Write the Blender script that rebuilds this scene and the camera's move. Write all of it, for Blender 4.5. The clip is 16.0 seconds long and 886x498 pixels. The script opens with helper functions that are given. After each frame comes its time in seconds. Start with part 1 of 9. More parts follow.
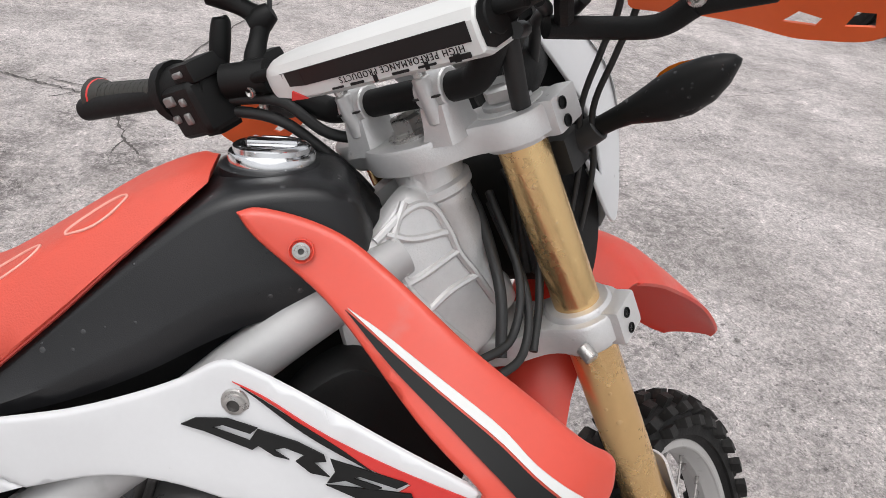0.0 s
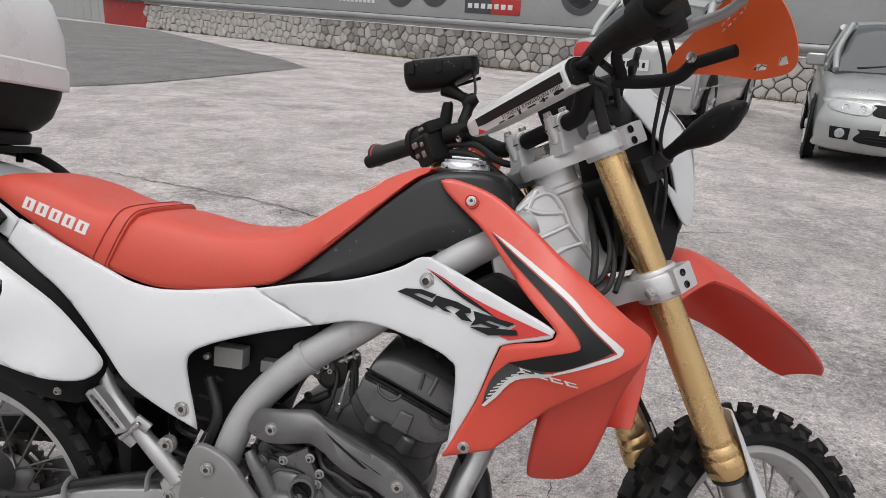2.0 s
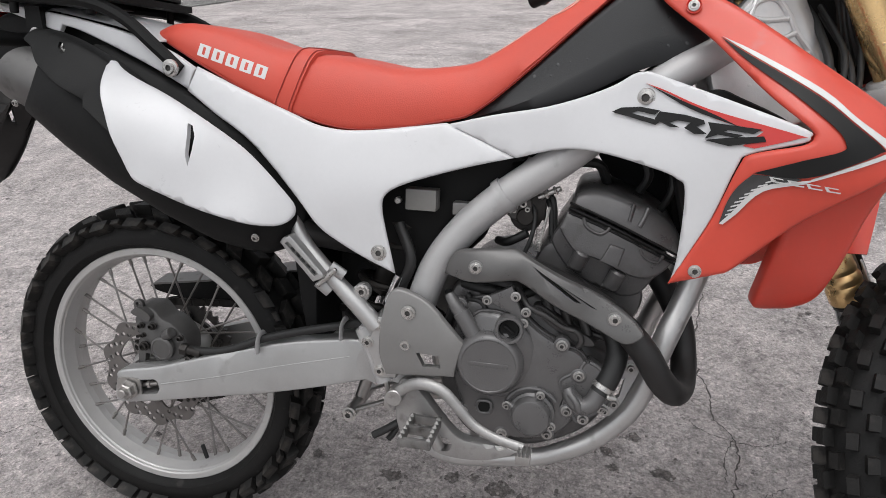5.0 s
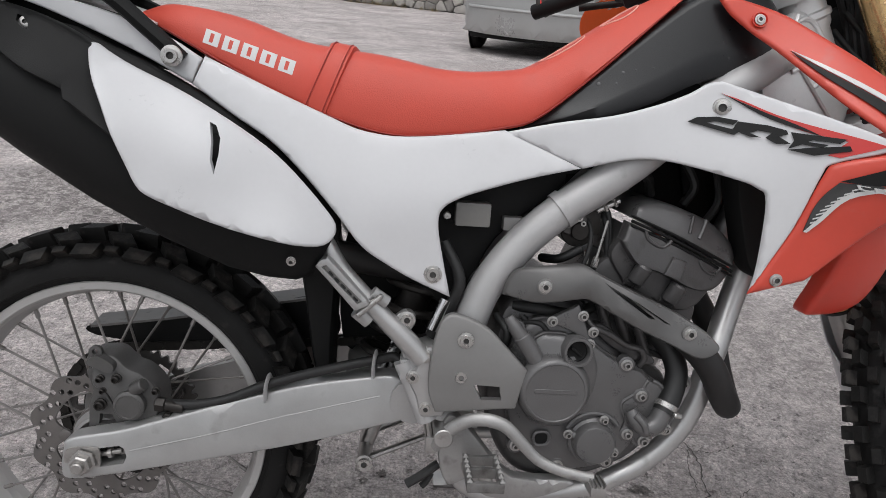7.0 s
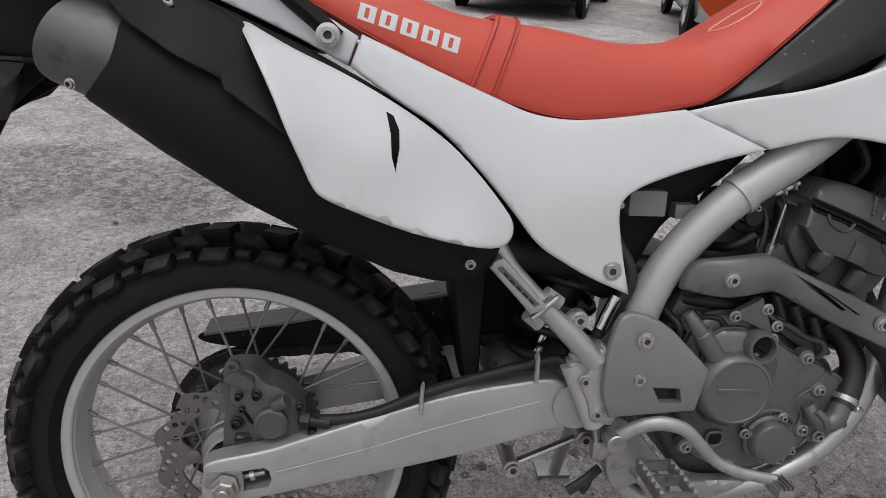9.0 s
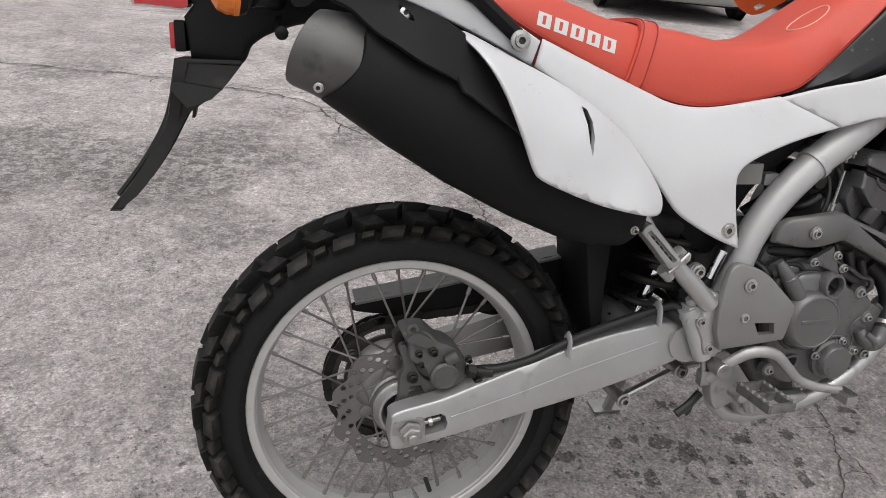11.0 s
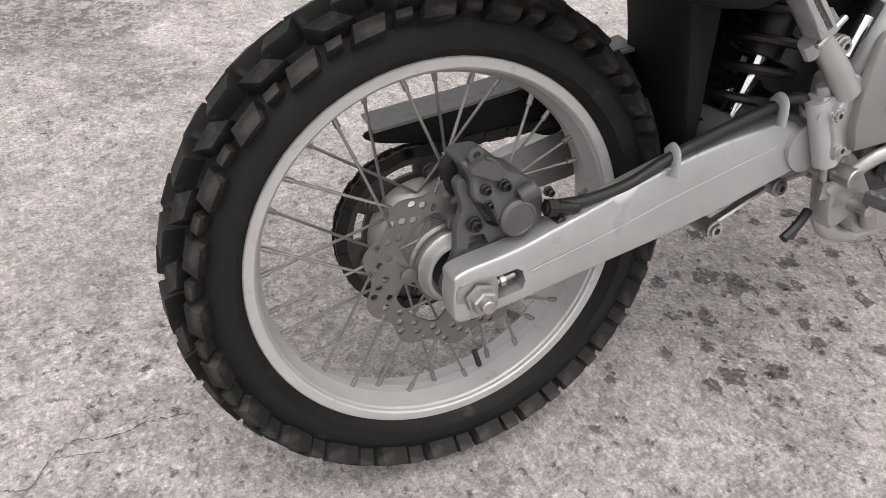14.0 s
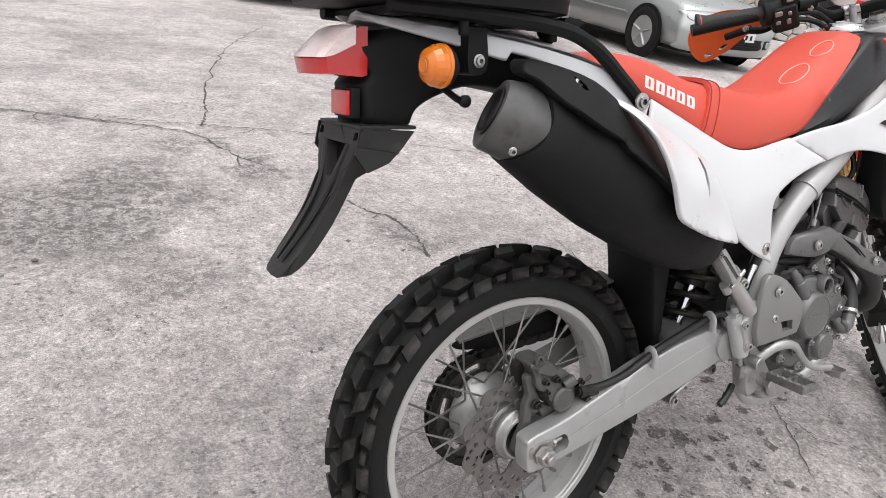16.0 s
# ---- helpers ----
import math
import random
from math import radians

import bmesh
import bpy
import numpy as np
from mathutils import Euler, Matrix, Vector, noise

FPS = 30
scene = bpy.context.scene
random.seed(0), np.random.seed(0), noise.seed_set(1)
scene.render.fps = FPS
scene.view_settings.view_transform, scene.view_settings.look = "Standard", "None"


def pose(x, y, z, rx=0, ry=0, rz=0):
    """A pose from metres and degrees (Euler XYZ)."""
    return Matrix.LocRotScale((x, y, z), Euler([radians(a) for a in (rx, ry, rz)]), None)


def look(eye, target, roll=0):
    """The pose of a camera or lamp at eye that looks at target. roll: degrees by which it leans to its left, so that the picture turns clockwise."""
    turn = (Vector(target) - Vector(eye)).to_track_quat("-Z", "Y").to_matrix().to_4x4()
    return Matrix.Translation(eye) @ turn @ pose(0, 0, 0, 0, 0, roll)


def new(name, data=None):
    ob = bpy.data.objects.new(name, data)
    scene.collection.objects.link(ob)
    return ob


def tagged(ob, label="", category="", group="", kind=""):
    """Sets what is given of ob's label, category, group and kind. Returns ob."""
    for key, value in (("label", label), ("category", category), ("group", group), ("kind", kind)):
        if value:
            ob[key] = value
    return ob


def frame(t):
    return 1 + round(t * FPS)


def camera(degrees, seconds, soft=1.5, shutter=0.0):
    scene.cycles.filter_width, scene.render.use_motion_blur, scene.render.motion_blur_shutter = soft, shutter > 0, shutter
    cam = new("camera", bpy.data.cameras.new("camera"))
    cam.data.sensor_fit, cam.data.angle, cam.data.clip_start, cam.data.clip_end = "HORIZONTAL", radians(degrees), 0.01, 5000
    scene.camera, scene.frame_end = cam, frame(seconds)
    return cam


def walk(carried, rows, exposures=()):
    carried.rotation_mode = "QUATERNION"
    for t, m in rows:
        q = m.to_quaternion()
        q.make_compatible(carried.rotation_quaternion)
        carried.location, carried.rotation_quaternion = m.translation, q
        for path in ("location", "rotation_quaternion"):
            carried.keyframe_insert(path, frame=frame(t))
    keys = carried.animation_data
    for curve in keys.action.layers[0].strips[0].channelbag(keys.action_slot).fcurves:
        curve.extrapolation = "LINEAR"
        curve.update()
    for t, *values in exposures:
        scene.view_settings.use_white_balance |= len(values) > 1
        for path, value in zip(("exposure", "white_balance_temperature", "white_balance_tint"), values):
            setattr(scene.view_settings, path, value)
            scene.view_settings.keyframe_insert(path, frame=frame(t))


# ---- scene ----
SKY, SUN = 0.160, 1.0
GROUND = -0.013
EXPOSURES = ((0, 0.28, 6450, 10), (1, 0.15, 6450, 10), (2, 0.0, 6430, 10), (3.5, 0.0, 6420, 10), (4.5, 0.06, 6400, 10), (7, -0.12, 6340, 10), (9, -0.27, 6360, 10), (11.5, 0.14, 6550, 10), (12.5, 0.32, 6600, 11), (13.5, 0.57, 6600, 11), (14.5, 0.57, 6600, 11), (15.3, 0.56, 6500, 10), (16, 0.50, 6450, 10))
cam = camera(66.0, 16.0, soft=0.7)
PATH = [
    (0, (0.908, -0.385, 1.312), (1.315, 1.255, 0.242), 8.7),
    (0.5, (0.979, -0.527, 1.285), (1.082, 1.253, 0.378), 6.4),
    (1, (1.01, -0.644, 1.263), (0.877, 1.176, 0.444), 1.0),
    (1.5, (1.0, -0.778, 1.265), (0.754, 1.079, 0.563), 2.1),
    (2, (1.015, -0.887, 1.263), (0.737, 0.981, 0.604), 3.6),
    (2.5, (1.031, -0.951, 1.248), (0.733, 0.906, 0.567), 3.3),
    (3, (1.032, -0.973, 1.227), (0.734, 0.861, 0.486), 3.0),
    (3.5, (1.029, -0.987, 1.2), (0.744, 0.818, 0.387), 3.9),
    (4, (0.996, -0.985, 1.173), (0.66, 0.738, 0.215), 1.9),
    (4.2, (0.966, -0.984, 1.166), (0.626, 0.683, 0.116), -1.0),
    (4.5, (0.911, -0.966, 1.145), (0.529, 0.724, 0.146), -0.7),
    (4.7, (0.866, -0.948, 1.129), (0.435, 0.781, 0.219), -0.7),
    (6.8, (0.458, -0.875, 1.037), (0.568, 0.956, 0.24), 3.7),
    (7, (0.431, -0.872, 1.036), (0.57, 0.968, 0.264), 5.0),
    (7.5, (0.387, -0.857, 1.043), (0.536, 0.992, 0.296), 5.3),
    (8, (0.356, -0.835, 1.029), (0.507, 1.006, 0.262), 6.3),
    (8.5, (0.283, -0.8, 1.023), (0.47, 1.016, 0.206), 4.6),
    (9, (0.178, -0.756, 1.024), (0.401, 1.031, 0.154), 4.3),
    (9.2, (0.14, -0.745, 1.032), (0.369, 1.028, 0.137), 4.4),
    (11.3, (-0.222, -0.828, 1.067), (0.307, 0.853, 0.121), 5.5),
    (11.5, (-0.224, -0.827, 1.053), (0.309, 0.843, 0.089), 5.2),
    (12, (-0.233, -0.797, 1.006), (0.338, 0.814, -0.032), 7.6),
    (12.5, (-0.265, -0.7, 0.927), (0.314, 0.88, -0.153), 7.8),
    (13, (-0.275, -0.6, 0.876), (0.354, 0.862, -0.335), 6.6),
    (13.5, (-0.285, -0.553, 0.845), (0.387, 0.852, -0.41), 5.8),
    (14, (-0.291, -0.544, 0.846), (0.401, 0.851, -0.409), 6.2),
    (14.5, (-0.308, -0.556, 0.857), (0.42, 0.837, -0.38), 7.7),
    (15, (-0.391, -0.627, 0.914), (0.434, 0.794, -0.227), 9.9),
    (15.5, (-0.559, -0.719, 1.01), (0.341, 0.806, 0.08), 7.8),
    (16, (-0.684, -0.689, 1.087), (0.331, 0.82, 0.254), 9.1),
]
walk(cam, [(t, look(eye, target, roll)) for t, eye, target, roll in PATH], EXPOSURES)

# ---- world and light: overcast afternoon ----
world = bpy.data.worlds.new("world")
scene.world = world
world.use_nodes = True
wn, wl = world.node_tree.nodes, world.node_tree.links
sky = wn.new("ShaderNodeTexSky")
sky.sky_type, sky.sun_disc = "NISHITA", False
sky.sun_elevation, sky.sun_rotation = radians(75), radians(202)
sky.air_density, sky.dust_density = 1.0, 4.0
grey = wn.new("ShaderNodeHueSaturation")
grey.inputs["Saturation"].default_value = 0.12
wl.new(sky.outputs[0], grey.inputs["Color"])
wl.new(grey.outputs[0], wn["Background"].inputs["Color"])
wn["Background"].inputs["Strength"].default_value = SKY
sun = new("sun", bpy.data.lights.new("sun", "SUN"))
sun.data.energy, sun.data.angle, sun.data.color = SUN, radians(100), (1.0, 0.98, 0.95)
sun.matrix_world = look((-1.2, -2.6, 11), (0, 0, 0))


# ---- materials ----
def mat(name, color, rough=0.5, metal=0.0, vary=0.12, scale=12.0, bump=0.0, bump_scale=200.0, coat=0.0, spots=None,
        rough_vary=0.15, spec=0.5):
    """A painted, plastic or metal surface: colour varied at two scales, roughness varied, fine bump, dirt spots."""
    m = bpy.data.materials.new(name)
    m.use_nodes = True
    nt = m.node_tree
    n, l = nt.nodes, nt.links
    b = n["Principled BSDF"]
    b.inputs["Metallic"].default_value = metal
    b.inputs["Coat Weight"].default_value = coat
    b.inputs["Specular IOR Level"].default_value = spec
    co = n.new("ShaderNodeTexCoord")
    big = n.new("ShaderNodeTexNoise")
    big.inputs["Scale"].default_value, big.inputs["Detail"].default_value = scale, 8
    fine = n.new("ShaderNodeTexNoise")
    fine.inputs["Scale"].default_value, fine.inputs["Detail"].default_value = scale * 14, 4
    for t in (big, fine):
        l.new(co.outputs["Object"], t.inputs["Vector"])
    both = n.new("ShaderNodeMath")
    both.operation = "MULTIPLY_ADD"
    both.inputs[1].default_value = 0.4
    l.new(fine.outputs["Fac"], both.inputs[0])
    l.new(big.outputs["Fac"], both.inputs[2])
    ramp = n.new("ShaderNodeMapRange")
    ramp.inputs["From Min"].default_value, ramp.inputs["From Max"].default_value = 0.4, 1.0
    ramp.inputs["To Min"].default_value, ramp.inputs["To Max"].default_value = 1 - vary, 1 + vary
    l.new(both.outputs[0], ramp.inputs["Value"])
    mul = n.new("ShaderNodeVectorMath")
    mul.operation = "SCALE"
    mul.inputs[0].default_value = color
    l.new(ramp.outputs[0], mul.inputs["Scale"])
    col = mul.outputs[0]
    if spots:
        dirt = n.new("ShaderNodeTexNoise")
        dirt.inputs["Scale"].default_value, dirt.inputs["Detail"].default_value = spots[1], 10
        l.new(co.outputs["Object"], dirt.inputs["Vector"])
        dr = n.new("ShaderNodeMapRange")
        dr.inputs["From Min"].default_value, dr.inputs["From Max"].default_value = spots[2], spots[2] + 0.12
        dr.inputs["To Max"].default_value = spots[3]
        l.new(dirt.outputs["Fac"], dr.inputs["Value"])
        mx = n.new("ShaderNodeMix")
        mx.data_type = "RGBA"
        mx.inputs["B"].default_value = (*spots[0], 1)
        l.new(dr.outputs[0], mx.inputs["Factor"])
        l.new(col, mx.inputs["A"])
        col = mx.outputs["Result"]
    l.new(col, b.inputs["Base Color"])
    rr = n.new("ShaderNodeMapRange")
    rr.inputs["From Min"].default_value, rr.inputs["From Max"].default_value = 0.4, 1.0
    rr.inputs["To Min"].default_value, rr.inputs["To Max"].default_value = max(0.02, rough - rough_vary * rough), min(1, rough + rough_vary)
    l.new(both.outputs[0], rr.inputs["Value"])
    l.new(rr.outputs[0], b.inputs["Roughness"])
    if bump:
        bn = n.new("ShaderNodeTexNoise")
        bn.inputs["Scale"].default_value, bn.inputs["Detail"].default_value = bump_scale, 3
        l.new(co.outputs["Object"], bn.inputs["Vector"])
        bp = n.new("ShaderNodeBump")
        bp.inputs["Strength"].default_value, bp.inputs["Distance"].default_value = bump, 0.002
        l.new(bn.outputs["Fac"], bp.inputs["Height"])
        l.new(bp.outputs[0], b.inputs["Normal"])
    return m


DUST = (0.30, 0.28, 0.26)
def rain_drops(m, scale=140.0, share=0.35, depth=0.0012):
    """Beads of rain water: small domes in the relief, shiny where they sit."""
    n, l = m.node_tree.nodes, m.node_tree.links
    b = n["Principled BSDF"]
    co = n.new("ShaderNodeTexCoord")
    v = n.new("ShaderNodeTexVoronoi")
    v.inputs["Scale"].default_value = scale
    l.new(co.outputs["Object"], v.inputs["Vector"])
    sep = n.new("ShaderNodeSeparateColor")
    l.new(v.outputs["Color"], sep.inputs[0])
    size = n.new("ShaderNodeMapRange")
    for key, val in (("From Min", 1.0 - share), ("From Max", 1.0), ("To Min", 0.0), ("To Max", 0.42)):
        size.inputs[key].default_value = val
    l.new(sep.outputs[0], size.inputs["Value"])
    dome = n.new("ShaderNodeMath")
    dome.operation, dome.use_clamp = "SUBTRACT", True
    l.new(size.outputs[0], dome.inputs[0])
    l.new(v.outputs["Distance"], dome.inputs[1])
    root = n.new("ShaderNodeMath")
    root.operation = "POWER"
    root.inputs[1].default_value = 0.5
    l.new(dome.outputs[0], root.inputs[0])
    bump = n.new("ShaderNodeBump")
    bump.inputs["Strength"].default_value, bump.inputs["Distance"].default_value = 0.9, depth
    l.new(root.outputs[0], bump.inputs["Height"])
    if b.inputs["Normal"].links:
        l.new(b.inputs["Normal"].links[0].from_socket, bump.inputs["Normal"])
    l.new(bump.outputs[0], b.inputs["Normal"])
    wet = n.new("ShaderNodeMath")
    wet.operation = "GREATER_THAN"
    wet.inputs[1].default_value = 0.01
    l.new(dome.outputs[0], wet.inputs[0])
    l.new(wet.outputs[0], b.inputs["Coat Weight"])
    b.inputs["Coat Roughness"].default_value = 0.04
    return m


M_RED = mat("red_plastic", (0.60, 0.066, 0.040), 0.32, vary=0.05, coat=0.15, spots=(DUST, 30, 0.66, 0.12))
M_FEND = mat("fender_red_plastic", (0.60, 0.058, 0.035), 0.36, vary=0.05, coat=0.1)
# the moulded plastic lets some light through
fend = M_FEND.node_tree.nodes["Principled BSDF"]
fend.inputs["Subsurface Weight"].default_value, fend.inputs["Subsurface Scale"].default_value = 0.5, 0.012
fend.inputs["Subsurface Radius"].default_value = (1.0, 0.14, 0.10)
M_SEAT = mat("red_vinyl", (0.57, 0.072, 0.045), 0.46, vary=0.06, bump=0.25, bump_scale=600)
M_SEATDARK = mat("red_vinyl_seam", (0.33, 0.03, 0.02), 0.5)
M_WHITE = mat("white_plastic", (0.60, 0.60, 0.61), 0.30, vary=0.03, coat=0.2, spots=(DUST, 9, 0.62, 0.10))
M_DECALW = mat("white_vinyl_film", (0.63, 0.63, 0.62), 0.3, vary=0.03)
M_DECALB = mat("black_vinyl_film", (0.010, 0.010, 0.010), 0.45, spec=0.25, vary=0.2)
M_DECALG = mat("grey_vinyl_film", (0.045, 0.045, 0.045), 0.35, vary=0.3, scale=60)
M_DECALR = mat("red_vinyl_film", (0.55, 0.035, 0.03), 0.3, vary=0.05)
M_TANK = mat("black_textured_plastic", (0.008, 0.008, 0.009), 0.30, spec=0.45, vary=0.25, bump=0.10, bump_scale=900)
M_BLACK = mat("black_plastic", (0.007, 0.007, 0.007), 0.55, spec=0.22, vary=0.3, bump=0.15, bump_scale=700)
M_FADED = mat("faded_black_plastic", (0.019, 0.0183, 0.0177), 0.5, spec=0.35, vary=0.3, scale=20, spots=((0.06, 0.056, 0.053), 30, 0.62, 0.4))
M_MATT = mat("matt_black_paint", (0.006, 0.006, 0.006), 0.6, spec=0.22, vary=0.25)
M_RUBBER = mat("tyre_rubber", (0.0065, 0.0062, 0.006), 0.62, spec=0.28, vary=0.35, scale=25, bump=0.3, bump_scale=300, spots=((0.06, 0.056, 0.053), 35, 0.64, 0.4))
M_HOSE = mat("black_rubber_hose", (0.014, 0.014, 0.014), 0.5)
M_FRAME = mat("silver_frame_paint", (0.43, 0.425, 0.425), 0.42, metal=0.25, vary=0.06, scale=20, spots=((0.12, 0.11, 0.10), 25, 0.64, 0.35))
M_CRADLE = mat("satin_silver_tube", (0.48, 0.475, 0.47), 0.30, metal=0.75, vary=0.08, scale=20, spots=((0.12, 0.11, 0.10), 25, 0.62, 0.4))
M_ALU = mat("brushed_aluminium", (0.41, 0.407, 0.403), 0.36, metal=0.65, vary=0.08, scale=30, spots=((0.2, 0.19, 0.18), 30, 0.62, 0.35))
M_CAST = mat("cast_silver_clamp", (0.64, 0.632, 0.628), 0.36, metal=0.5, vary=0.08, bump=0.2, bump_scale=500)
M_RIM = mat("anodised_rim", (0.50, 0.49, 0.48), 0.42, metal=0.4, vary=0.06, scale=30, spots=((0.26, 0.24, 0.22), 55, 0.62, 0.4))
M_STEEL = mat("worn_steel", (0.42, 0.41, 0.40), 0.32, metal=0.9, vary=0.15, scale=40, spots=((0.10, 0.08, 0.06), 50, 0.62, 0.5))
M_SPOKE = mat("dull_spoke_steel", (0.25, 0.235, 0.225), 0.36, metal=0.7, vary=0.2, scale=50)
M_BOLT = mat("zinc_bolt", (0.48, 0.468, 0.452), 0.24, metal=0.85, vary=0.2, scale=90, spots=((0.16, 0.13, 0.10), 90, 0.62, 0.4))
# shade inside the bolt sockets, put in as a dark colour
M_SOCKET = mat("bolt_socket_shade", (0.055, 0.052, 0.049), 0.6)
M_CHROME = mat("chrome", (0.75, 0.75, 0.76), 0.06, metal=1.0, vary=0.03)
M_GOLD = mat("gold_anodised_fork", (0.74, 0.50, 0.24), 0.20, metal=0.9, vary=0.06, scale=9, spots=((0.25, 0.15, 0.06), 14, 0.63, 0.4))
M_ENG = mat("bronze_grey_engine_paint", (0.078, 0.075, 0.075), 0.28, metal=0.35, vary=0.12, scale=30, bump=0.25, bump_scale=450, spots=((0.035, 0.03, 0.028), 25, 0.6, 0.6))
M_ENGL = mat("light_engine_paint", (0.128, 0.125, 0.125), 0.27, metal=0.35, vary=0.08, scale=30, bump=0.15, bump_scale=450)
M_SHIELD = mat("grey_heat_shield", (0.22, 0.215, 0.21), 0.42, metal=0.4, vary=0.08)
M_PIPE = mat("black_exhaust_paint", (0.012, 0.011, 0.011), 0.5, vary=0.4, scale=40)
M_CHAIN = mat("oily_chain", (0.035, 0.032, 0.03), 0.4, metal=0.7, vary=0.3, scale=80)
M_DISC = mat("brake_disc_steel", (0.18, 0.170, 0.163), 0.34, metal=0.7, vary=0.14, scale=35)
M_DISCF = mat("bright_disc_steel", (0.40, 0.385, 0.37), 0.30, metal=0.7, vary=0.12, scale=35)
M_TAILRED = mat("red_lens", (0.50, 0.015, 0.015), 0.12, vary=0.1, coat=0.6)
# pale pink that stands in for bright sky mirrored in the red lens
M_TAILSHEEN = mat("red_lens_sky_sheen", (0.86, 0.70, 0.68), 0.25, vary=0.1, coat=0.6)
M_AMBER = mat("amber_lens", (0.66, 0.17, 0.012), 0.12, vary=0.12, scale=40, coat=0.6)
M_ORANGE = mat("orange_plastic", (0.80, 0.13, 0.03), 0.36, vary=0.05)
M_LIDW = mat("white_case_plastic", (0.74, 0.74, 0.74), 0.25, vary=0.03, coat=0.3)
M_BOXCLEAR = mat("milky_plastic", (0.20, 0.195, 0.185), 0.3, vary=0.1)
M_CARSILVER = mat("silver_car_paint", (0.34, 0.348, 0.34), 0.28, metal=0.5, vary=0.04, scale=3, coat=0.7, spots=(DUST, 2.2, 0.55, 0.3))
M_CARPALE = mat("pale_silver_car_paint", (0.38, 0.38, 0.375), 0.28, metal=0.4, vary=0.04, scale=3, coat=0.7, spots=(DUST, 2.2, 0.55, 0.3))
M_GLASS = mat("dark_car_glass", (0.03, 0.035, 0.035), 0.05, vary=0.1, coat=0.8)
M_LAMP = mat("headlamp_glass", (0.40, 0.41, 0.41), 0.10, metal=0.5, vary=0.2, scale=30, coat=1.0)
M_SPROCKET = mat("oily_sprocket_steel", (0.085, 0.080, 0.077), 0.40, metal=0.6, vary=0.3, scale=40, spots=((0.03, 0.026, 0.024), 40, 0.55, 0.6))
M_ALUDULL = mat("dull_cast_aluminium", (0.36, 0.352, 0.345), 0.38, metal=0.6, vary=0.14, scale=40, bump=0.15, bump_scale=500, spots=((0.08, 0.07, 0.065), 35, 0.6, 0.4))
M_CALIPER = mat("grey_caliper_paint", (0.100, 0.097, 0.095), 0.45, metal=0.4, vary=0.14, scale=60, bump=0.2, bump_scale=600, spots=((0.06, 0.052, 0.048), 50, 0.6, 0.5))
M_LINK = mat("rusty_chain_link", (0.026, 0.024, 0.022), 0.42, metal=0.6, vary=0.35, scale=90)
M_CAPGREY = mat("sooty_cap_steel", (0.115, 0.112, 0.110), 0.42, metal=0.5, vary=0.15, scale=40, spots=((0.03, 0.028, 0.026), 30, 0.6, 0.5))
M_HEATSH = mat("dark_heat_shield_paint", (0.112, 0.109, 0.107), 0.27, metal=0.35, vary=0.10, scale=30, bump=0.15, bump_scale=700)
M_TREAD = mat("dusty_tread_rubber", (0.0125, 0.0120, 0.0115), 0.55, spec=0.24, vary=0.4, scale=30, bump=0.3, bump_scale=300, spots=((0.065, 0.057, 0.051), 38, 0.58, 0.5))
# wet black plastic; the grazing sky reflection is painted in as pale grey
M_GUARDTOP = mat("wet_plastic_sky_sheen", (0.15, 0.142, 0.135), 0.3, vary=0.3, scale=60, spots=((0.03, 0.028, 0.026), 60, 0.58, 0.5))
M_AXLE = mat("dull_zinc_axle", (0.40, 0.385, 0.37), 0.34, metal=0.8, vary=0.2, scale=90, spots=((0.12, 0.10, 0.08), 90, 0.58, 0.5))
M_PEG = mat("worn_peg_steel", (0.20, 0.195, 0.19), 0.42, metal=0.6, vary=0.3, scale=60, spots=((0.05, 0.042, 0.036), 40, 0.55, 0.6))
M_DRYGRASS = mat("dry_grass", (0.20, 0.150, 0.070), 0.8, vary=0.5, scale=9)
M_BLACKW = rain_drops(mat("wet_black_plastic", (0.006, 0.006, 0.006), 0.45, spec=0.18, vary=0.3), 190, 0.4)
M_GRIP = mat("worn_grip_rubber", (0.030, 0.030, 0.026), 0.65, vary=0.25, bump=0.3, bump_scale=500)
rain_drops(M_TANK, 120, 0.16)
rain_drops(M_GOLD, 110, 0.14)
rain_drops(M_CAST, 130, 0.12)
rain_drops(M_CHROME, 150, 0.2)
M_MORTAR = mat("dark_mortar", (0.10, 0.095, 0.09), 0.9, vary=0.35, scale=4, bump=0.6, bump_scale=60)
M_RAIL = mat("painted_steel_rail", (0.30, 0.30, 0.30), 0.45, metal=0.3, vary=0.12, scale=3)
M_BANNER = mat("printed_banner", (0.33, 0.33, 0.33), 0.5, vary=0.12, scale=0.8)
M_BANNERD = mat("dark_banner_print", (0.06, 0.06, 0.065), 0.5, vary=0.3, scale=2)
M_BANNERW = mat("white_banner_print", (0.68, 0.68, 0.68), 0.5, vary=0.08, scale=2)
M_BANNERR = mat("red_banner_print", (0.42, 0.03, 0.03), 0.5, vary=0.1, scale=2)
M_REDWALL = mat("red_painted_metal", (0.36, 0.03, 0.025), 0.5, vary=0.12, scale=2, spots=(DUST, 3, 0.6, 0.3))
M_DOORGREY = mat("grey_door_paint", (0.36, 0.365, 0.36), 0.5, vary=0.08, scale=2)


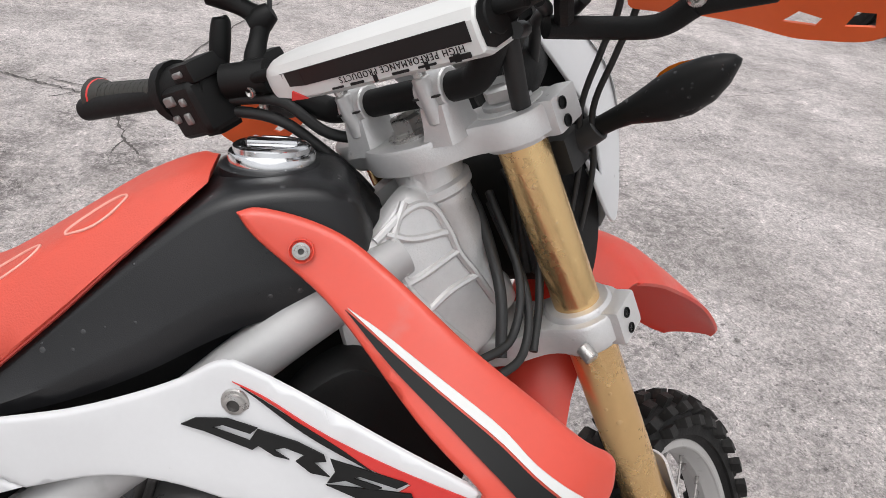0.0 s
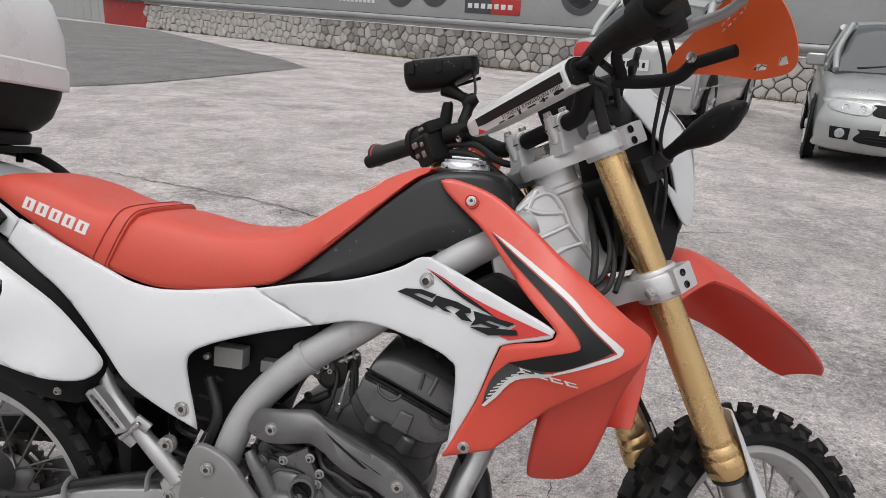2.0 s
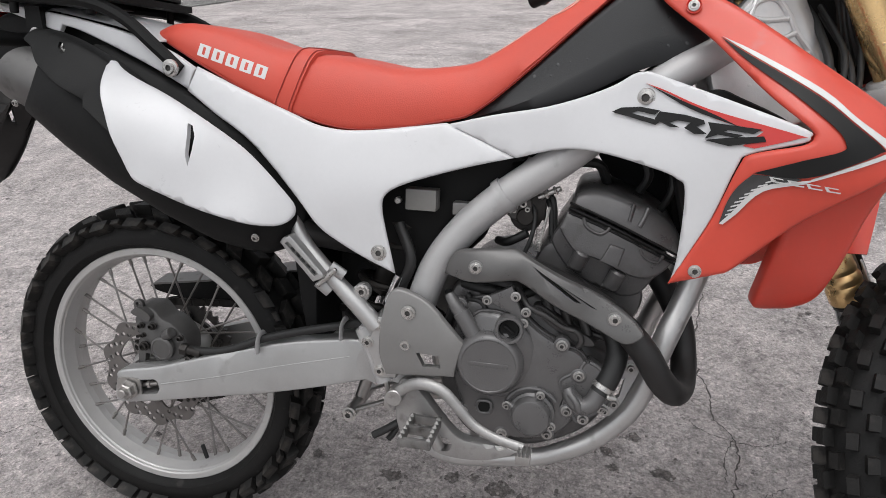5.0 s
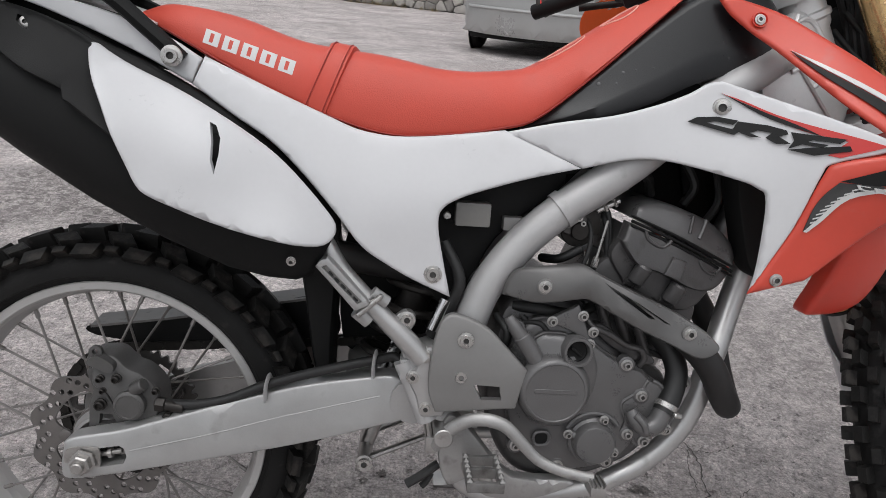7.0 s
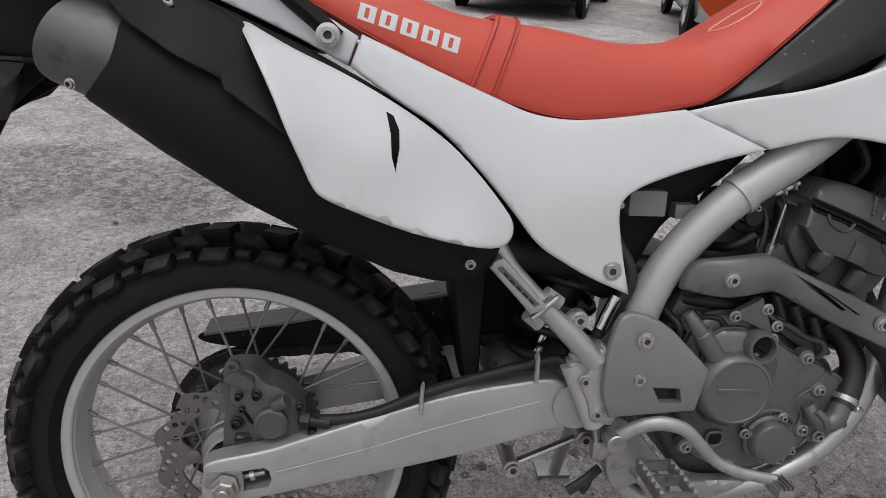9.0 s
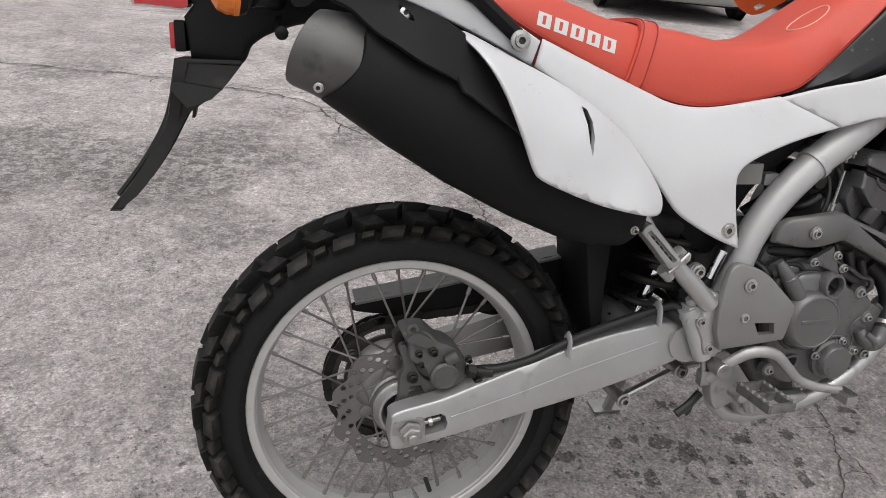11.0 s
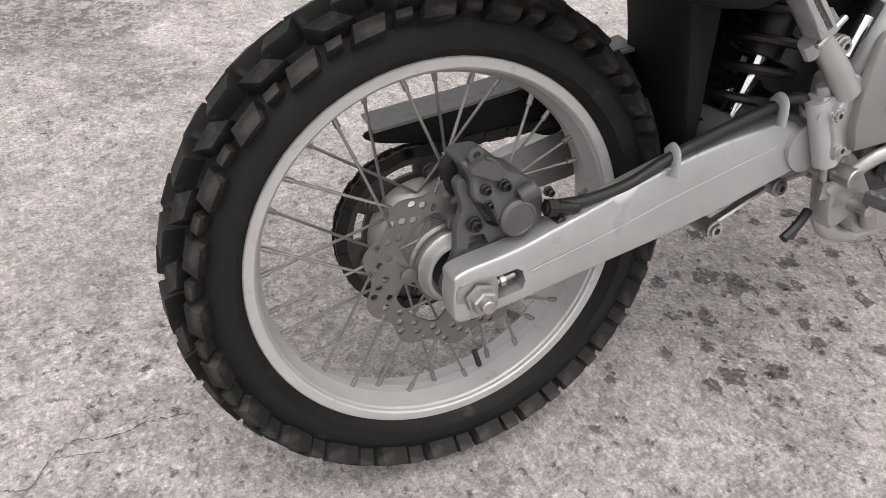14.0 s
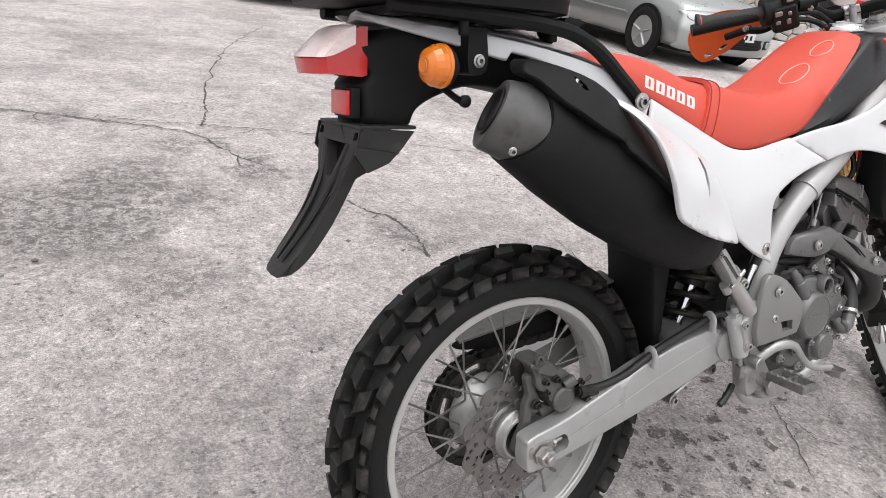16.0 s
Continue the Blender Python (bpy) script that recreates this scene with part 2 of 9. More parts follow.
def stone_material():
    m = bpy.data.materials.new("rubble_stone")
    m.use_nodes = True
    n, l = m.node_tree.nodes, m.node_tree.links
    b = n["Principled BSDF"]
    b.inputs["Roughness"].default_value = 0.85
    info = n.new("ShaderNodeObjectInfo")
    co = n.new("ShaderNodeTexCoord")
    no = n.new("ShaderNodeTexNoise")
    no.inputs["Scale"].default_value, no.inputs["Detail"].default_value = 9, 9
    l.new(co.outputs["Object"], no.inputs["Vector"])
    add = n.new("ShaderNodeMath")
    add.operation = "MULTIPLY_ADD"
    add.inputs[1].default_value = 0.5
    l.new(no.outputs["Fac"], add.inputs[0])
    half = n.new("ShaderNodeMath")
    half.operation = "MULTIPLY"
    half.inputs[1].default_value = 0.6
    l.new(info.outputs["Random"], half.inputs[0])
    l.new(half.outputs[0], add.inputs[2])
    r = n.new("ShaderNodeValToRGB")
    r.color_ramp.elements[0].position, r.color_ramp.elements[0].color = 0.12, (0.15, 0.140, 0.130, 1)
    r.color_ramp.elements[1].position, r.color_ramp.elements[1].color = 0.85, (0.47, 0.445, 0.415, 1)
    l.new(add.outputs[0], r.inputs["Fac"])
    l.new(r.outputs[0], b.inputs["Base Color"])
    bp = n.new("ShaderNodeBump")
    bp.inputs["Strength"].default_value, bp.inputs["Distance"].default_value = 0.7, 0.02
    l.new(no.outputs["Fac"], bp.inputs["Height"])
    l.new(bp.outputs[0], b.inputs["Normal"])
    return m


def asphalt_material(name, lo, hi, stain=True):
    """Old asphalt: pale aggregate in a darker binder, worn blotches, dust and broken-up patches."""
    m = bpy.data.materials.new(name)
    m.use_nodes = True
    n, l = m.node_tree.nodes, m.node_tree.links
    b = n["Principled BSDF"]
    co = n.new("ShaderNodeTexCoord")

    def noise_at(scale, detail=6, rough=0.6, dist=0.0):
        t = n.new("ShaderNodeTexNoise")
        t.inputs["Scale"].default_value, t.inputs["Detail"].default_value = scale, detail
        t.inputs["Roughness"].default_value, t.inputs["Distortion"].default_value = rough, dist
        l.new(co.outputs["Object"], t.inputs["Vector"])
        return t.outputs["Fac"]

    def rng(v, a, z, ta=0.0, tz=1.0):
        r = n.new("ShaderNodeMapRange")
        for key, val in (("From Min", a), ("From Max", z), ("To Min", ta), ("To Max", tz)):
            r.inputs[key].default_value = val
        l.new(v, r.inputs["Value"])
        return r.outputs[0]

    def mix(f, a, c):
        x = n.new("ShaderNodeMix")
        x.data_type = "RGBA"
        for key, v in (("Factor", f), ("A", a), ("B", c)):
            if isinstance(v, tuple):
                x.inputs[key].default_value = (*v, 1)
            else:
                l.new(v, x.inputs[key])
        return x.outputs["Result"]

    def mul(a, c):
        x = n.new("ShaderNodeMath")
        x.operation = "MULTIPLY"
        for k, v in enumerate((a, c)):
            if isinstance(v, float):
                x.inputs[k].default_value = v
            else:
                l.new(v, x.inputs[k])
        return x.outputs[0]

    vor = n.new("ShaderNodeTexVoronoi")
    vor.inputs["Scale"].default_value = 120
    l.new(co.outputs["Object"], vor.inputs["Vector"])
    vor2 = n.new("ShaderNodeTexVoronoi")
    vor2.inputs["Scale"].default_value = 46
    l.new(co.outputs["Object"], vor2.inputs["Vector"])
    blotch = noise_at(1.1, 9, 0.62, 0.3)
    col = mix(rng(blotch, 0.36, 0.64), lo, hi)
    col = mix(rng(noise_at(0.28, 5), 0.52, 0.70, 0.0, 0.25), col, tuple(0.72 * v for v in lo))
    def scaled(c, v):
        x = n.new("ShaderNodeVectorMath")
        x.operation = "SCALE"
        l.new(c, x.inputs[0])
        l.new(v, x.inputs["Scale"])
        return x.outputs[0]

    grain = noise_at(150, 8, 0.80)
    clump = noise_at(17, 8, 0.72, 0.4)
    col = scaled(col, rng(grain, 0.30, 0.70, 0.46, 1.54))
    col = scaled(col, rng(noise_at(260, 4, 0.8), 0.32, 0.68, 0.74, 1.30))
    col = mix(rng(noise_at(120, 5, 0.75), 0.60, 0.66, 0.0, 0.6), col, tuple(0.34 * v for v in lo))
    col = scaled(col, rng(clump, 0.32, 0.68, 0.80, 1.20))
    col = scaled(col, rng(noise_at(48, 7, 0.75, 0.4), 0.34, 0.66, 0.72, 1.28))
    sep = n.new("ShaderNodeSeparateColor")
    l.new(vor.outputs["Color"], sep.inputs[0])
    chips = mul(rng(vor.outputs["Distance"], 0.48, 0.30), rng(sep.outputs[0], 0.62, 0.95, 0.0, 0.6))
    col = mix(chips, col, (0.60, 0.57, 0.54))
    sep2 = n.new("ShaderNodeSeparateColor")
    l.new(vor2.outputs["Color"], sep2.inputs[0])
    big = mul(rng(vor2.outputs["Distance"], 0.34, 0.22), rng(sep2.outputs[1], 0.80, 0.92, 0.0, 0.8))
    col = mix(big, col, (0.52, 0.49, 0.46))
    col = scaled(col, rng(sep.outputs[1], 0.0, 1.0, 0.82, 1.16))
    dark = mul(rng(noise_at(38, 8, 0.78), 0.56, 0.62), rng(noise_at(2.3, 6), 0.42, 0.62, 0.35, 1.0))
    col = mix(dark, col, tuple(0.30 * v for v in lo))
    # the pale skin has worn off in places and shows darker grit with bright chips
    skin = mul(rng(noise_at(5.5, 10, 0.70, 0.6), 0.52, 0.60), rng(noise_at(0.9, 4), 0.38, 0.62, 0.35, 1.0))
    col = mix(mul(mul(skin, rng(noise_at(70, 8, 0.8), 0.40, 0.56)), 0.55), col, tuple(0.40 * v for v in lo))
    fleck = n.new("ShaderNodeTexVoronoi")
    fleck.inputs["Scale"].default_value = 75
    l.new(co.outputs["Object"], fleck.inputs["Vector"])
    fsep = n.new("ShaderNodeSeparateColor")
    l.new(fleck.outputs["Color"], fsep.inputs[0])
    col = mix(mul(mul(rng(fleck.outputs["Distance"], 0.40, 0.28), rng(fsep.outputs[0], 0.80, 0.90, 0.0, 0.9)), rng(skin, 0.0, 1.0, 0.35, 1.0)), col, (0.68, 0.655, 0.63))
    col = scaled(col, rng(noise_at(6, 8, 0.7, 0.5), 0.30, 0.70, 0.82, 1.18))
    worn = mul(rng(noise_at(58, 7, 0.75), 0.47, 0.60), rng(noise_at(1.15, 8, 0.66), 0.535, 0.66, 0.0, 0.85))
    col = mix(worn, col, tuple(0.42 * v for v in lo))
    warp = n.new("ShaderNodeTexNoise")
    warp.inputs["Scale"].default_value, warp.inputs["Detail"].default_value = 2.2, 3
    l.new(co.outputs["Object"], warp.inputs["Vector"])
    wv = n.new("ShaderNodeVectorMath")
    wv.operation = "MULTIPLY_ADD"
    wv.inputs[1].default_value = (0.5, 0.5, 0.5)
    l.new(warp.outputs["Color"], wv.inputs[0])
    l.new(co.outputs["Object"], wv.inputs[2])
    rough = rng(blotch, 0.3, 0.7, 0.78, 0.95)
    if stain:
        # spalled patches where the surface has broken up into grit
        grit = rng(noise_at(22, 10, 0.88, 0.6), 0.485, 0.525)
        pits = rng(noise_at(60, 9, 0.85), 0.55, 0.61)
        edge = noise_at(3.2, 8, 0.7, 0.5)
        for cx, cy, r, most in ((-0.36, 2.05, 0.44, 1.0), (-0.62, 1.95, 0.40, 0.9), (-1.05, 2.00, 0.50, 0.95), (-0.50, 1.72, 0.30, 0.8), (-0.29, 1.34, 0.20, 0.8), (0.19, 2.28, 0.18, 1.0), (0.12, 2.58, 0.16, 1.0), (-0.12, 2.66, 0.18, 0.9), (-0.55, 3.12, 0.24, 0.8), (-1.2, 3.35, 0.3, 0.8), (0.60, 1.52, 0.17, 0.9), (2.3, 1.9, 0.6, 0.6), (1.7, 1.0, 0.4, 0.5), (3.1, 4.0, 0.8, 0.6), (-0.46, 0.46, 0.09, 0.6)):
            pd = n.new("ShaderNodeVectorMath")
            pd.operation = "DISTANCE"
            pd.inputs[1].default_value = (cx + 0.25, cy + 0.25, 0.25)
            l.new(wv.outputs[0], pd.inputs[0])
            ragged = n.new("ShaderNodeMath")
            ragged.operation = "MULTIPLY_ADD"
            ragged.inputs[1].default_value = 1.6 * r
            l.new(edge, ragged.inputs[0])
            l.new(pd.outputs["Value"], ragged.inputs[2])
            there = rng(ragged.outputs[0], r * 1.75, r * 1.35, 0.0, most)
            col = mix(mul(there, 0.14), col, tuple(0.62 * v for v in lo))
            col = mix(mul(mul(there, grit), 0.85), col, tuple(0.42 * v for v in lo))
            col = mix(mul(mul(there, pits), 0.9), col, tuple(0.18 * v for v in lo))
    l.new(col, b.inputs["Base Color"])
    l.new(rough, b.inputs["Roughness"])
    b.inputs["Specular IOR Level"].default_value = 0.15
    hgt = n.new("ShaderNodeMath")
    hgt.operation = "SUBTRACT"
    hs = n.new("ShaderNodeMath")
    hs.operation = "MULTIPLY_ADD"
    hs.inputs[1].default_value = 2.2
    l.new(grain, hs.inputs[0])
    l.new(rng(vor.outputs["Distance"], 0.6, 0.1, 0.0, 0.5), hs.inputs[2])
    l.new(hs.outputs[0], hgt.inputs[0])
    l.new(mul(dark, 1.2), hgt.inputs[1])
    bp = n.new("ShaderNodeBump")
    bp.inputs["Strength"].default_value, bp.inputs["Distance"].default_value = 0.75, 0.005
    l.new(hgt.outputs[0], bp.inputs["Height"])
    bp2 = n.new("ShaderNodeBump")
    bp2.inputs["Strength"].default_value, bp2.inputs["Distance"].default_value = 0.35, 0.02
    l.new(clump, bp2.inputs["Height"])
    l.new(bp.outputs[0], bp2.inputs["Normal"])
    l.new(bp2.outputs[0], b.inputs["Normal"])
    return m


M_ASPHALT = asphalt_material("old_asphalt", (0.365, 0.331, 0.322), (0.565, 0.517, 0.506))
M_ASPHALTD = asphalt_material("new_asphalt", (0.15, 0.146, 0.142), (0.21, 0.204, 0.199), stain=False)
M_STONE = stone_material()
M_STAIN = asphalt_material("oil_stained_asphalt", (0.155, 0.140, 0.134), (0.235, 0.212, 0.204), stain=False)
M_CRACK = mat("crack_dirt", (0.085, 0.076, 0.071), 0.95, vary=0.4, scale=30)
M_PEBBLE = mat("pebble", (0.44, 0.407, 0.388), 0.85, vary=0.6, scale=30)


# ---- mesh helpers ----
class Geo:
    """Collects vertices and faces of one mesh."""

    def __init__(self):
        self.v, self.f, self.second = [], [], set()

    def add(self, verts, faces):
        k = len(self.v)
        self.v += [tuple(float(c) for c in p) for p in verts]
        self.f += [tuple(i + k for i in f) for f in faces]
        return self

    def moved(self, m):
        self.v = [tuple(m @ Vector(p)) for p in self.v]
        return self

    def mirrored(self):
        g = Geo()
        g.v = [(x, -y, z) for x, y, z in self.v]
        g.f = [tuple(reversed(f)) for f in self.f]
        g.second = set(self.second)
        return g


def part(name, g, material, parent=None, label="", sharp=38):
    me = bpy.data.meshes.new(name)
    me.from_pydata(g.v, [], g.f)
    if g.second:
        me.polygons.foreach_set("material_index", [int(k in g.second) for k in range(len(g.f))])
        material = (material, M_SOCKET)
    me.validate()
    me.polygons.foreach_set("use_smooth", [True] * len(me.polygons))
    me.set_sharp_from_angle(angle=radians(sharp))
    for m in material if isinstance(material, (list, tuple)) else (material,):
        me.materials.append(m)
    ob = new(name, me)
    ob.parent = parent
    return tagged(ob, label)


def again(name, ob, m, parent=None):
    """Another object on the same mesh."""
    o = new(name, ob.data)
    o.parent = parent
    o.matrix_basis = m
    return o


def spline(pts, steps=6):
    """Catmull-Rom through open points of any width."""
    p = np.array(pts, float)
    if len(p) < 3:
        return p
    q = np.vstack([2 * p[0] - p[1], p, 2 * p[-1] - p[-2]])
    out = []
    for i in range(1, len(q) - 2):
        for t in np.linspace(0, 1, steps, endpoint=False):
            a, b, c, d = q[i - 1], q[i], q[i + 1], q[i + 2]
            out.append(0.5 * (2 * b + (c - a) * t + (2 * a - 5 * b + 4 * c - d) * t * t + (3 * b - a - 3 * c + d) * t ** 3))
    out.append(q[-2])
    return np.array(out)


def ring_frames(p):
    t = np.gradient(p, axis=0)
    t /= np.linalg.norm(t, axis=1)[:, None] + 1e-12
    ref = np.array([0, 0, 1.0]) if abs(t[0][2]) < 0.9 else np.array([0, 1.0, 0])
    n = np.cross(t[0], ref)
    n /= np.linalg.norm(n)
    out = []
    for k in range(len(p)):
        n = n - t[k] * (n @ t[k])
        n /= np.linalg.norm(n)
        out.append((n, np.cross(t[k], n)))
    return out


def tube(pts, r, n=12, steps=6, flat=1.0, smooth=True):
    """A swept round bar; r is one radius or one for each point, flat squeezes its second axis."""
    radii = list(r) if isinstance(r, (list, tuple)) else [r] * len(pts)
    p4 = np.column_stack([np.array(pts, float), radii])
    p4 = spline(p4, steps) if smooth else p4
    p, rr = p4[:, :3], p4[:, 3]
    verts, faces = [], []
    for (a, b), c, q in zip(ring_frames(p), p, rr):
        for k in range(n):
            w = 2 * math.pi * k / n
            verts.append(c + q * (a * math.cos(w) + b * flat * math.sin(w)))
    m = len(p)
    for i in range(m - 1):
        for k in range(n):
            faces.append((i * n + k, i * n + (k + 1) % n, (i + 1) * n + (k + 1) % n, (i + 1) * n + k))
    faces.append(tuple(reversed(range(n))))
    faces.append(tuple(range((m - 1) * n, m * n)))
    return verts, faces


def lathe(prof, origin, axis, n=32, start=0.0, closed=False):
    """Turns (radius, height) points about an axis."""
    o, ax = Vector(origin), Vector(axis).normalized()
    a = ax.orthogonal().normalized()
    b = ax.cross(a)
    verts, faces = [], []
    for r, h in prof:
        for k in range(n):
            w = 2 * math.pi * k / n + start
            verts.append(o + ax * h + (a * math.cos(w) + b * math.sin(w)) * r)
    m = len(prof)
    for i in range(m if closed else m - 1):
        j = (i + 1) % m
        for k in range(n):
            faces.append((i * n + k, i * n + (k + 1) % n, j * n + (k + 1) % n, j * n + k))
    if not closed:
        faces.append(tuple(reversed(range(n))))
        faces.append(tuple(range((m - 1) * n, m * n)))
    return verts, faces


def rod(p0, p1, r, n=16, ch=0.0015):
    """A straight cylinder with chamfered ends."""
    d = (Vector(p1) - Vector(p0))
    h = d.length
    c = min(ch, r * 0.4, h * 0.3)
    return lathe([(r - c, 0), (r, c), (r, h - c), (r - c, h)], p0, d, n)


def headed(g, prof, p, axis, n=18):
    """A turned head whose last ring is a socket, its inner shade painted dark."""
    v, f = lathe(prof, p, axis, n)
    k = len(g.f)
    g.add(v, f)
    g.second |= set(range(k + (len(prof) - 2) * n, k + (len(prof) - 1) * n)) | {k + len(f) - 1}
    return g


def bolt(g, p, axis, r=0.007, h=0.004):
    """A flanged round-headed screw with a socket."""
    headed(g, [(r * 1.45, 0), (r * 1.42, h * 0.3), (r * 1.05, h * 0.4), (r * 0.95, h), (r * 0.50, h), (r * 0.45, h * 0.45)], p, axis, 16)


def box(cx, cy, cz, sx, sy, sz, bev=0.004, seg=2, m=None):
    bm = bmesh.new()
    bmesh.ops.create_cube(bm, size=1.0)
    for v in bm.verts:
        v.co = Vector((v.co.x * sx, v.co.y * sy, v.co.z * sz))
    if bev:
        bmesh.ops.bevel(bm, geom=bm.edges[:], offset=bev, segments=seg, affect="EDGES", profile=0.7)
    t = Matrix.Translation((cx, cy, cz)) @ (m or Matrix())
    bm.verts.index_update()
    out = [t @ v.co for v in bm.verts], [tuple(v.index for v in f.verts) for f in bm.faces]
    bm.free()
    return out


def loop(outline, per=5):
    """A closed outline, rounded by Catmull-Rom but for points marked with a third value as corners."""
    n = len(outline)
    p = [np.array(q[:2], float) for q in outline]
    hard = [len(q) > 2 for q in outline]
    out = []
    for i in range(n):
        b, c = p[i], p[(i + 1) % n]
        a = p[i - 1] if not hard[i] else 2 * b - c
        d = p[(i + 2) % n] if not hard[(i + 1) % n] else 2 * c - b
        for t in np.linspace(0, 1, per, endpoint=False):
            out.append(0.5 * (2 * b + (c - a) * t + (2 * a - 5 * b + 4 * c - d) * t * t + (3 * b - a - 3 * c + d) * t ** 3))
    return np.array(out)


def inside(pts, poly):
    x, y = pts[:, 0], pts[:, 1]
    r = np.zeros(len(pts), bool)
    for (x0, y0), (x1, y1) in zip(poly, np.roll(poly, -1, 0)):
        cond = (y0 > y) != (y1 > y)
        with np.errstate(divide="ignore", invalid="ignore"):
            r ^= cond & (x < (x1 - x0) * (y - y0) / (y1 - y0 + 1e-15) + x0)
    return r


def edge_distance(pts, poly):
    d = np.full(len(pts), 9.0)
    for a, b in zip(poly, np.roll(poly, -1, 0)):
        ab = b - a
        t = np.clip(((pts - a) @ ab) / (ab @ ab + 1e-15), 0, 1)
        d = np.minimum(d, np.linalg.norm(pts - a - t[:, None] * ab, axis=1))
    return d


def field(points):
    """A smooth surface w(u, v) through a few known points (thin plate)."""
    p = np.array(points, float)
    n = len(p)

    def ker(r):
        return np.where(r > 1e-9, r * r * np.log(r + 1e-12), 0)

    k = ker(np.linalg.norm(p[:, None, :2] - p[None, :, :2], axis=2)) + np.eye(n) * 2e-4
    q = np.column_stack([np.ones(n), p[:, :2]])
    sol = np.linalg.solve(np.block([[k, q], [q.T, np.zeros((3, 3))]]), np.concatenate([p[:, 2], np.zeros(3)]))

    def w(uv):
        uv = np.asarray(uv, float)
        r = np.linalg.norm(uv[:, None, :] - p[None, :, :2], axis=2)
        return ker(r) @ sol[:n] + sol[n] + uv @ sol[n + 1:]
    return w


def sideways(u, v, w):
    return (u, w, v)


def panel(outline, depth, thick, roll=0.006, step=0.02, per=5, place=sideways, holes=(), out=-1.0, proud=0.0, round_off=True):
    """A plate with its outline in (u, v), surface depth(u, v), rolled edges and a thickness going inwards (against out)."""
    from mathutils import geometry
    o = loop(outline, per) if per > 1 else np.array([q[:2] for q in outline], float)
    hs = [np.array(h, float) for h in holes]
    allp, edges = [o], []
    k = len(o)
    edges += [(i, (i + 1) % k) for i in range(k)]
    base = k
    for h in hs:
        allp.append(h)
        edges += [(base + i, base + (i + 1) % len(h)) for i in range(len(h))]
        base += len(h)
    lo, hi = o.min(0), o.max(0)
    if step:
        rings = []
        gx, gy = np.meshgrid(np.arange(lo[0], hi[0], step), np.arange(lo[1], hi[1], step))
        gp = np.column_stack([gx.ravel(), gy.ravel()]) + step * 0.31
        gp[:, 0] += (np.floor(gp[:, 1] / step) % 2) * step * 0.5
        gp = gp[inside(gp, o)]
        for h in hs:
            gp = gp[~inside(gp, h)]
        if len(gp):
            d = edge_distance(gp, o)
            for h in hs:
                d = np.minimum(d, edge_distance(gp, h))
            allp.append(gp[d > max(roll * 1.05, step * 0.35)])
        if roll:
            for fr in (0.35, 1.0):
                nrm = np.roll(o, -1, 0) - np.roll(o, 1, 0)
                nrm = np.column_stack([-nrm[:, 1], nrm[:, 0]])
                nrm /= np.linalg.norm(nrm, axis=1)[:, None] + 1e-12
                for sgn in (1, -1):
                    ip = o + nrm * roll * fr * sgn
                    ip = ip[inside(ip, o)]
                    if len(ip):
                        rings.append(ip[edge_distance(ip, o) > roll * fr * 0.85])
            allp += rings
    p = np.vstack(allp)
    res = geometry.delaunay_2d_cdt([Vector(q) for q in p], edges, [], 0, 1e-7)
    p2 = np.array([tuple(q) for q in res[0]])
    tri = np.array([f for f in res[2] if len(f) == 3])
    cen = p2[tri].mean(1)
    keep = inside(cen, o)
    for h in hs:
        keep &= ~inside(cen, h)
    tri = tri[keep]
    a, b, c = p2[tri[:, 0]], p2[tri[:, 1]], p2[tri[:, 2]]
    area = (b[:, 0] - a[:, 0]) * (c[:, 1] - a[:, 1]) - (b[:, 1] - a[:, 1]) * (c[:, 0] - a[:, 0])
    tri = tri[np.abs(area) > 1e-11]
    area = area[np.abs(area) > 1e-11]
    tri[area < 0] = tri[area < 0][:, ::-1]
    w = depth(p2) if callable(depth) else np.full(len(p2), float(depth))
    w = w + out * proud
    front = w.copy()
    if roll and round_off:
        d = edge_distance(p2, o)
        x = np.clip(1 - d / roll, 0, 1)
        front = w - out * roll * 0.7 * (1 - np.sqrt(np.maximum(0, 1 - x * x)))
    back = w - out * thick
    n = len(p2)
    verts = [place(q[0], q[1], f) for q, f in zip(p2, front)] + [place(q[0], q[1], f) for q, f in zip(p2, back)]
    # triangles run counter-clockwise in (u, v); for the side view out = -1 this faces outwards (-y)
    t0 = [tuple(int(i) for i in t) for t in tri]
    faces = list(t0) + [tuple(i + n for i in reversed(t)) for t in t0]
    cnt = {}
    for t in t0:
        for i in range(3):
            e = (t[i], t[(i + 1) % 3])
            if (e[1], e[0]) in cnt:
                cnt.pop((e[1], e[0]))
            else:
                cnt[e] = True
    faces += [(e[1], e[0], e[0] + n, e[1] + n) for e in cnt]
    if out > 0:
        faces = [tuple(reversed(f)) for f in faces]
    return verts, faces


def loft(rings, caps=True):
    """Skin over rings of equally many 3D points."""
    n = len(rings[0])
    verts = [p for r in rings for p in r]
    faces = []
    for i in range(len(rings) - 1):
        for k in range(n):
            faces.append((i * n + k, i * n + (k + 1) % n, (i + 1) * n + (k + 1) % n, (i + 1) * n + k))
    if caps:
        faces.append(tuple(reversed(range(n))))
        faces.append(tuple(range((len(rings) - 1) * n, len(rings) * n)))
    return verts, faces


def interp(rows, xs):
    """Smooth columns over the first column of rows."""
    s = spline(rows, 8)
    return np.column_stack([xs] + [np.interp(xs, s[:, 0], s[:, k]) for k in range(1, s.shape[1])])


def circle(cx, cy, r, n=10, a0=0.0):
    return [(cx + r * math.cos(2 * math.pi * k / n + a0), cy + r * math.sin(2 * math.pi * k / n + a0)) for k in range(n)]


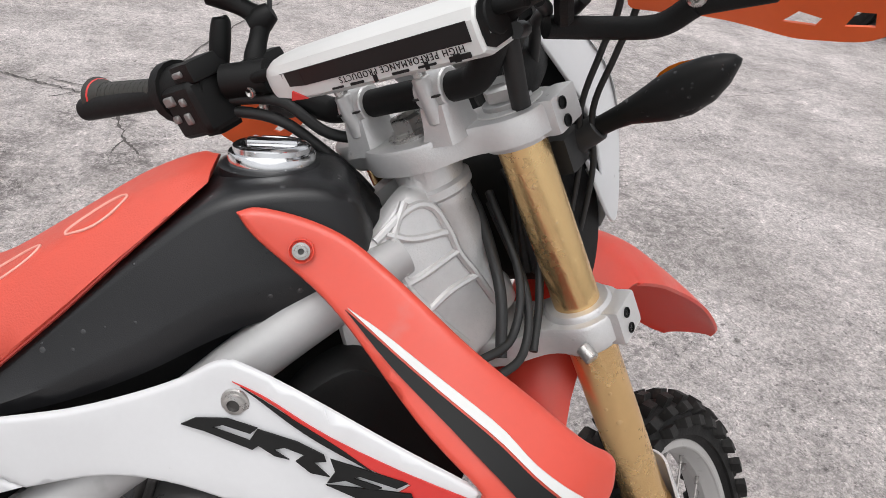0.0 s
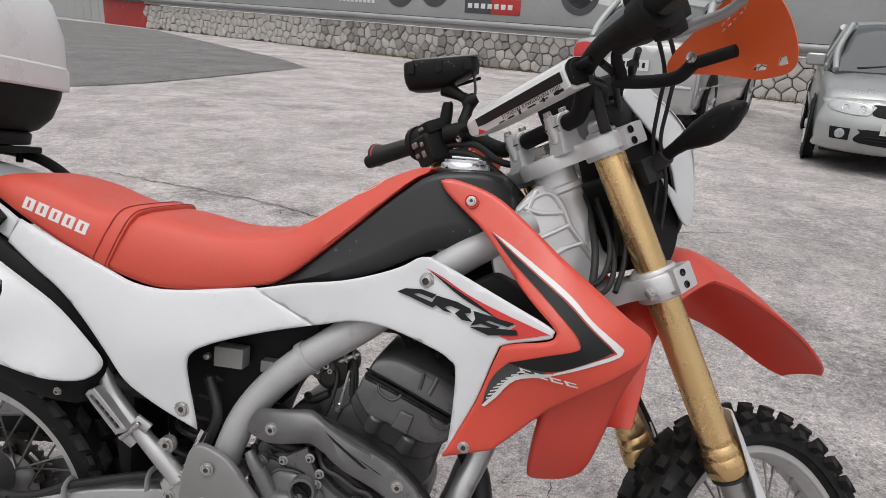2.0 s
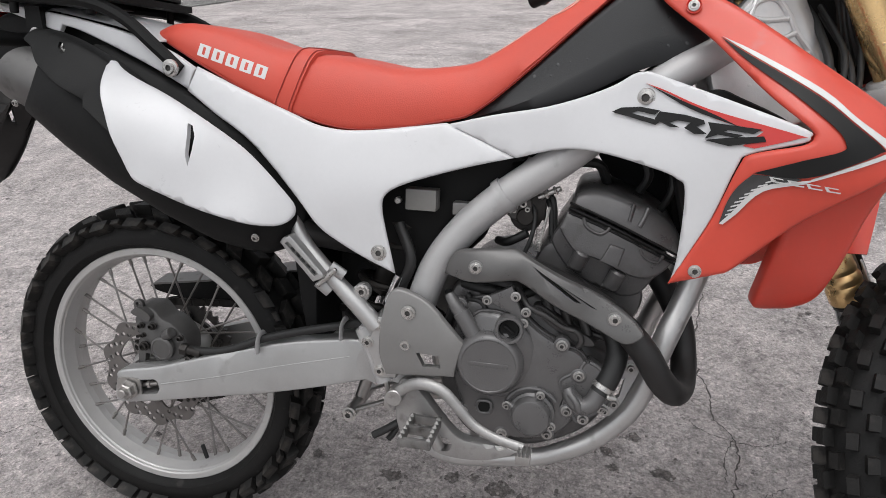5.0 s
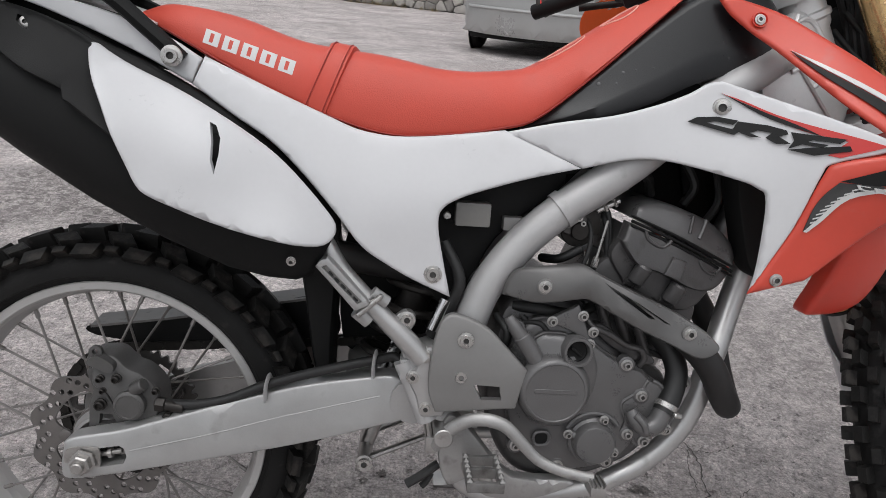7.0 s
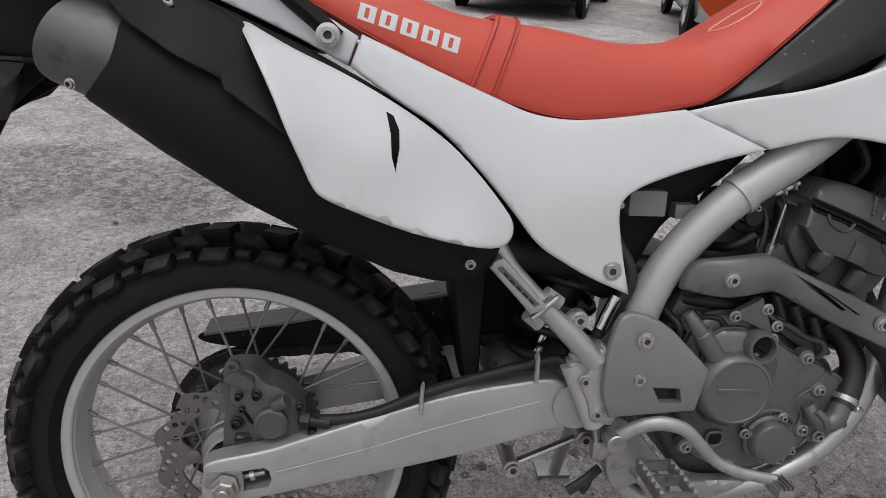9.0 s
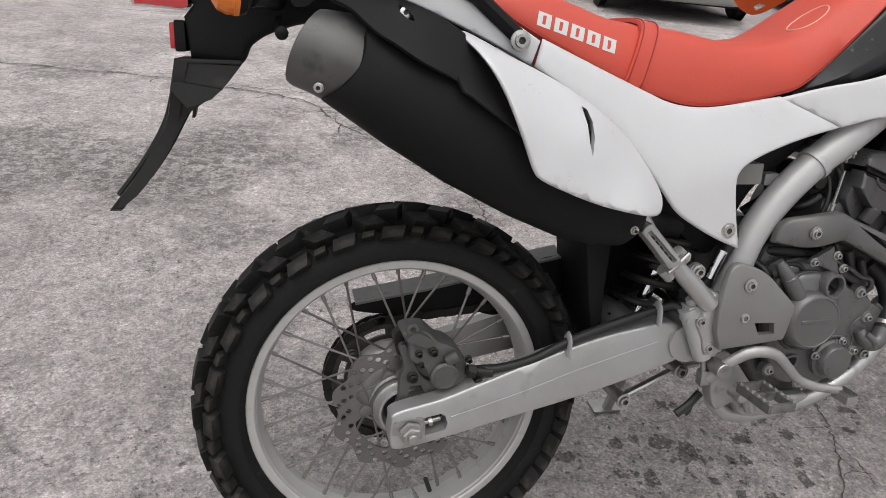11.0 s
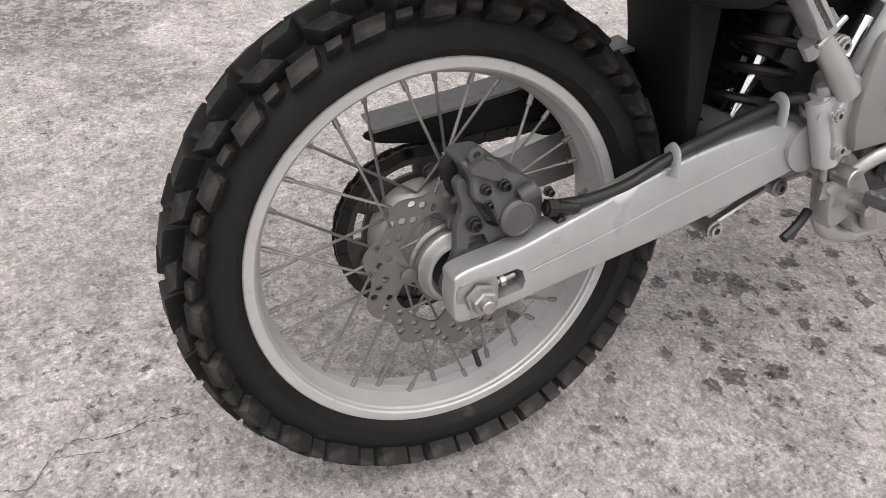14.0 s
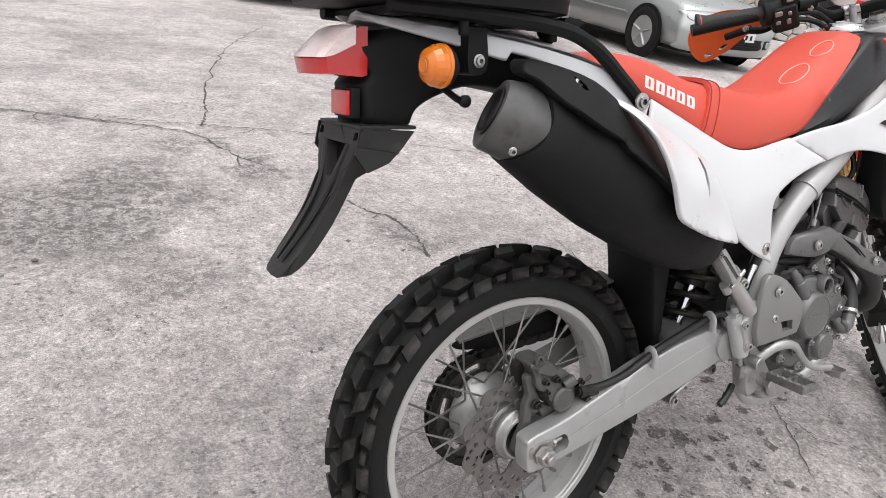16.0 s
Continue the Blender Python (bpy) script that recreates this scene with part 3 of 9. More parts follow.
# ---- setting: ground, patch, rubble wall, banners ----
def build_setting():
    g = Geo()
    xs = np.concatenate([np.linspace(-70, -6, 14), np.linspace(-5, 5, 61), np.linspace(6, 70, 14)])
    ys = np.concatenate([np.linspace(-60, -3, 12), np.linspace(-2, 6, 49), np.linspace(7, 80, 16)])
    idx = {}
    for i, x in enumerate(xs):
        for j, y in enumerate(ys):
            idx[i, j] = len(g.v)
            far = min(1.0, max(0.0, math.hypot(x - 0.7, y) - 1.6))
            g.v.append((x, y, far * 0.012 * (noise.noise((x * 0.7, y * 0.7, 0)) - 0.2)))
    for i in range(len(xs) - 1):
        for j in range(len(ys) - 1):
            g.f.append((idx[i, j], idx[i + 1, j], idx[i + 1, j + 1], idx[i, j + 1]))
    ground = tagged(part("ground", g, M_ASPHALT), "worn grey asphalt yard with cracks, grit and oil drips", "ground", kind="structure")
    ground.location.z = GROUND
    # darker newer paving towards the garage door
    g = Geo()
    g.add(*panel([(-7.5, 4.2), (-6.0, 7.0, 1), (-5.0, 8.6), (-4.1, 12.9, 1), (-6.0, 15.2), (-13.0, 22.3, 1), (-19, 25.5, 1), (-26, 24, 1), (-22, 6, 1)],
                 lambda p: np.full(len(p), 0.018), 0.03, roll=0.02, step=1.0, per=4, place=lambda u, v, w: (u, v, w), out=1.0))
    patch = tagged(part("road_patch", g, M_ASPHALTD), "smooth dark new asphalt ramp laid over the old yard", "road", kind="structure")
    patch.location.z = GROUND
    # cracks: ragged dark strips
    rnd = random.Random(3)
    g = Geo()

    def crack(pts, width):
        s = spline(pts, 14)
        n = len(s)
        left, right = [], []
        for k in range(n):
            d = s[min(k + 1, n - 1)] - s[max(k - 1, 0)]
            q = np.array([-d[1], d[0]]) / (np.linalg.norm(d) + 1e-9)
            o = q * rnd.gauss(0, min(width * 1.3, 0.16 * np.linalg.norm(d)))
            w = width * rnd.uniform(0.15, 1.0) * (0.25 if k in (0, n - 1) else 1)
            left.append((*(s[k] + o + q * w), 0.0035))
            right.append((*(s[k] + o - q * w), 0.0035))
        g.add(left + right, [(k + 1, k, n + k, n + k + 1) for k in range(n - 1)])
    def forked(pts, width, twigs=5):
        """A crack with short side branches."""
        crack(pts, width)
        for k in range(twigs):
            i = rnd.randrange(len(pts) - 1)
            p = np.array(pts[i]) + (np.array(pts[i + 1]) - np.array(pts[i])) * rnd.random()
            a, ln = rnd.uniform(0, 6.28), rnd.uniform(0.04, 0.16)
            mid = p + 0.5 * ln * np.array([math.cos(a), math.sin(a)])
            end = mid + 0.5 * ln * np.array([math.cos(a + rnd.uniform(-0.7, 0.7)), math.sin(a + rnd.uniform(-0.7, 0.7))])
            crack([tuple(p), tuple(mid), tuple(end)], width * 0.6)
    forked([(0.93, -0.10), (1.05, 0.06), (1.11, 0.16), (1.16, 0.30), (1.18, 0.44), (1.14, 0.52), (1.14, 0.63), (1.12, 0.80), (1.2, 1.3)], 0.0026, 9)
    crack([(1.18, 0.44), (1.24, 0.44), (1.30, 0.47)], 0.002)
    forked([(-0.58, 0.11), (-0.54, 0.10), (-0.52, 0.13), (-0.49, 0.16), (-0.44, 0.15), (-0.39, 0.16), (-0.33, 0.16)], 0.0014, 2)
    forked([(-2.2, 3.6), (-0.83, 3.25), (-0.59, 3.16), (-0.34, 3.04), (0.03, 2.82), (0.15, 2.48), (0.26, 2.30)], 0.0090, 8)
    forked([(-0.30, 3.08), (0.13, 2.95), (0.48, 2.84), (1.07, 2.61), (1.57, 2.35), (2.0, 2.2)], 0.0058, 6)
    forked([(0.10, 2.92), (0.19, 3.15), (0.27, 3.56), (0.59, 4.58), (0.91, 5.32), (1.55, 6.46)], 0.0068, 6)
    forked([(0.44, 1.90), (0.47, 1.84), (0.52, 1.70), (0.59, 1.62), (0.60, 1.42), (0.56, 1.25)], 0.0068, 6)
    forked([(-6.0, 5.0), (-3.0, 5.6), (-1.0, 5.2), (0.6, 5.5), (2.0, 5.0)], 0.006, 4)
    forked([(-5.0, 7.2), (-3.5, 7.6), (-2.0, 7.5), (-0.5, 8.0)], 0.008, 4)
    forked([(1.5, 3.4), (2.4, 3.7), (3.4, 3.5), (4.6, 3.9)], 0.0035, 3)
    forked([(1.9, 5.6), (2.8, 5.2), (3.6, 5.5), (5.2, 5.1)], 0.005, 3)
    cracks = tagged(part("ground_cracks", g, M_CRACK), "dark ragged cracks running through the old asphalt", "crack", kind="stuff")
    cracks.location.z = GROUND
    # oil drips: irregular thin patches soaked into the surface
    rnd = random.Random(17)
    g = Geo()

    def drip(x, y, r):
        n, ph, lift = 22, rnd.uniform(0, 50), 0.0008 + 0.00002 * (len(g.v) // 23)
        turn, squash = rnd.uniform(0, 3.14), rnd.uniform(0.55, 1.0)
        pts = []
        for k in range(n):
            a = 2 * math.pi * k / n
            q = r * (1 + 0.75 * noise.noise((math.cos(a) * 1.7 + ph, math.sin(a) * 1.7, ph)) + 0.35 * noise.noise((math.cos(a) * 5 + ph, math.sin(a) * 5, 3.0)))
            u, v = q * math.cos(a), q * squash * math.sin(a)
            pts.append((x + u * math.cos(turn) - v * math.sin(turn), y + u * math.sin(turn) + v * math.cos(turn), lift))
        g.add([(x, y, lift)] + pts, [(0, 1 + k, 1 + (k + 1) % n) for k in range(n)])
    for x, y, r in ((0.73, 0.30, 0.018), (0.99, 0.16, 0.020), (0.86, 0.16, 0.024), (0.83, 0.10, 0.016), (0.95, 0.07, 0.017), (0.93, 0.02, 0.022), (0.66, 0.18, 0.030),
                    (0.71, 0.14, 0.034), (0.55, 0.19, 0.016), (0.52, 0.10, 0.015), (0.58, 0.08, 0.022), (0.82, -0.02, 0.017), (0.74, -0.04, 0.014), (0.53, 0.02, 0.014),
                    (0.53, -0.05, 0.022), (0.61, -0.07, 0.018), (0.48, -0.06, 0.015), (0.32, 0.01, 0.010), (0.41, 0.17, 0.024), (0.88, 0.35, 0.013), (0.95, 0.41, 0.014),
                    (1.01, 0.30, 0.026), (1.21, 0.21, 0.022), (0.76, 0.29, 0.014)):
        drip(x, y, r)
        for k in range(3):
            drip(x + rnd.gauss(0, 0.035), y + rnd.gauss(0, 0.035), rnd.uniform(0.002, 0.006))
    for k in range(90):
        drip(rnd.gauss(0.72, 0.22), rnd.gauss(0.14, 0.17), min(0.013, 0.002 + rnd.expovariate(250)))
    for k in range(26):
        drip(rnd.uniform(-0.9, 2.4), rnd.uniform(-0.1, 1.6), rnd.uniform(0.003, 0.011))
    stains = tagged(part("oil_stains", g, M_STAIN), "dark oil drips soaked into the grey asphalt", "stain", kind="stuff")
    stains.location.z = GROUND
    # loose grit
    rs = np.random.RandomState(5)
    vs, fs = [], []
    base = np.array([(1, 0, -0.3), (0.1, 0.9, -0.3), (-0.8, 0.2, -0.3), (-0.1, -1, -0.3), (0.2, 0.1, 0.32)])
    for k in range(15000):
        if k < 9000:
            x, y = rs.uniform(-1.6, 3.4), rs.uniform(-0.25, 4.5)
        elif k < 12800:
            x, y = rs.normal(2.0, 0.6), rs.normal(1.1, 0.6)
        else:
            x, y = rs.normal(-0.5, 0.4), rs.normal(2.0, 0.35)
        r = min(0.008, 0.0014 + rs.exponential(0.0013))
        a = rs.uniform(0, 6.28)
        rot = np.array([[math.cos(a), -math.sin(a), 0], [math.sin(a), math.cos(a), 0], [0, 0, 1]])
        q = (base * rs.uniform(0.6, 1.2, (5, 3)) * r) @ rot.T + (x, y, 0.003)
        k0 = len(vs)
        vs += [tuple(p) for p in q]
        fs += [(k0, k0 + 1, k0 + 4), (k0 + 1, k0 + 2, k0 + 4), (k0 + 2, k0 + 3, k0 + 4), (k0 + 3, k0, k0 + 4)]
    g = Geo()
    g.v, g.f = vs, fs
    grit = tagged(part("gravel", g, M_PEBBLE, sharp=10), "loose pale grit and small stones on the asphalt", "gravel", kind="stuff")
    grit.location.z = GROUND

    # low rubble wall along the far side; local x along it, facing -y
    a, b = Vector((-14.3, 23.6, GROUND)), Vector((16.0, 8.2, GROUND))
    along = (b - a).normalized()
    wall_m = Matrix.Translation(a) @ Matrix.Rotation(math.atan2(along.y, along.x), 4, "Z")
    length = (b - a).length
    wall = part("wall_north", Geo().add(*box(length / 2, 0.25, 0.4, length, 0.4, 0.84, 0.02)), M_MORTAR)
    wall.matrix_basis = wall_m
    tagged(wall, "low retaining wall of pale rubble stones in dark mortar", "wall", kind="structure")
    g = Geo()
    g.add(*box(length / 2, 0.15, 0.90, length, 0.36, 0.09, 0.01))
    g.add(*rod((0, -0.06, 1.02), (length, -0.06, 1.02), 0.075, 12))
    rail = part("wall_coping", g, M_RAIL)
    rail.matrix_basis = wall_m
    tagged(rail, "grey painted metal coping and round rail on top of the stone wall", "railing", kind="structure")
    return wall, wall_m, length


def build_wall_stones(wall, length):
    """Irregular stones: Voronoi cells shrunk and pillowed, each an object of its own near the middle, the rest joined."""
    rs = random.Random(11)
    rows, cell = 4, 0.22
    seeds = []
    ncol = int(length / 0.27)
    for c in range(-1, ncol + 1):
        for r in range(-1, rows + 1):
            seeds.append((0.27 * (c + 0.5 * (r % 2)) + rs.uniform(-0.09, 0.09), 0.1 + cell * r + rs.uniform(-0.075, 0.075)))
    arr = np.array(seeds)
    rest = Geo()
    made = 0
    for (sx, sy) in seeds:
        if not (0 < sx < length and 0 < sy < 0.84):
            continue
        poly = [np.array(p) for p in ((sx - 0.3, 0.0), (sx + 0.3, 0.0), (sx + 0.3, 0.84), (sx - 0.3, 0.84))]
        near = arr[(abs(arr[:, 0] - sx) < 0.7)]
        for q in near:
            if abs(q[0] - sx) + abs(q[1] - sy) < 1e-9:
                continue
            mid, nrm = (q + (sx, sy)) / 2, q - (sx, sy)
            new_poly = []
            for i in range(len(poly)):
                p0, p1 = poly[i], poly[(i + 1) % len(poly)]
                d0, d1 = (p0 - mid) @ nrm, (p1 - mid) @ nrm
                if d0 <= 0:
                    new_poly.append(p0)
                if d0 * d1 < 0:
                    new_poly.append(p0 + (p1 - p0) * d0 / (d0 - d1))
            poly = new_poly
            if len(poly) < 3:
                break
        if len(poly) < 3:
            continue
        p = np.array(poly)
        c = p.mean(0)
        k = len(p)
        hgt = rs.uniform(0.03, 0.075)
        rings = []
        for s, h in ((0.93, 0.0), (0.90, 0.6), (0.70, 1.0)):
            rings += [(c[0] + (q[0] - c[0]) * s, 0.05 - hgt * h, c[1] + (q[1] - c[1]) * s) for q in p]
        top = (c[0] + rs.uniform(-0.02, 0.02), 0.05 - hgt * rs.uniform(1.0, 1.25), c[1] + rs.uniform(-0.02, 0.02))
        faces = [(i + r * k, (i + 1) % k + r * k, (i + 1) % k + (r + 1) * k, i + (r + 1) * k) for r in range(2) for i in range(k)]
        faces += [(2 * k + i, 2 * k + (i + 1) % k, 3 * k) for i in range(k)]
        if 9.0 < sx < 21.0 and made < 300:
            made += 1
            part("stone", Geo().add(rings + [top], faces), M_STONE, wall, sharp=30)
        else:
            rest.add(rings + [top], faces)
    tagged(part("stones", rest, M_STONE, wall, sharp=30), kind="stuff")


def build_far(wall_m, length):
    """Banner boards above the wall, the red gate base and the grey door at its far end."""
    def on_wall(g):
        return g.moved(wall_m)
    board = part("banner_board", on_wall(Geo().add(*box(length / 2 + 0.6, 0.42, 2.35, length - 0.8, 0.06, 2.5, 0.01))), M_BANNER)
    tagged(board, "long grey printed advertising banner above the stone wall", "banner", kind="structure")
    rnd = random.Random(8)

    def shape(name, x0, z0, x1, z1, material, deep=0.006):
        part(name, on_wall(Geo().add(*box((x0 + x1) / 2, 0.388 - deep, (z0 + z1) / 2, x1 - x0, 0.012, z1 - z0, 0.004))), material, board)
    for k in range(9):
        x = 9.6 + 0.16 * k
        shape("letter_bar", x, 1.36, x + 0.11, 1.36 + rnd.choice((0.19, 0.19, 0.26)), M_BANNERW)
    shape("sign_field", 14.1, 1.26, 14.9, 1.62, M_BANNERD)
    shape("sign_field", 14.9, 1.26, 15.75, 1.62, M_BANNERR)
    for k in range(7):
        x = 14.2 + 0.2 * k
        shape("letter_bar", x, 1.38, x + 0.13, 1.50, M_BANNERW, 0.016)
    for x, r in ((11.9, 0.55), (13.1, 0.5), (17.3, 0.5), (19.2, 0.55)):
        g = Geo().add(*lathe([(r, 0), (r, 0.012), (r * 0.72, 0.012), (r * 0.70, 0.0)], (x, 0.386, 1.85), (0, -1, 0), 36))
        part("printed_wheel", on_wall(g), M_BANNERD, board)
    for x in (12.5, 18.2):
        g = Geo().add(*panel([(x - 0.9, 1.9), (x - 0.4, 2.3), (x + 0.2, 2.35), (x + 0.8, 2.1), (x + 0.7, 1.8), (x + 0.1, 1.6), (x - 0.5, 1.65)],
                             0.384, 0.012, roll=0.0, step=0))
        part("printed_shape", on_wall(g), M_BANNERW, board)
    g = Geo().add(*lathe([(0.22, 0), (0.22, 0.012), (0.17, 0.014), (0.165, 0.006)], (20.6, 0.386, 1.62), (0, -1, 0), 32))
    part("printed_disc", on_wall(g), M_BANNERD, board)
    for k, (dx, w) in enumerate(((0.34, 0.10), (0.52, 0.12), (0.72, 0.10), (0.90, 0.14))):
        shape("letter_bar", 20.6 + dx, 1.46, 20.6 + dx + w, 1.80, M_BANNERD)
    # red plinth and grey garage door past the end of the wall
    g = Geo()
    g.add(*box(-1.6, 0.4, 0.45, 3.0, 0.6, 0.9, 0.02))
    g.add(*box(-1.6, 0.25, 1.05, 3.2, 0.8, 0.10, 0.02))
    g.add(*box(-1.6, 0.5, 2.2, 3.0, 0.4, 2.2, 0.02))
    tagged(part("gate_plinth", on_wall(g), M_REDWALL), "red painted metal plinth beside the stone wall", "plinth", kind="structure")
    g = Geo()
    for k in range(5):
        g.add(*box(-4.1 - 0.62 * k, 0.65, 1.7, 0.6, 0.10, 3.4, 0.02))
    tagged(part("door_1", on_wall(g), M_DOORGREY), "grey panelled metal garage door", "door", kind="structure")
    g = Geo().add(*box(-16, 0.9, 2.2, 18, 0.3, 4.4, 0.02))
    tagged(part("wall_garage", on_wall(g), M_DOORGREY), "plain grey garage wall", "wall", kind="structure")

    # dry weeds along the foot of the wall
    rnd = random.Random(31)
    g = Geo()
    for k in range(2600):
        x, y = rnd.uniform(9, length), -abs(rnd.gauss(0.06, 0.14)) - 0.02
        if math.sin(x * 1.7) + 0.6 * math.sin(x * 4.1) < -0.4:
            continue
        h, a, lean = rnd.uniform(0.03, 0.14), rnd.uniform(0, 6.28), rnd.uniform(0.2, 0.9)
        c, q = math.cos(a), math.sin(a)
        g.add([(x - 0.006 * q, y + 0.006 * c, -0.01), (x + 0.006 * q, y - 0.006 * c, -0.01), (x + c * h * lean, y + q * h * lean, h)], [(0, 1, 2)])
    tagged(part("dry_grass", on_wall(g), M_DRYGRASS), "dry yellow weeds at the foot of the stone wall", "grass", kind="stuff")


wall_n, wall_place, wall_len = build_setting()
build_far(wall_place, wall_len)


# ---- parked cars: local x forward, origin on the ground under the middle ----
def build_car(place, paint, label, rake=0.0):
    car = tagged(new("car"), label, "car", "parked cars")
    car.matrix_basis = place
    def nose(u, v, w):
        return (2.145 - 0.20 * abs(u / 0.80) ** 3.0 - max(0.0, v - 0.47) * 0.55 - max(0.0, 0.30 - v) * 0.35 + w, u, v)
    def stern(u, v, w):
        return (-2.12 + 0.16 * (u / 0.78) ** 2 + max(0.0, v - 0.55) * 0.16 - w, u, v)
    st = interp([(-2.13, 0.40, 0.74, 0.66), (-2.09, 0.30, 0.86, 0.77), (-1.92, 0.24, 0.93, 0.825), (-1.3, 0.22, 0.93, 0.842), (-0.4, 0.20, 0.915, 0.85), (0.6, 0.20, 0.90, 0.85), (1.1, 0.20, 0.875, 0.845), (1.6, 0.22, 0.81, 0.825), (1.92, 0.22, 0.72, 0.78), (2.08, 0.25, 0.62, 0.70), (2.14, 0.33, 0.52, 0.60)], np.linspace(-2.13, 2.14, 44))
    rr = []
    for x, zb, zt, w in st:
        h = zt - zb
        half = [(-w * 0.90, zb), (-w * 0.97, zb + h * 0.10), (-w, zb + h * 0.38), (-w * 0.995, zb + h * 0.55), (-w * 0.965, zb + h * 0.85), (-w * 0.90, zb + h * 0.965), (-w * 0.6, zb + h * 1.0 + 0.012), (0, zt + 0.022)]
        ring = half + [(-y, z) for y, z in reversed(half[:-1])]
        rr.append([(max(min(x, nose(y, z, -0.02)[0]), stern(y, z, -0.02)[0]), y, z) for y, z in reversed(ring)])
    part("body", Geo().add(*loft(rr)), paint, car, sharp=50)

    fo = [(-0.81, 0.46), (-0.80, 0.30), (-0.74, 0.21), (0.0, 0.20), (0.74, 0.21), (0.80, 0.30), (0.81, 0.46), (0.775, 0.60), (0.72, 0.675), (0.0, 0.70), (-0.72, 0.675), (-0.775, 0.60)]
    part("front_bumper", Geo().add(*panel(fo, 0.0, 0.06, roll=0.03, step=0.07, place=nose, out=1.0)), paint, car, sharp=60)
    so = [(-0.80, 0.50), (-0.79, 0.30), (-0.72, 0.23), (0.72, 0.23), (0.79, 0.30), (0.80, 0.50), (0.785, 0.75), (0.74, 0.87), (0.0, 0.90), (-0.74, 0.87), (-0.785, 0.75)]
    part("rear_fascia", Geo().add(*panel(list(reversed(so)), 0.0, 0.06, roll=0.03, step=0.08, place=stern, out=1.0)), paint, car, sharp=60)

    def cabin(shrink, lift):
        out = []
        for x, zb, zt, wb, wt in interp([(-1.78, 0.90, 0.93, 0.66, 0.62), (-1.55, 0.90, 1.06, 0.70, 0.62), (-1.05, 0.90, 1.34, 0.76, 0.57), (-0.6, 0.90, 1.40, 0.78, 0.57), (0.0, 0.88, 1.405, 0.79, 0.58), (0.35, 0.88, 1.36, 0.79, 0.58), (0.75, 0.87, 1.13, 0.77, 0.62), (1.12, 0.86, 0.90, 0.70, 0.66)], np.linspace(-1.78, 1.12, 26)):
            zt += lift
            h = zt - zb
            half = [(-wb + shrink, zb - 0.05), (-wb + shrink, zb), (-(wb * 0.25 + wt * 0.75) + shrink, zb + h * 0.82), (-wt * 0.93 + shrink, zb + h * 0.96), (-wt * 0.6, zt), (0, zt + 0.012)]
            ring = half + [(-y, z) for y, z in reversed(half[:-1])]
            out.append([(x, y, z) for y, z in reversed(ring)])
        return out
    part("glass", Geo().add(*loft(cabin(0.0, 0.0))), M_GLASS, car, "dark car windows", 40)
    c = [r for r in cabin(0.0, 0.008) if -1.12 < r[0][0] < 0.36]
    part("roof", Geo().add(*loft([[(p[0], p[1] * 1.01, p[2]) for p in r[3:8]] + [(p[0], p[1] * 0.97, p[2] - 0.02) for p in reversed(r[3:8])] for r in c])), paint, car)
    for s in (-1, 1):
        part("front_pillar", Geo().add(*tube([(1.10, s * 0.70, 0.90), (0.75, s * 0.705, 1.10), (0.33, s * 0.60, 1.36)], 0.032, 10)), paint, car)
        part("door_pillar", Geo().add(*tube([(-0.25, s * 0.792, 0.90), (-0.30, s * 0.61, 1.36)], 0.028, 8, smooth=False)), paint, car)
        part("rear_pillar", Geo().add(*tube([(-1.70, s * 0.66, 0.92), (-1.45, s * 0.68, 1.08), (-1.05, s * 0.62, 1.34)], 0.045, 10)), paint, car)
    # wheels with arches
    for x in (1.30, -1.30):
        for s in (-1, 1):
            g = Geo().add(*lathe([(0.355, 0), (0.355, 0.012), (0.31, 0.014)], (x, s * 0.838, 0.31), (0, s, 0), 36))
            part("wheel_arch", g, M_BLACK, car)
            g = Geo().add(*lathe([(0.20, -0.10), (0.285, -0.10), (0.305, -0.08), (0.31, -0.02), (0.305, 0.010), (0.285, 0.020), (0.205, 0.018), (0.20, 0.0)], (x, s * 0.845, 0.308), (0, s, 0), 40))
            ty = part("wheel", g, M_RUBBER, car, "car wheel with alloy rim")
            g = Geo().add(*lathe([(0.205, 0.012), (0.20, 0.016), (0.185, 0.006), (0.18, -0.03), (0.02, -0.03)], (x, s * 0.845, 0.308), (0, s, 0), 36))
            for k in range(5):
                a = 2 * math.pi * k / 5 + 0.3
                g.add(*tube([(x + 0.03 * math.cos(a), s * 0.849, 0.308 + 0.03 * math.sin(a)), (x + 0.19 * math.cos(a), s * 0.853, 0.308 + 0.19 * math.sin(a))], [0.035, 0.028], 8, flat=0.4, smooth=False))
            g.add(*lathe([(0.045, -0.03), (0.045, 0.012), (0.03, 0.015)], (x, s * 0.845, 0.308), (0, s, 0), 20))
            part("rim", g, M_CARPALE, ty, "silver alloy rim")
    # front: lamps, grille, bumper, fog lamps, plate

    for s in (-1, 1):
        o = [(s * 0.36, 0.635), (s * 0.38, 0.555), (s * 0.55, 0.550), (s * 0.70, 0.575), (s * 0.735, 0.62), (s * 0.66, 0.665), (s * 0.50, 0.665)]
        o = o if s > 0 else list(reversed(o))
        g = Geo().add(*panel(o, 0.014, 0.05, roll=0.012, step=0.06, place=nose, out=1.0))
        lampo = part("headlamp", g, M_LAMP, car, "clear headlamp")
        for k in (0.44, 0.58):
            part("reflector_bowl", Geo().add(*lathe([(0.034, 0), (0.036, 0.004), (0.026, 0.004), (0.01, -0.006)], nose(s * k, 0.607, 0.014), (1, s * 0.4, 0.3), 20)), M_CHROME, lampo)
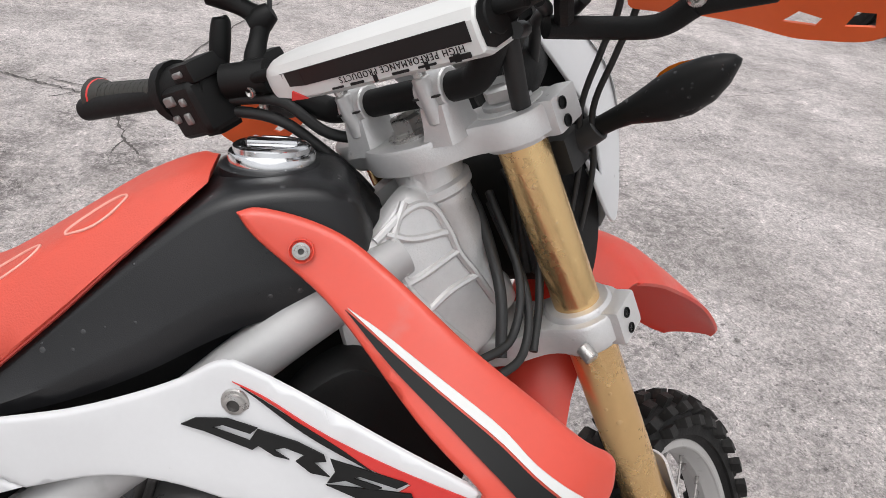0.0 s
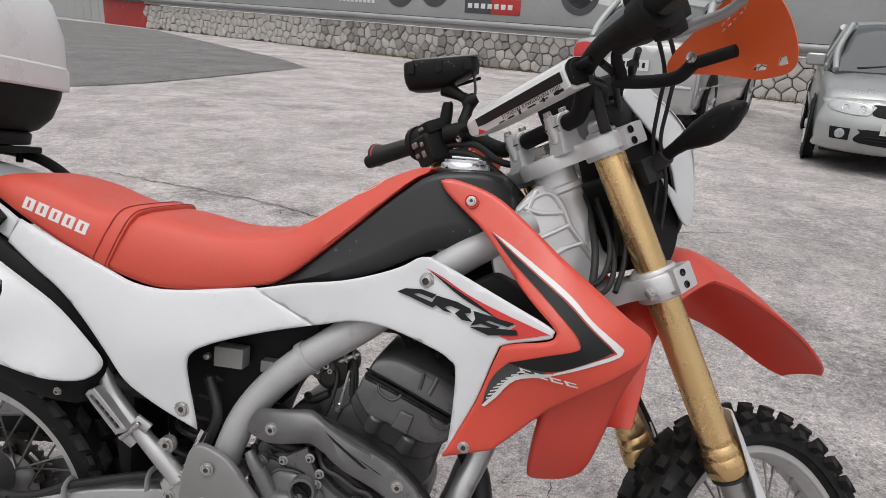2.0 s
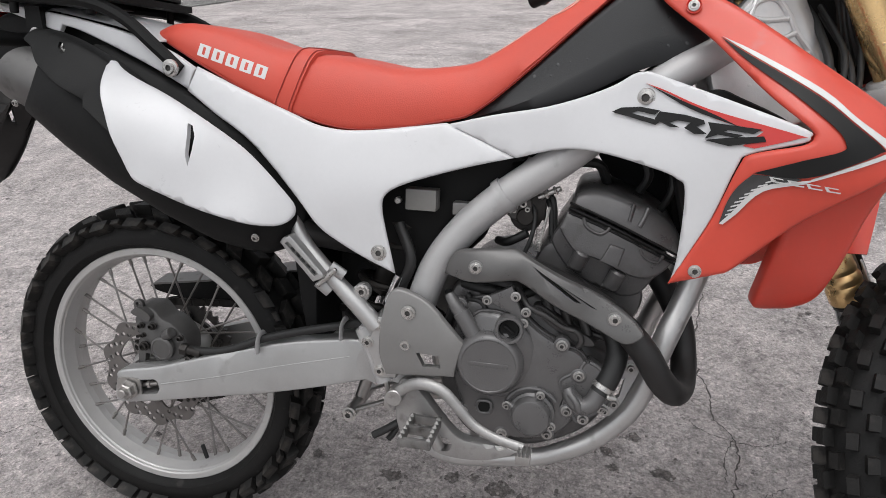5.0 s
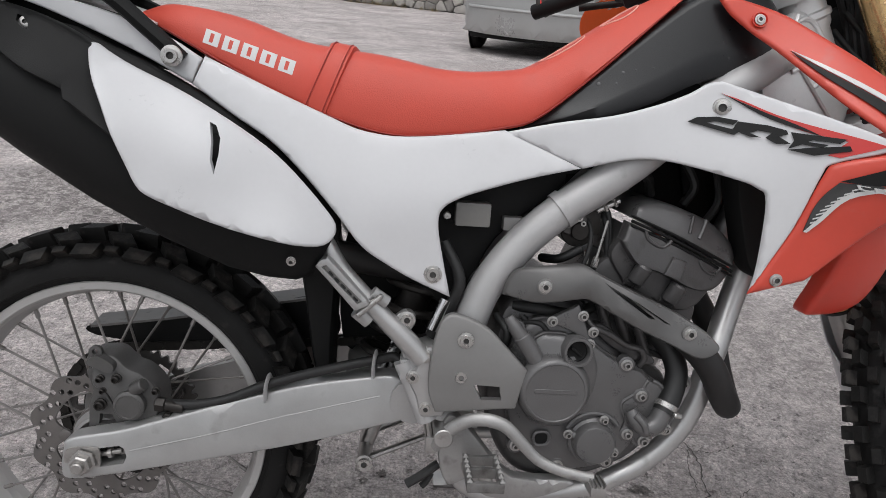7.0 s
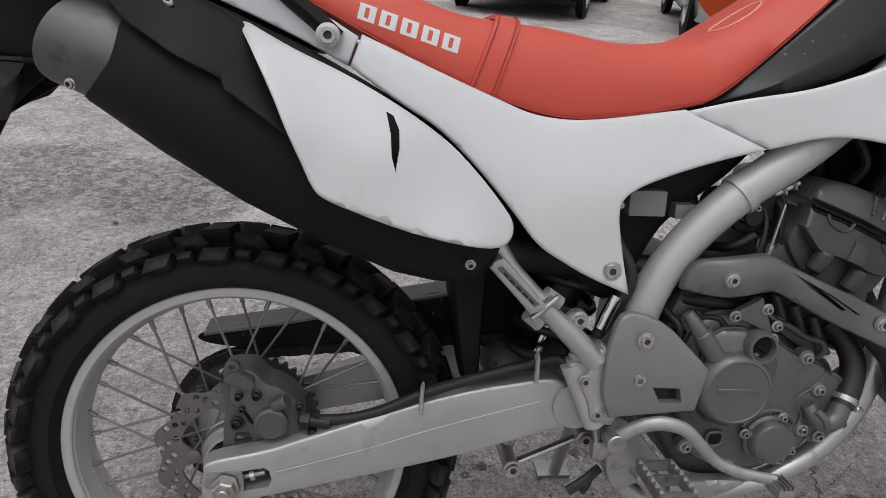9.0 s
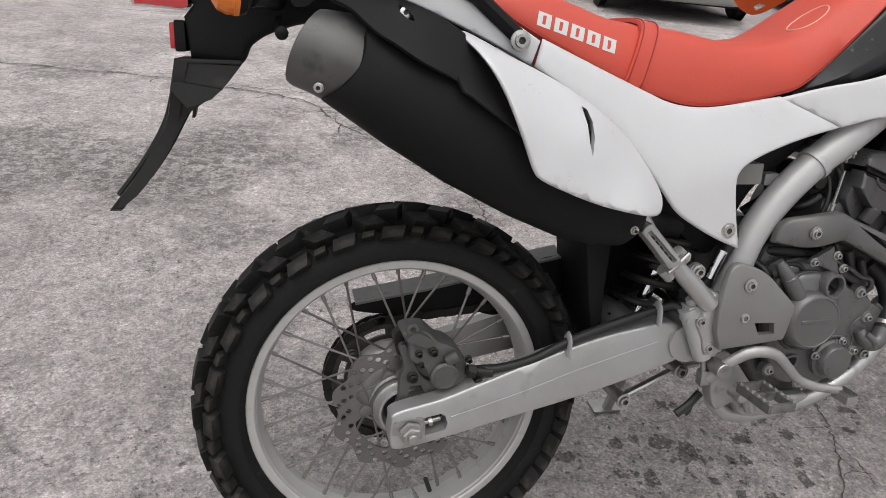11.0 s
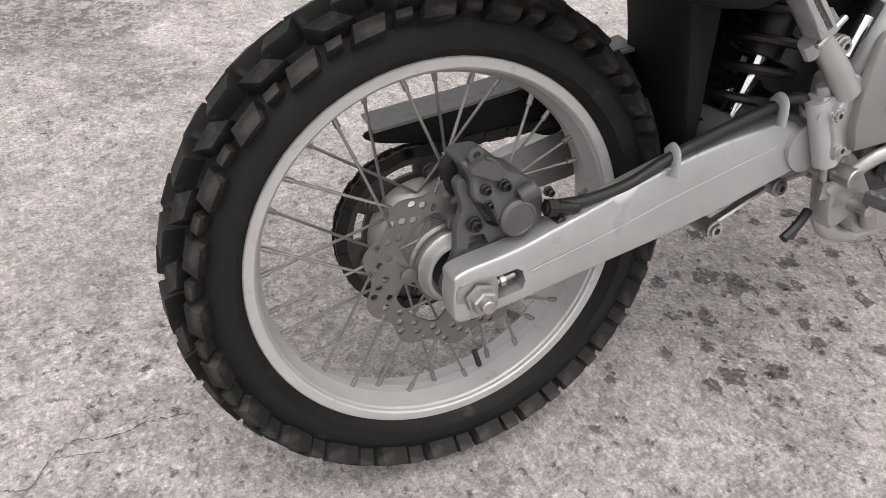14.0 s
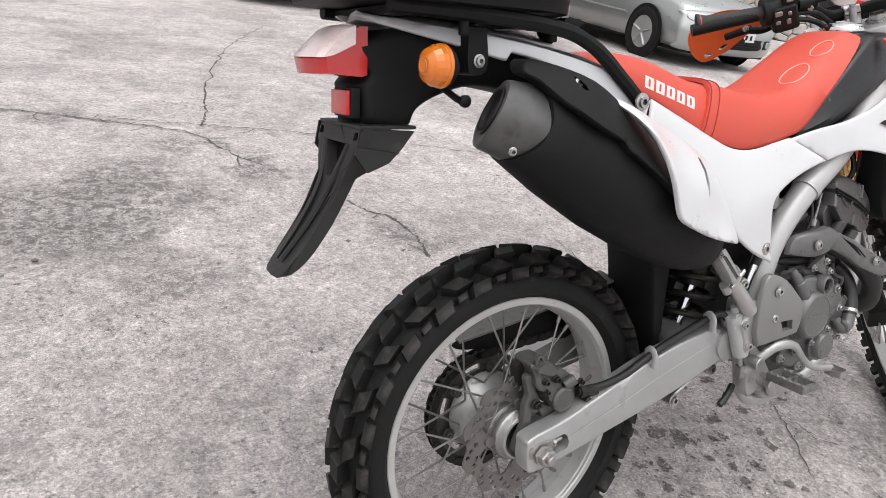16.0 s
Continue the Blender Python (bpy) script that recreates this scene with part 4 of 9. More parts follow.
        o = [(s * 0.505, 0.425, 1), (s * 0.505, 0.315, 1), (s * 0.665, 0.315, 1), (s * 0.68, 0.425, 1)]
        o = o if s > 0 else list(reversed(o))
        part("fog_recess", Geo().add(*panel(o, 0.010, 0.03, roll=0.008, step=0, per=3, place=nose, out=1.0)), M_BLACK, car)
        part("fog_lamp", Geo().add(*lathe([(0.045, 0), (0.045, 0.012), (0.03, 0.016), (0.004, 0.014)], nose(s * 0.585, 0.372, 0.012), (1, s * 0.25, 0.05), 20)), M_LAMP, car)
    part("grille", Geo().add(*panel([(-0.30, 0.55), (0.30, 0.55), (0.325, 0.63), (0.30, 0.655), (-0.30, 0.655), (-0.325, 0.63)], 0.012, 0.03, roll=0.008, step=0.1, place=nose, out=1.0)), M_BLACK, car, "black grille")
    part("badge", Geo().add(*lathe([(0.035, 0), (0.033, 0.008), (0.01, 0.008)], nose(0, 0.61, 0.012), (1, 0, 0.4), 6)), M_CHROME, car)
    part("air_intake", Geo().add(*panel([(-0.40, 0.30), (0.40, 0.30), (0.42, 0.40), (0.38, 0.43), (-0.38, 0.43), (-0.42, 0.40)], 0.008, 0.03, roll=0.008, step=0.1, place=nose, out=1.0)), M_BLACK, car, "black lower air intake")
    g = Geo()
    for z in (0.335, 0.365):
        g.add(*tube([nose(u, z, 0.012) for u in np.linspace(-0.37, 0.37, 7)], 0.006, 6))
    part("intake_bars", g, M_BLACK, car)
    plate = part("front_plate", Geo().add(*panel([(-0.26, 0.395), (0.26, 0.395), (0.26, 0.505), (-0.26, 0.505)], 0.022, 0.008, roll=0, step=0, per=1, place=lambda u, v, w: (2.13 + w, u, v), out=1.0)), M_DECALW, car, "white number plate with plain bars")
    for k, u in enumerate((-0.20, -0.13, -0.07, -0.01, 0.05, 0.11, 0.19)):
        part("plate_bar", Geo().add(*box(2.155, u, 0.45, 0.004, 0.035, 0.055, 0.001)), M_DECALB, plate)
    # rear: lamps, plate, bumper line

    for s in (-1, 1):
        o = [(s * 0.52, 0.87), (s * 0.50, 0.70), (s * 0.72, 0.69), (s * 0.785, 0.74), (s * 0.76, 0.86)]
        o = o if s < 0 else list(reversed(o))
        part("rear_lamp", Geo().add(*panel(o, 0.018, 0.05, roll=0.010, step=0.08, place=stern, out=1.0)), M_TAILRED, car, "red rear lamp")
    plate = part("rear_plate", Geo().add(*panel([(-0.26, 0.64), (0.26, 0.64), (0.26, 0.75), (-0.26, 0.75)], 0.0, 0.008, roll=0, step=0, per=1, place=lambda u, v, w: (-2.125, u, v) if w > -0.004 else (-2.10, u, v), out=1.0)), M_DECALW, car, "white number plate with plain bars")
    for u in (-0.20, -0.13, -0.07, -0.01, 0.05, 0.11, 0.19):
        part("plate_bar", Geo().add(*box(-2.127, u, 0.695, 0.004, 0.035, 0.055, 0.001)), M_DECALB, plate)
    g = Geo().add(*tube([stern(u, 0.50, 0.004) for u in np.linspace(-0.75, 0.75, 11)], 0.018, 8))
    part("bumper_line", g, paint, car)
    g = Geo().add(*tube([(-1.9, -0.845, 0.50), (-0.9, -0.858, 0.50), (0.9, -0.858, 0.50)], 0.014, 8, smooth=False)).add(*tube([(-1.9, 0.845, 0.50), (-0.9, 0.858, 0.50), (0.9, 0.858, 0.50)], 0.014, 8, smooth=False))
    part("side_moulding", g, paint, car)
    for s in (-1, 1):
        g = Geo().add(*box(0.72, s * 0.90, 0.98, 0.12, 0.20, 0.13, 0.04, 3)).add(*tube([(0.74, s * 0.78, 0.92), (0.73, s * 0.86, 0.95)], 0.03, 8, smooth=False))
        part("door_mirror", g, paint, car)
        for hx, hz in ((0.25, 0.76), (-0.75, 0.77)):
            part("door_handle", Geo().add(*box(hx, s * 0.862, hz, 0.16, 0.02, 0.03, 0.008)), paint, car)
    part("underbody", Geo().add(*box(0, 0, 0.25, 3.9, 1.45, 0.16, 0.03)), M_BLACK, car)
    part("wiper", Geo().add(*tube([(1.07, -0.5, 0.93), (0.98, 0.0, 0.985), (0.96, 0.35, 0.99)], 0.012, 6)), M_BLACK, car)
    return car


def facing(x, y, deg):
    return Matrix.Translation((x, y, GROUND)) @ Matrix.Rotation(radians(deg), 4, "Z")


build_car(facing(4.93, 8.13, -107) @ Matrix.Diagonal((1, 1, 1.03, 1)), M_CARSILVER, "dusty silver sedan parked nose towards the yard")
build_car(facing(2.68, 9.85, 66) @ Matrix.Diagonal((1, 1, 1.15, 1)), M_CARPALE, "dusty pale silver sedan parked with its rear to the yard")
build_car(facing(7.45, 7.25, -97), M_CARSILVER, "silver sedan parked beside the stone wall")


# ---- the motorcycle: x forward, z up, y to its left; the whole bike leans on its stand ----
LEAN_ANGLE = 11.8
bike = tagged(new("motorcycle"), "red and white trail motorcycle leaning on its side stand", "motorcycle")
bike.matrix_basis = Matrix.Rotation(radians(-LEAN_ANGLE), 4, "X")
HEAD, RAKE, STEER = (1.009, 0.0, 1.078), 27.0, 43.0
STEERED = Matrix.Translation(HEAD) @ Matrix.Rotation(radians(-RAKE), 4, "Y") @ Matrix.Rotation(radians(STEER), 4, "Z")
AX_R, AX_F = Vector((0, 0, 0.314)), Vector((0.066, 0, -0.866))


def steered(name, g, material, label="", parent=None, sharp=38):
    return part(name, g.moved(STEERED), material, parent or bike, label, sharp)


def tyre_geo(rc, ra, wa, knob_rows, pitches, high, bead):
    """Carcass of revolution with tread blocks; axis y, centred at the origin. knob_rows: (angle0, angle1, length, shift, lean)."""
    g = Geo()
    prof = [(bead, -wa * 0.62), (bead + 0.012, -wa * 0.86)]
    for a in range(-100, 101, 10):
        prof.append((rc + ra * math.cos(radians(a)) if abs(a) <= 90 else rc - (abs(a) - 90) * 0.0008, wa * math.sin(radians(a))))
    prof += [(bead + 0.012, wa * 0.86), (bead, wa * 0.62)]
    prof += [(bead - 0.004, wa * 0.5), (bead - 0.004, -wa * 0.5)]
    g.add(*lathe(prof, (0, 0, 0), (0, 1, 0), 96, closed=True))

    def at(theta, phi, h):
        r = rc + (ra + h) * math.cos(phi)
        return (r * math.cos(theta), (wa + h) * math.sin(phi), r * math.sin(theta))
    step = 2 * math.pi / pitches
    blocks = []
    for a0, a1, ln, sh, lean in knob_rows:
        half = step * ln / 2
        vs = []
        for h, inset in ((-0.002, -0.04), (high * 0.88, 0.04), (high, 0.12)):
            for ph, q in ((a0, -1), (a0, 1), (a1, 1), (a1, -1)):
                mid = (a0 + a1) / 2
                pp = mid + (ph - mid) * (1 - inset)
                th = q * half * (1 - inset) + lean * step * (abs(ph) - abs(mid)) / 20
                vs.append(at(th, radians(pp), h))
        fs = [(8, 9, 10, 11)] + [(r * 4 + i, r * 4 + (i + 1) % 4, r * 4 + 4 + (i + 1) % 4, r * 4 + 4 + i) for r in (0, 1) for i in range(4)]
        if a0 < 0:
            fs = [tuple(reversed(f)) for f in fs]
        blocks.append((Geo().add(vs, fs), [step * (p + sh) for p in range(pitches)]))
    return g, blocks


def spoke_geo(length):
    g = Geo()
    g.add(*lathe([(0.0020, 0), (0.0020, length - 0.014), (0.0036, length - 0.013), (0.0033, length), (0.0050, length + 0.002), (0.0050, length + 0.004)], (0, 0, 0), (0, 0, 1), 8))
    return g


def aim(p0, p1):
    d = Vector(p1) - Vector(p0)
    return Matrix.Translation(p0) @ d.to_track_quat("Z", "Y").to_matrix().to_4x4()


def wheel(name, place, rim_r, rim_w, tyre, hub_r, hub_w, spokes, label):
    """rim with tyre, hub, valve and laced spokes; axis y."""
    f, w = rim_r, rim_w
    prof = [(f, -w), (f - 0.003, -w + 0.004), (f - 0.013, -w + 0.006), (f - 0.014, w - 0.006), (f - 0.003, w - 0.004), (f, w), (f - 0.0015, w + 0.0015),
            (f - 0.012, w + 0.0015), (f - 0.0142, w - 0.0005), (f - 0.0150, w - 0.004), (f - 0.0170, w - 0.007), (f - 0.0195, w * 0.5), (f - 0.024, w * 0.2), (f - 0.024, -w * 0.2), (f - 0.0195, -w * 0.5), (f - 0.0170, -w + 0.007), (f - 0.0150, -w + 0.004), (f - 0.0142, -w + 0.0005), (f - 0.012, -w - 0.0015), (f - 0.0015, -w - 0.0015)]
    rim = part(name, Geo().add(*lathe(prof, (0, 0, 0), (0, 1, 0), 96, closed=True)), M_RIM, bike, label, 18)
    rim.matrix_basis = place
    carcass, blocks = tyre
    part("tyre", carcass, M_RUBBER, rim, "black knobbly dual-purpose tyre", 30)
    for g, turns in blocks:
        one = None
        for a in turns:
            m = Matrix.Rotation(-a, 4, "Y")
            if one is None:
                one = part("tread_block", g, M_TREAD, rim, sharp=25)
                one.matrix_basis = m
            else:
                again("tread_block", one, m, rim)
    g = Geo().add(*lathe([(0.016, -hub_w - 0.012), (0.026, -hub_w - 0.012), (hub_r * 0.86, -hub_w - 0.004), (hub_r, -hub_w), (hub_r, -hub_w + 0.006), (hub_r * 0.72, -hub_w + 0.012),
                          (hub_r * 0.60, 0), (hub_r * 0.72, hub_w - 0.012), (hub_r, hub_w - 0.006), (hub_r, hub_w), (hub_r * 0.86, hub_w + 0.004), (0.026, hub_w + 0.012), (0.016, hub_w + 0.012)],
                         (0, 0, 0), (0, 1, 0), 40))
    part("hub", g, M_ALUDULL, rim, "dull cast aluminium hub")
    rr = f - 0.024
    first = None
    for k in range(spokes):
        a = 2 * math.pi * k / spokes
        side = -1 if k % 2 else 1
        sweep = radians(62) * (1 if (k // 2) % 2 else -1)
        p0 = Vector((hub_r * 0.92 * math.cos(a + sweep), side * (hub_w - 0.003), hub_r * 0.92 * math.sin(a + sweep)))
        p1 = Vector((rr * math.cos(a), side * w * 0.16, rr * math.sin(a)))
        m = aim(p0, p1)
        if first is None:
            first = part("spoke", spoke_geo((p1 - p0).length), M_SPOKE, rim)
            first.matrix_basis = m
        else:
            again("spoke", first, m, rim)
    a = radians(-72)
    g = Geo().add(*rod(((rr + 0.004) * math.cos(a), 0, (rr + 0.004) * math.sin(a)), ((rr - 0.03) * math.cos(a), 0, (rr - 0.03) * math.sin(a)), 0.0042, 10))
    part("valve", g, M_HOSE, rim)
    return rim


def wave_disc(r_out, r_in, wave, arms, bolt_r, holes, thick, waves=10, turn=0.0):
    """A petal brake disc in the x-z plane with drilled holes; faces -y."""
    n = 160
    o = [(r_out + wave * math.cos(waves * (a - turn))) for a in np.linspace(0, 2 * math.pi, n, endpoint=False)]
    outline = [(r * math.cos(2 * math.pi * k / n), r * math.sin(2 * math.pi * k / n)) for k, r in enumerate(o)]
    inner = []
    for k in range(n):
        a = 2 * math.pi * k / n
        t = max(0.0, math.cos(arms * a))
        r = r_in - (r_in - bolt_r + 0.012) * (t ** 3)
        inner.append((r * math.cos(a), r * math.sin(a)))
    hs = [inner]
    for k in range(holes):
        for r, off in ((r_in + (r_out - r_in) * 0.22, 0.0), (r_in + (r_out - r_in) * 0.52, 0.35), (r_in + (r_out - r_in) * 0.80, 0.68)):
            a = 2 * math.pi * (k + off) / holes
            hs.append(circle(r * math.cos(a), r * math.sin(a), 0.0047, 10))
    g = Geo().add(*panel(outline, 0.0, thick, roll=0, step=0, per=1, holes=hs))
    # inner carrier ring joined by the arms
    g.add(*panel(circle(0, 0, bolt_r - 0.008, 48), 0.001, thick + 0.002, roll=0, step=0, per=1, holes=[circle(0, 0, bolt_r - 0.022, 40)]))
    for k in range(arms):
        a = 2 * math.pi * k / arms
        g.add(*lathe([(0.010, 0), (0.010, 0.005), (0.007, 0.006)], (bolt_r * math.cos(a), 0.001, bolt_r * math.sin(a)), (0, -1, 0), 14))
    return g


def build_rear_wheel():
    rows = []
    for s in (-1, 1):
        q = 0.0 if s > 0 else 0.5
        rows += [(s * 2, s * 20, 0.46, q, 0.16), (s * 25, s * 43, 0.46, q + 0.42, -0.22), (s * 47, s * 64, 0.50, q + 0.02, 0.12), (s * 50, s * 58, 0.26, q + 0.52, 0.1)]
    ty = tyre_geo(0.262, 0.0425, 0.054, rows, 25, 0.0222, 0.240)
    rim = wheel("rear_wheel", Matrix.Translation(AX_R), 0.2435, 0.038, ty, 0.050, 0.040, 32, "silver spoked rear wheel with a knobbly tyre")
    disc = part("brake_disc", wave_disc(0.1085, 0.079, 0.0062, 4, 0.058, 20, 0.004, 10, radians(128)), M_DISC, rim, "drilled petal brake disc")
    disc.matrix_basis = Matrix.Translation((0, -0.056, 0))
    # sprocket with slots and teeth
    teeth = 40
    o = []
    for k in range(teeth):
        for q, r in ((0.0, 0.103), (0.3, 0.110), (0.55, 0.110), (0.8, 0.103)):
            a = 2 * math.pi * (k + q) / teeth
            o.append((r * math.cos(a), r * math.sin(a)))
    hs = [circle(0, 0, 0.042, 40)]
    for k in range(6):
        a0 = 2 * math.pi * k / 6 + 0.35
        sl = [(0.0925 * math.cos(a0 + d), 0.0925 * math.sin(a0 + d)) for d in np.linspace(0.28, 0.70, 7)]
        sl += [(0.0805 * math.cos(a0 + d), 0.0805 * math.sin(a0 + d)) for d in np.linspace(0.70, 0.28, 7)]
        hs.append(sl)
    sp = part("sprocket", Geo().add(*panel(o, 0.0, 0.006, roll=0, step=0, per=1, holes=hs)), M_SPROCKET, rim, "oily steel rear sprocket with slots")
    sp.matrix_basis = Matrix.Translation((0, 0.052, 0))
    part("sprocket_carrier", Geo().add(*lathe([(0.030, 0.010), (0.052, 0.018), (0.060, 0.028), (0.072, 0.038), (0.076, 0.046), (0.070, 0.050)], (0, 0, 0), (0, 1, 0), 48)), M_ALUDULL, rim, "dull cast sprocket carrier")
    first = None
    for k in range(6):
        a = 2 * math.pi * k / 6 + 0.40
        m = Matrix.Translation((0.084 * math.cos(a), 0.046, 0.084 * math.sin(a)))
        if first is None:
            g = Geo().add(*lathe([(0.0120, 0), (0.0120, 0.003), (0.009, 0.004), (0.009, 0.011), (0.006, 0.012), (0.0055, 0.016), (0.002, 0.016)], (0, 0, 0), (0, -1, 0), 8))
            first = part("sprocket_nut", g, M_SPROCKET, rim)
            first.matrix_basis = m
        else:
            again("sprocket_nut", first, m, rim)
    g = Geo().add(*lathe([(0.047, -0.050), (0.047, -0.059), (0.0435, -0.063), (0.0425, -0.069), (0.0400, -0.0735), (0.0360, -0.0745), (0.0340, -0.0725), (0.0325, -0.066), (0.0300, -0.060)], (0, 0, 0), (0, 1, 0), 36))
    part("bearing_boss", g, M_ALUDULL, rim, "dull aluminium bearing boss")
    part("bearing_seal", Geo().add(*lathe([(0.0300, -0.061), (0.020, -0.062), (0.019, -0.058)], (0, 0, 0), (0, 1, 0), 28)), M_HOSE, rim)
    part("axle_spacer", Geo().add(*lathe([(0.0170, -0.058), (0.0170, -0.094), (0.012, -0.095)], (0, 0, 0), (0, 1, 0), 24)), M_CHAIN, rim)
    return rim


def build_front_wheel():
    rows = [(-7, 7, 0.40, 0.0, 0.0)]
    for s in (-1, 1):
        rows += [(s * 15, s * 31, 0.42, 0.5, 0.0), (s * 40, s * 56, 0.42, 0.0, 0.0), (s * 64, s * 80, 0.40, 0.5, 0.0)]
    ty = tyre_geo(0.296, 0.0410, 0.045, rows, 36, 0.0175, 0.277)
    place = STEERED @ Matrix.Translation(AX_F)
    rim = wheel("front_wheel", place, 0.280, 0.030, ty, 0.036, 0.034, 36, "silver spoked front wheel with a knobbly tyre")
    d = part("brake_disc", wave_disc(0.128, 0.096, 0.004, 6, 0.06, 24, 0.004), M_DISCF, rim, "drilled petal front brake disc")
    d.matrix_basis = Matrix.Translation((0, 0.056, 0))
    g = Geo().add(*box(-0.105, 0.062, 0.055, 0.07, 0.05, 0.10, 0.012, 3, Matrix.Rotation(radians(-25), 4, "Y")))
    part("brake_caliper", g, M_BLACK, rim, "black front brake caliper")
    return rim


def build_swingarm():
    g = Geo()
    top = [(-0.030, 0.326), (-0.022, 0.343), (0.05, 0.358), (0.115, 0.378), (0.276, 0.427), (0.38, 0.448), (0.45, 0.452)]
    bot = [(0.47, 0.40), (0.40, 0.372), (0.278, 0.340), (0.14, 0.312), (0.04, 0.292), (-0.022, 0.284), (-0.032, 0.300)]
    slot = [(-0.014, 0.300), (0.030, 0.304), (0.055, 0.309), (0.059, 0.318), (0.055, 0.331), (0.048, 0.335), (0.0, 0.327), (-0.016, 0.321), (-0.019, 0.310)]
    d = field([(-0.03, 0.31, -0.128), (0.05, 0.32, -0.126), (0.28, 0.39, -0.116), (0.46, 0.43, -0.112)])
    g.add(*panel(top + bot, d, 0.032, roll=0.0045, step=0.03, holes=[slot]))
    ob = part("swingarm", g, M_ALU, bike, "brushed aluminium box-section swingarm")
    part("arm_crease", Geo().add(*tube([(0.064, -0.1262, 0.329), (0.184, -0.1208, 0.359), (0.276, -0.1158, 0.386), (0.42, -0.1128, 0.424)], 0.0010, 6)), M_ALU, ob)
    part("swingarm_beam", Geo().add(*panel(top + bot, d, 0.032, roll=0.009, step=0.03)).mirrored(), M_ALU, ob)
    g = Geo().add(*tube([(0.39, -0.1, 0.415), (0.395, 0, 0.42), (0.39, 0.1, 0.415)], 0.032, 14)).add(*tube([(0.47, -0.12, 0.42), (0.47, 0.12, 0.42)], 0.034, 16, smooth=False))
    part("cross_tube", g, M_ALU, ob)
    g = Geo().add(*rod((0.0, -0.155, 0.312), (0.0, 0.15, 0.312), 0.0085, 14))
    g.add(*lathe([(0.019, 0), (0.019, 0.003), (0.0155, 0.004), (0.0155, 0.014), (0.013, 0.016)], (0, -0.131, 0.312), (0, -1, 0), 6))
    part("rear_axle", g, M_AXLE, ob, "zinc-plated rear axle and nut")
    g = Geo().add(*panel([(-0.022, 0.292), (0.014, 0.292), (0.022, 0.300), (0.022, 0.326), (0.014, 0.333), (-0.022, 0.330), (-0.028, 0.312)], -0.129, 0.004, roll=0.001, step=0))
    part("adjuster_plate", g, M_AXLE, ob)
    g = Geo().add(*rod((0.015, -0.116, 0.316), (0.05, -0.116, 0.324), 0.004, 10)).add(*lathe([(0.0075, 0), (0.0075, 0.006)], (0.03, -0.116, 0.319), (1, 0, 0.2), 6))
    part("adjuster_bolt", g, M_AXLE, ob)
    # brake hose along the arm with clips
    g = Geo().add(*tube([(0.105, -0.098, 0.392), (0.15, -0.104, 0.395), (0.2, -0.108, 0.408), (0.262, -0.109, 0.436), (0.35, -0.106, 0.462), (0.415, -0.104, 0.478), (0.440, -0.112, 0.486), (0.452, -0.124, 0.474)], 0.0072, 10))
    part("brake_hose", g, M_HOSE, ob, "black rubber brake hose")
    for x, z in ((0.258, 0.434), (0.412, 0.478)):
        part("hose_clip", Geo().add(*tube([(x - 0.003, -0.121, z - 0.022), (x - 0.003, -0.1205, z - 0.004), (x - 0.002, -0.117, z + 0.006), (x - 0.001, -0.108, z + 0.0095), (x, -0.098, z)], 0.0028, 8, flat=2.8)), M_FRAME, ob)
    top_line = [(-0.062, 0.458), (0.060, 0.477), (0.129, 0.490), (0.222, 0.511), (0.310, 0.527)]
    g = Geo().add(*panel(top_line + [(0.342, 0.50), (0.335, 0.455), (0.24, 0.445), (0.194, 0.420), (0.156, 0.428), (0.137, 0.440), (0.059, 0.435), (0.027, 0.431), (-0.057, 0.441)], 0.050, 0.004, roll=0.0015, step=0))
    part("chain_guard", g, M_BLACKW, ob, "black plastic chain guard")
    # top flange of the guard, its sky sheen put into the colour
    part("guard_flange", Geo().add(*loft([[(x, 0.044, z + 0.001), (x, 0.092, z + 0.008), (x, 0.092, z + 0.004), (x, 0.044, z - 0.003)] for x, z in top_line])), M_GUARDTOP, ob, "wet black top flange with a pale sky sheen painted in")


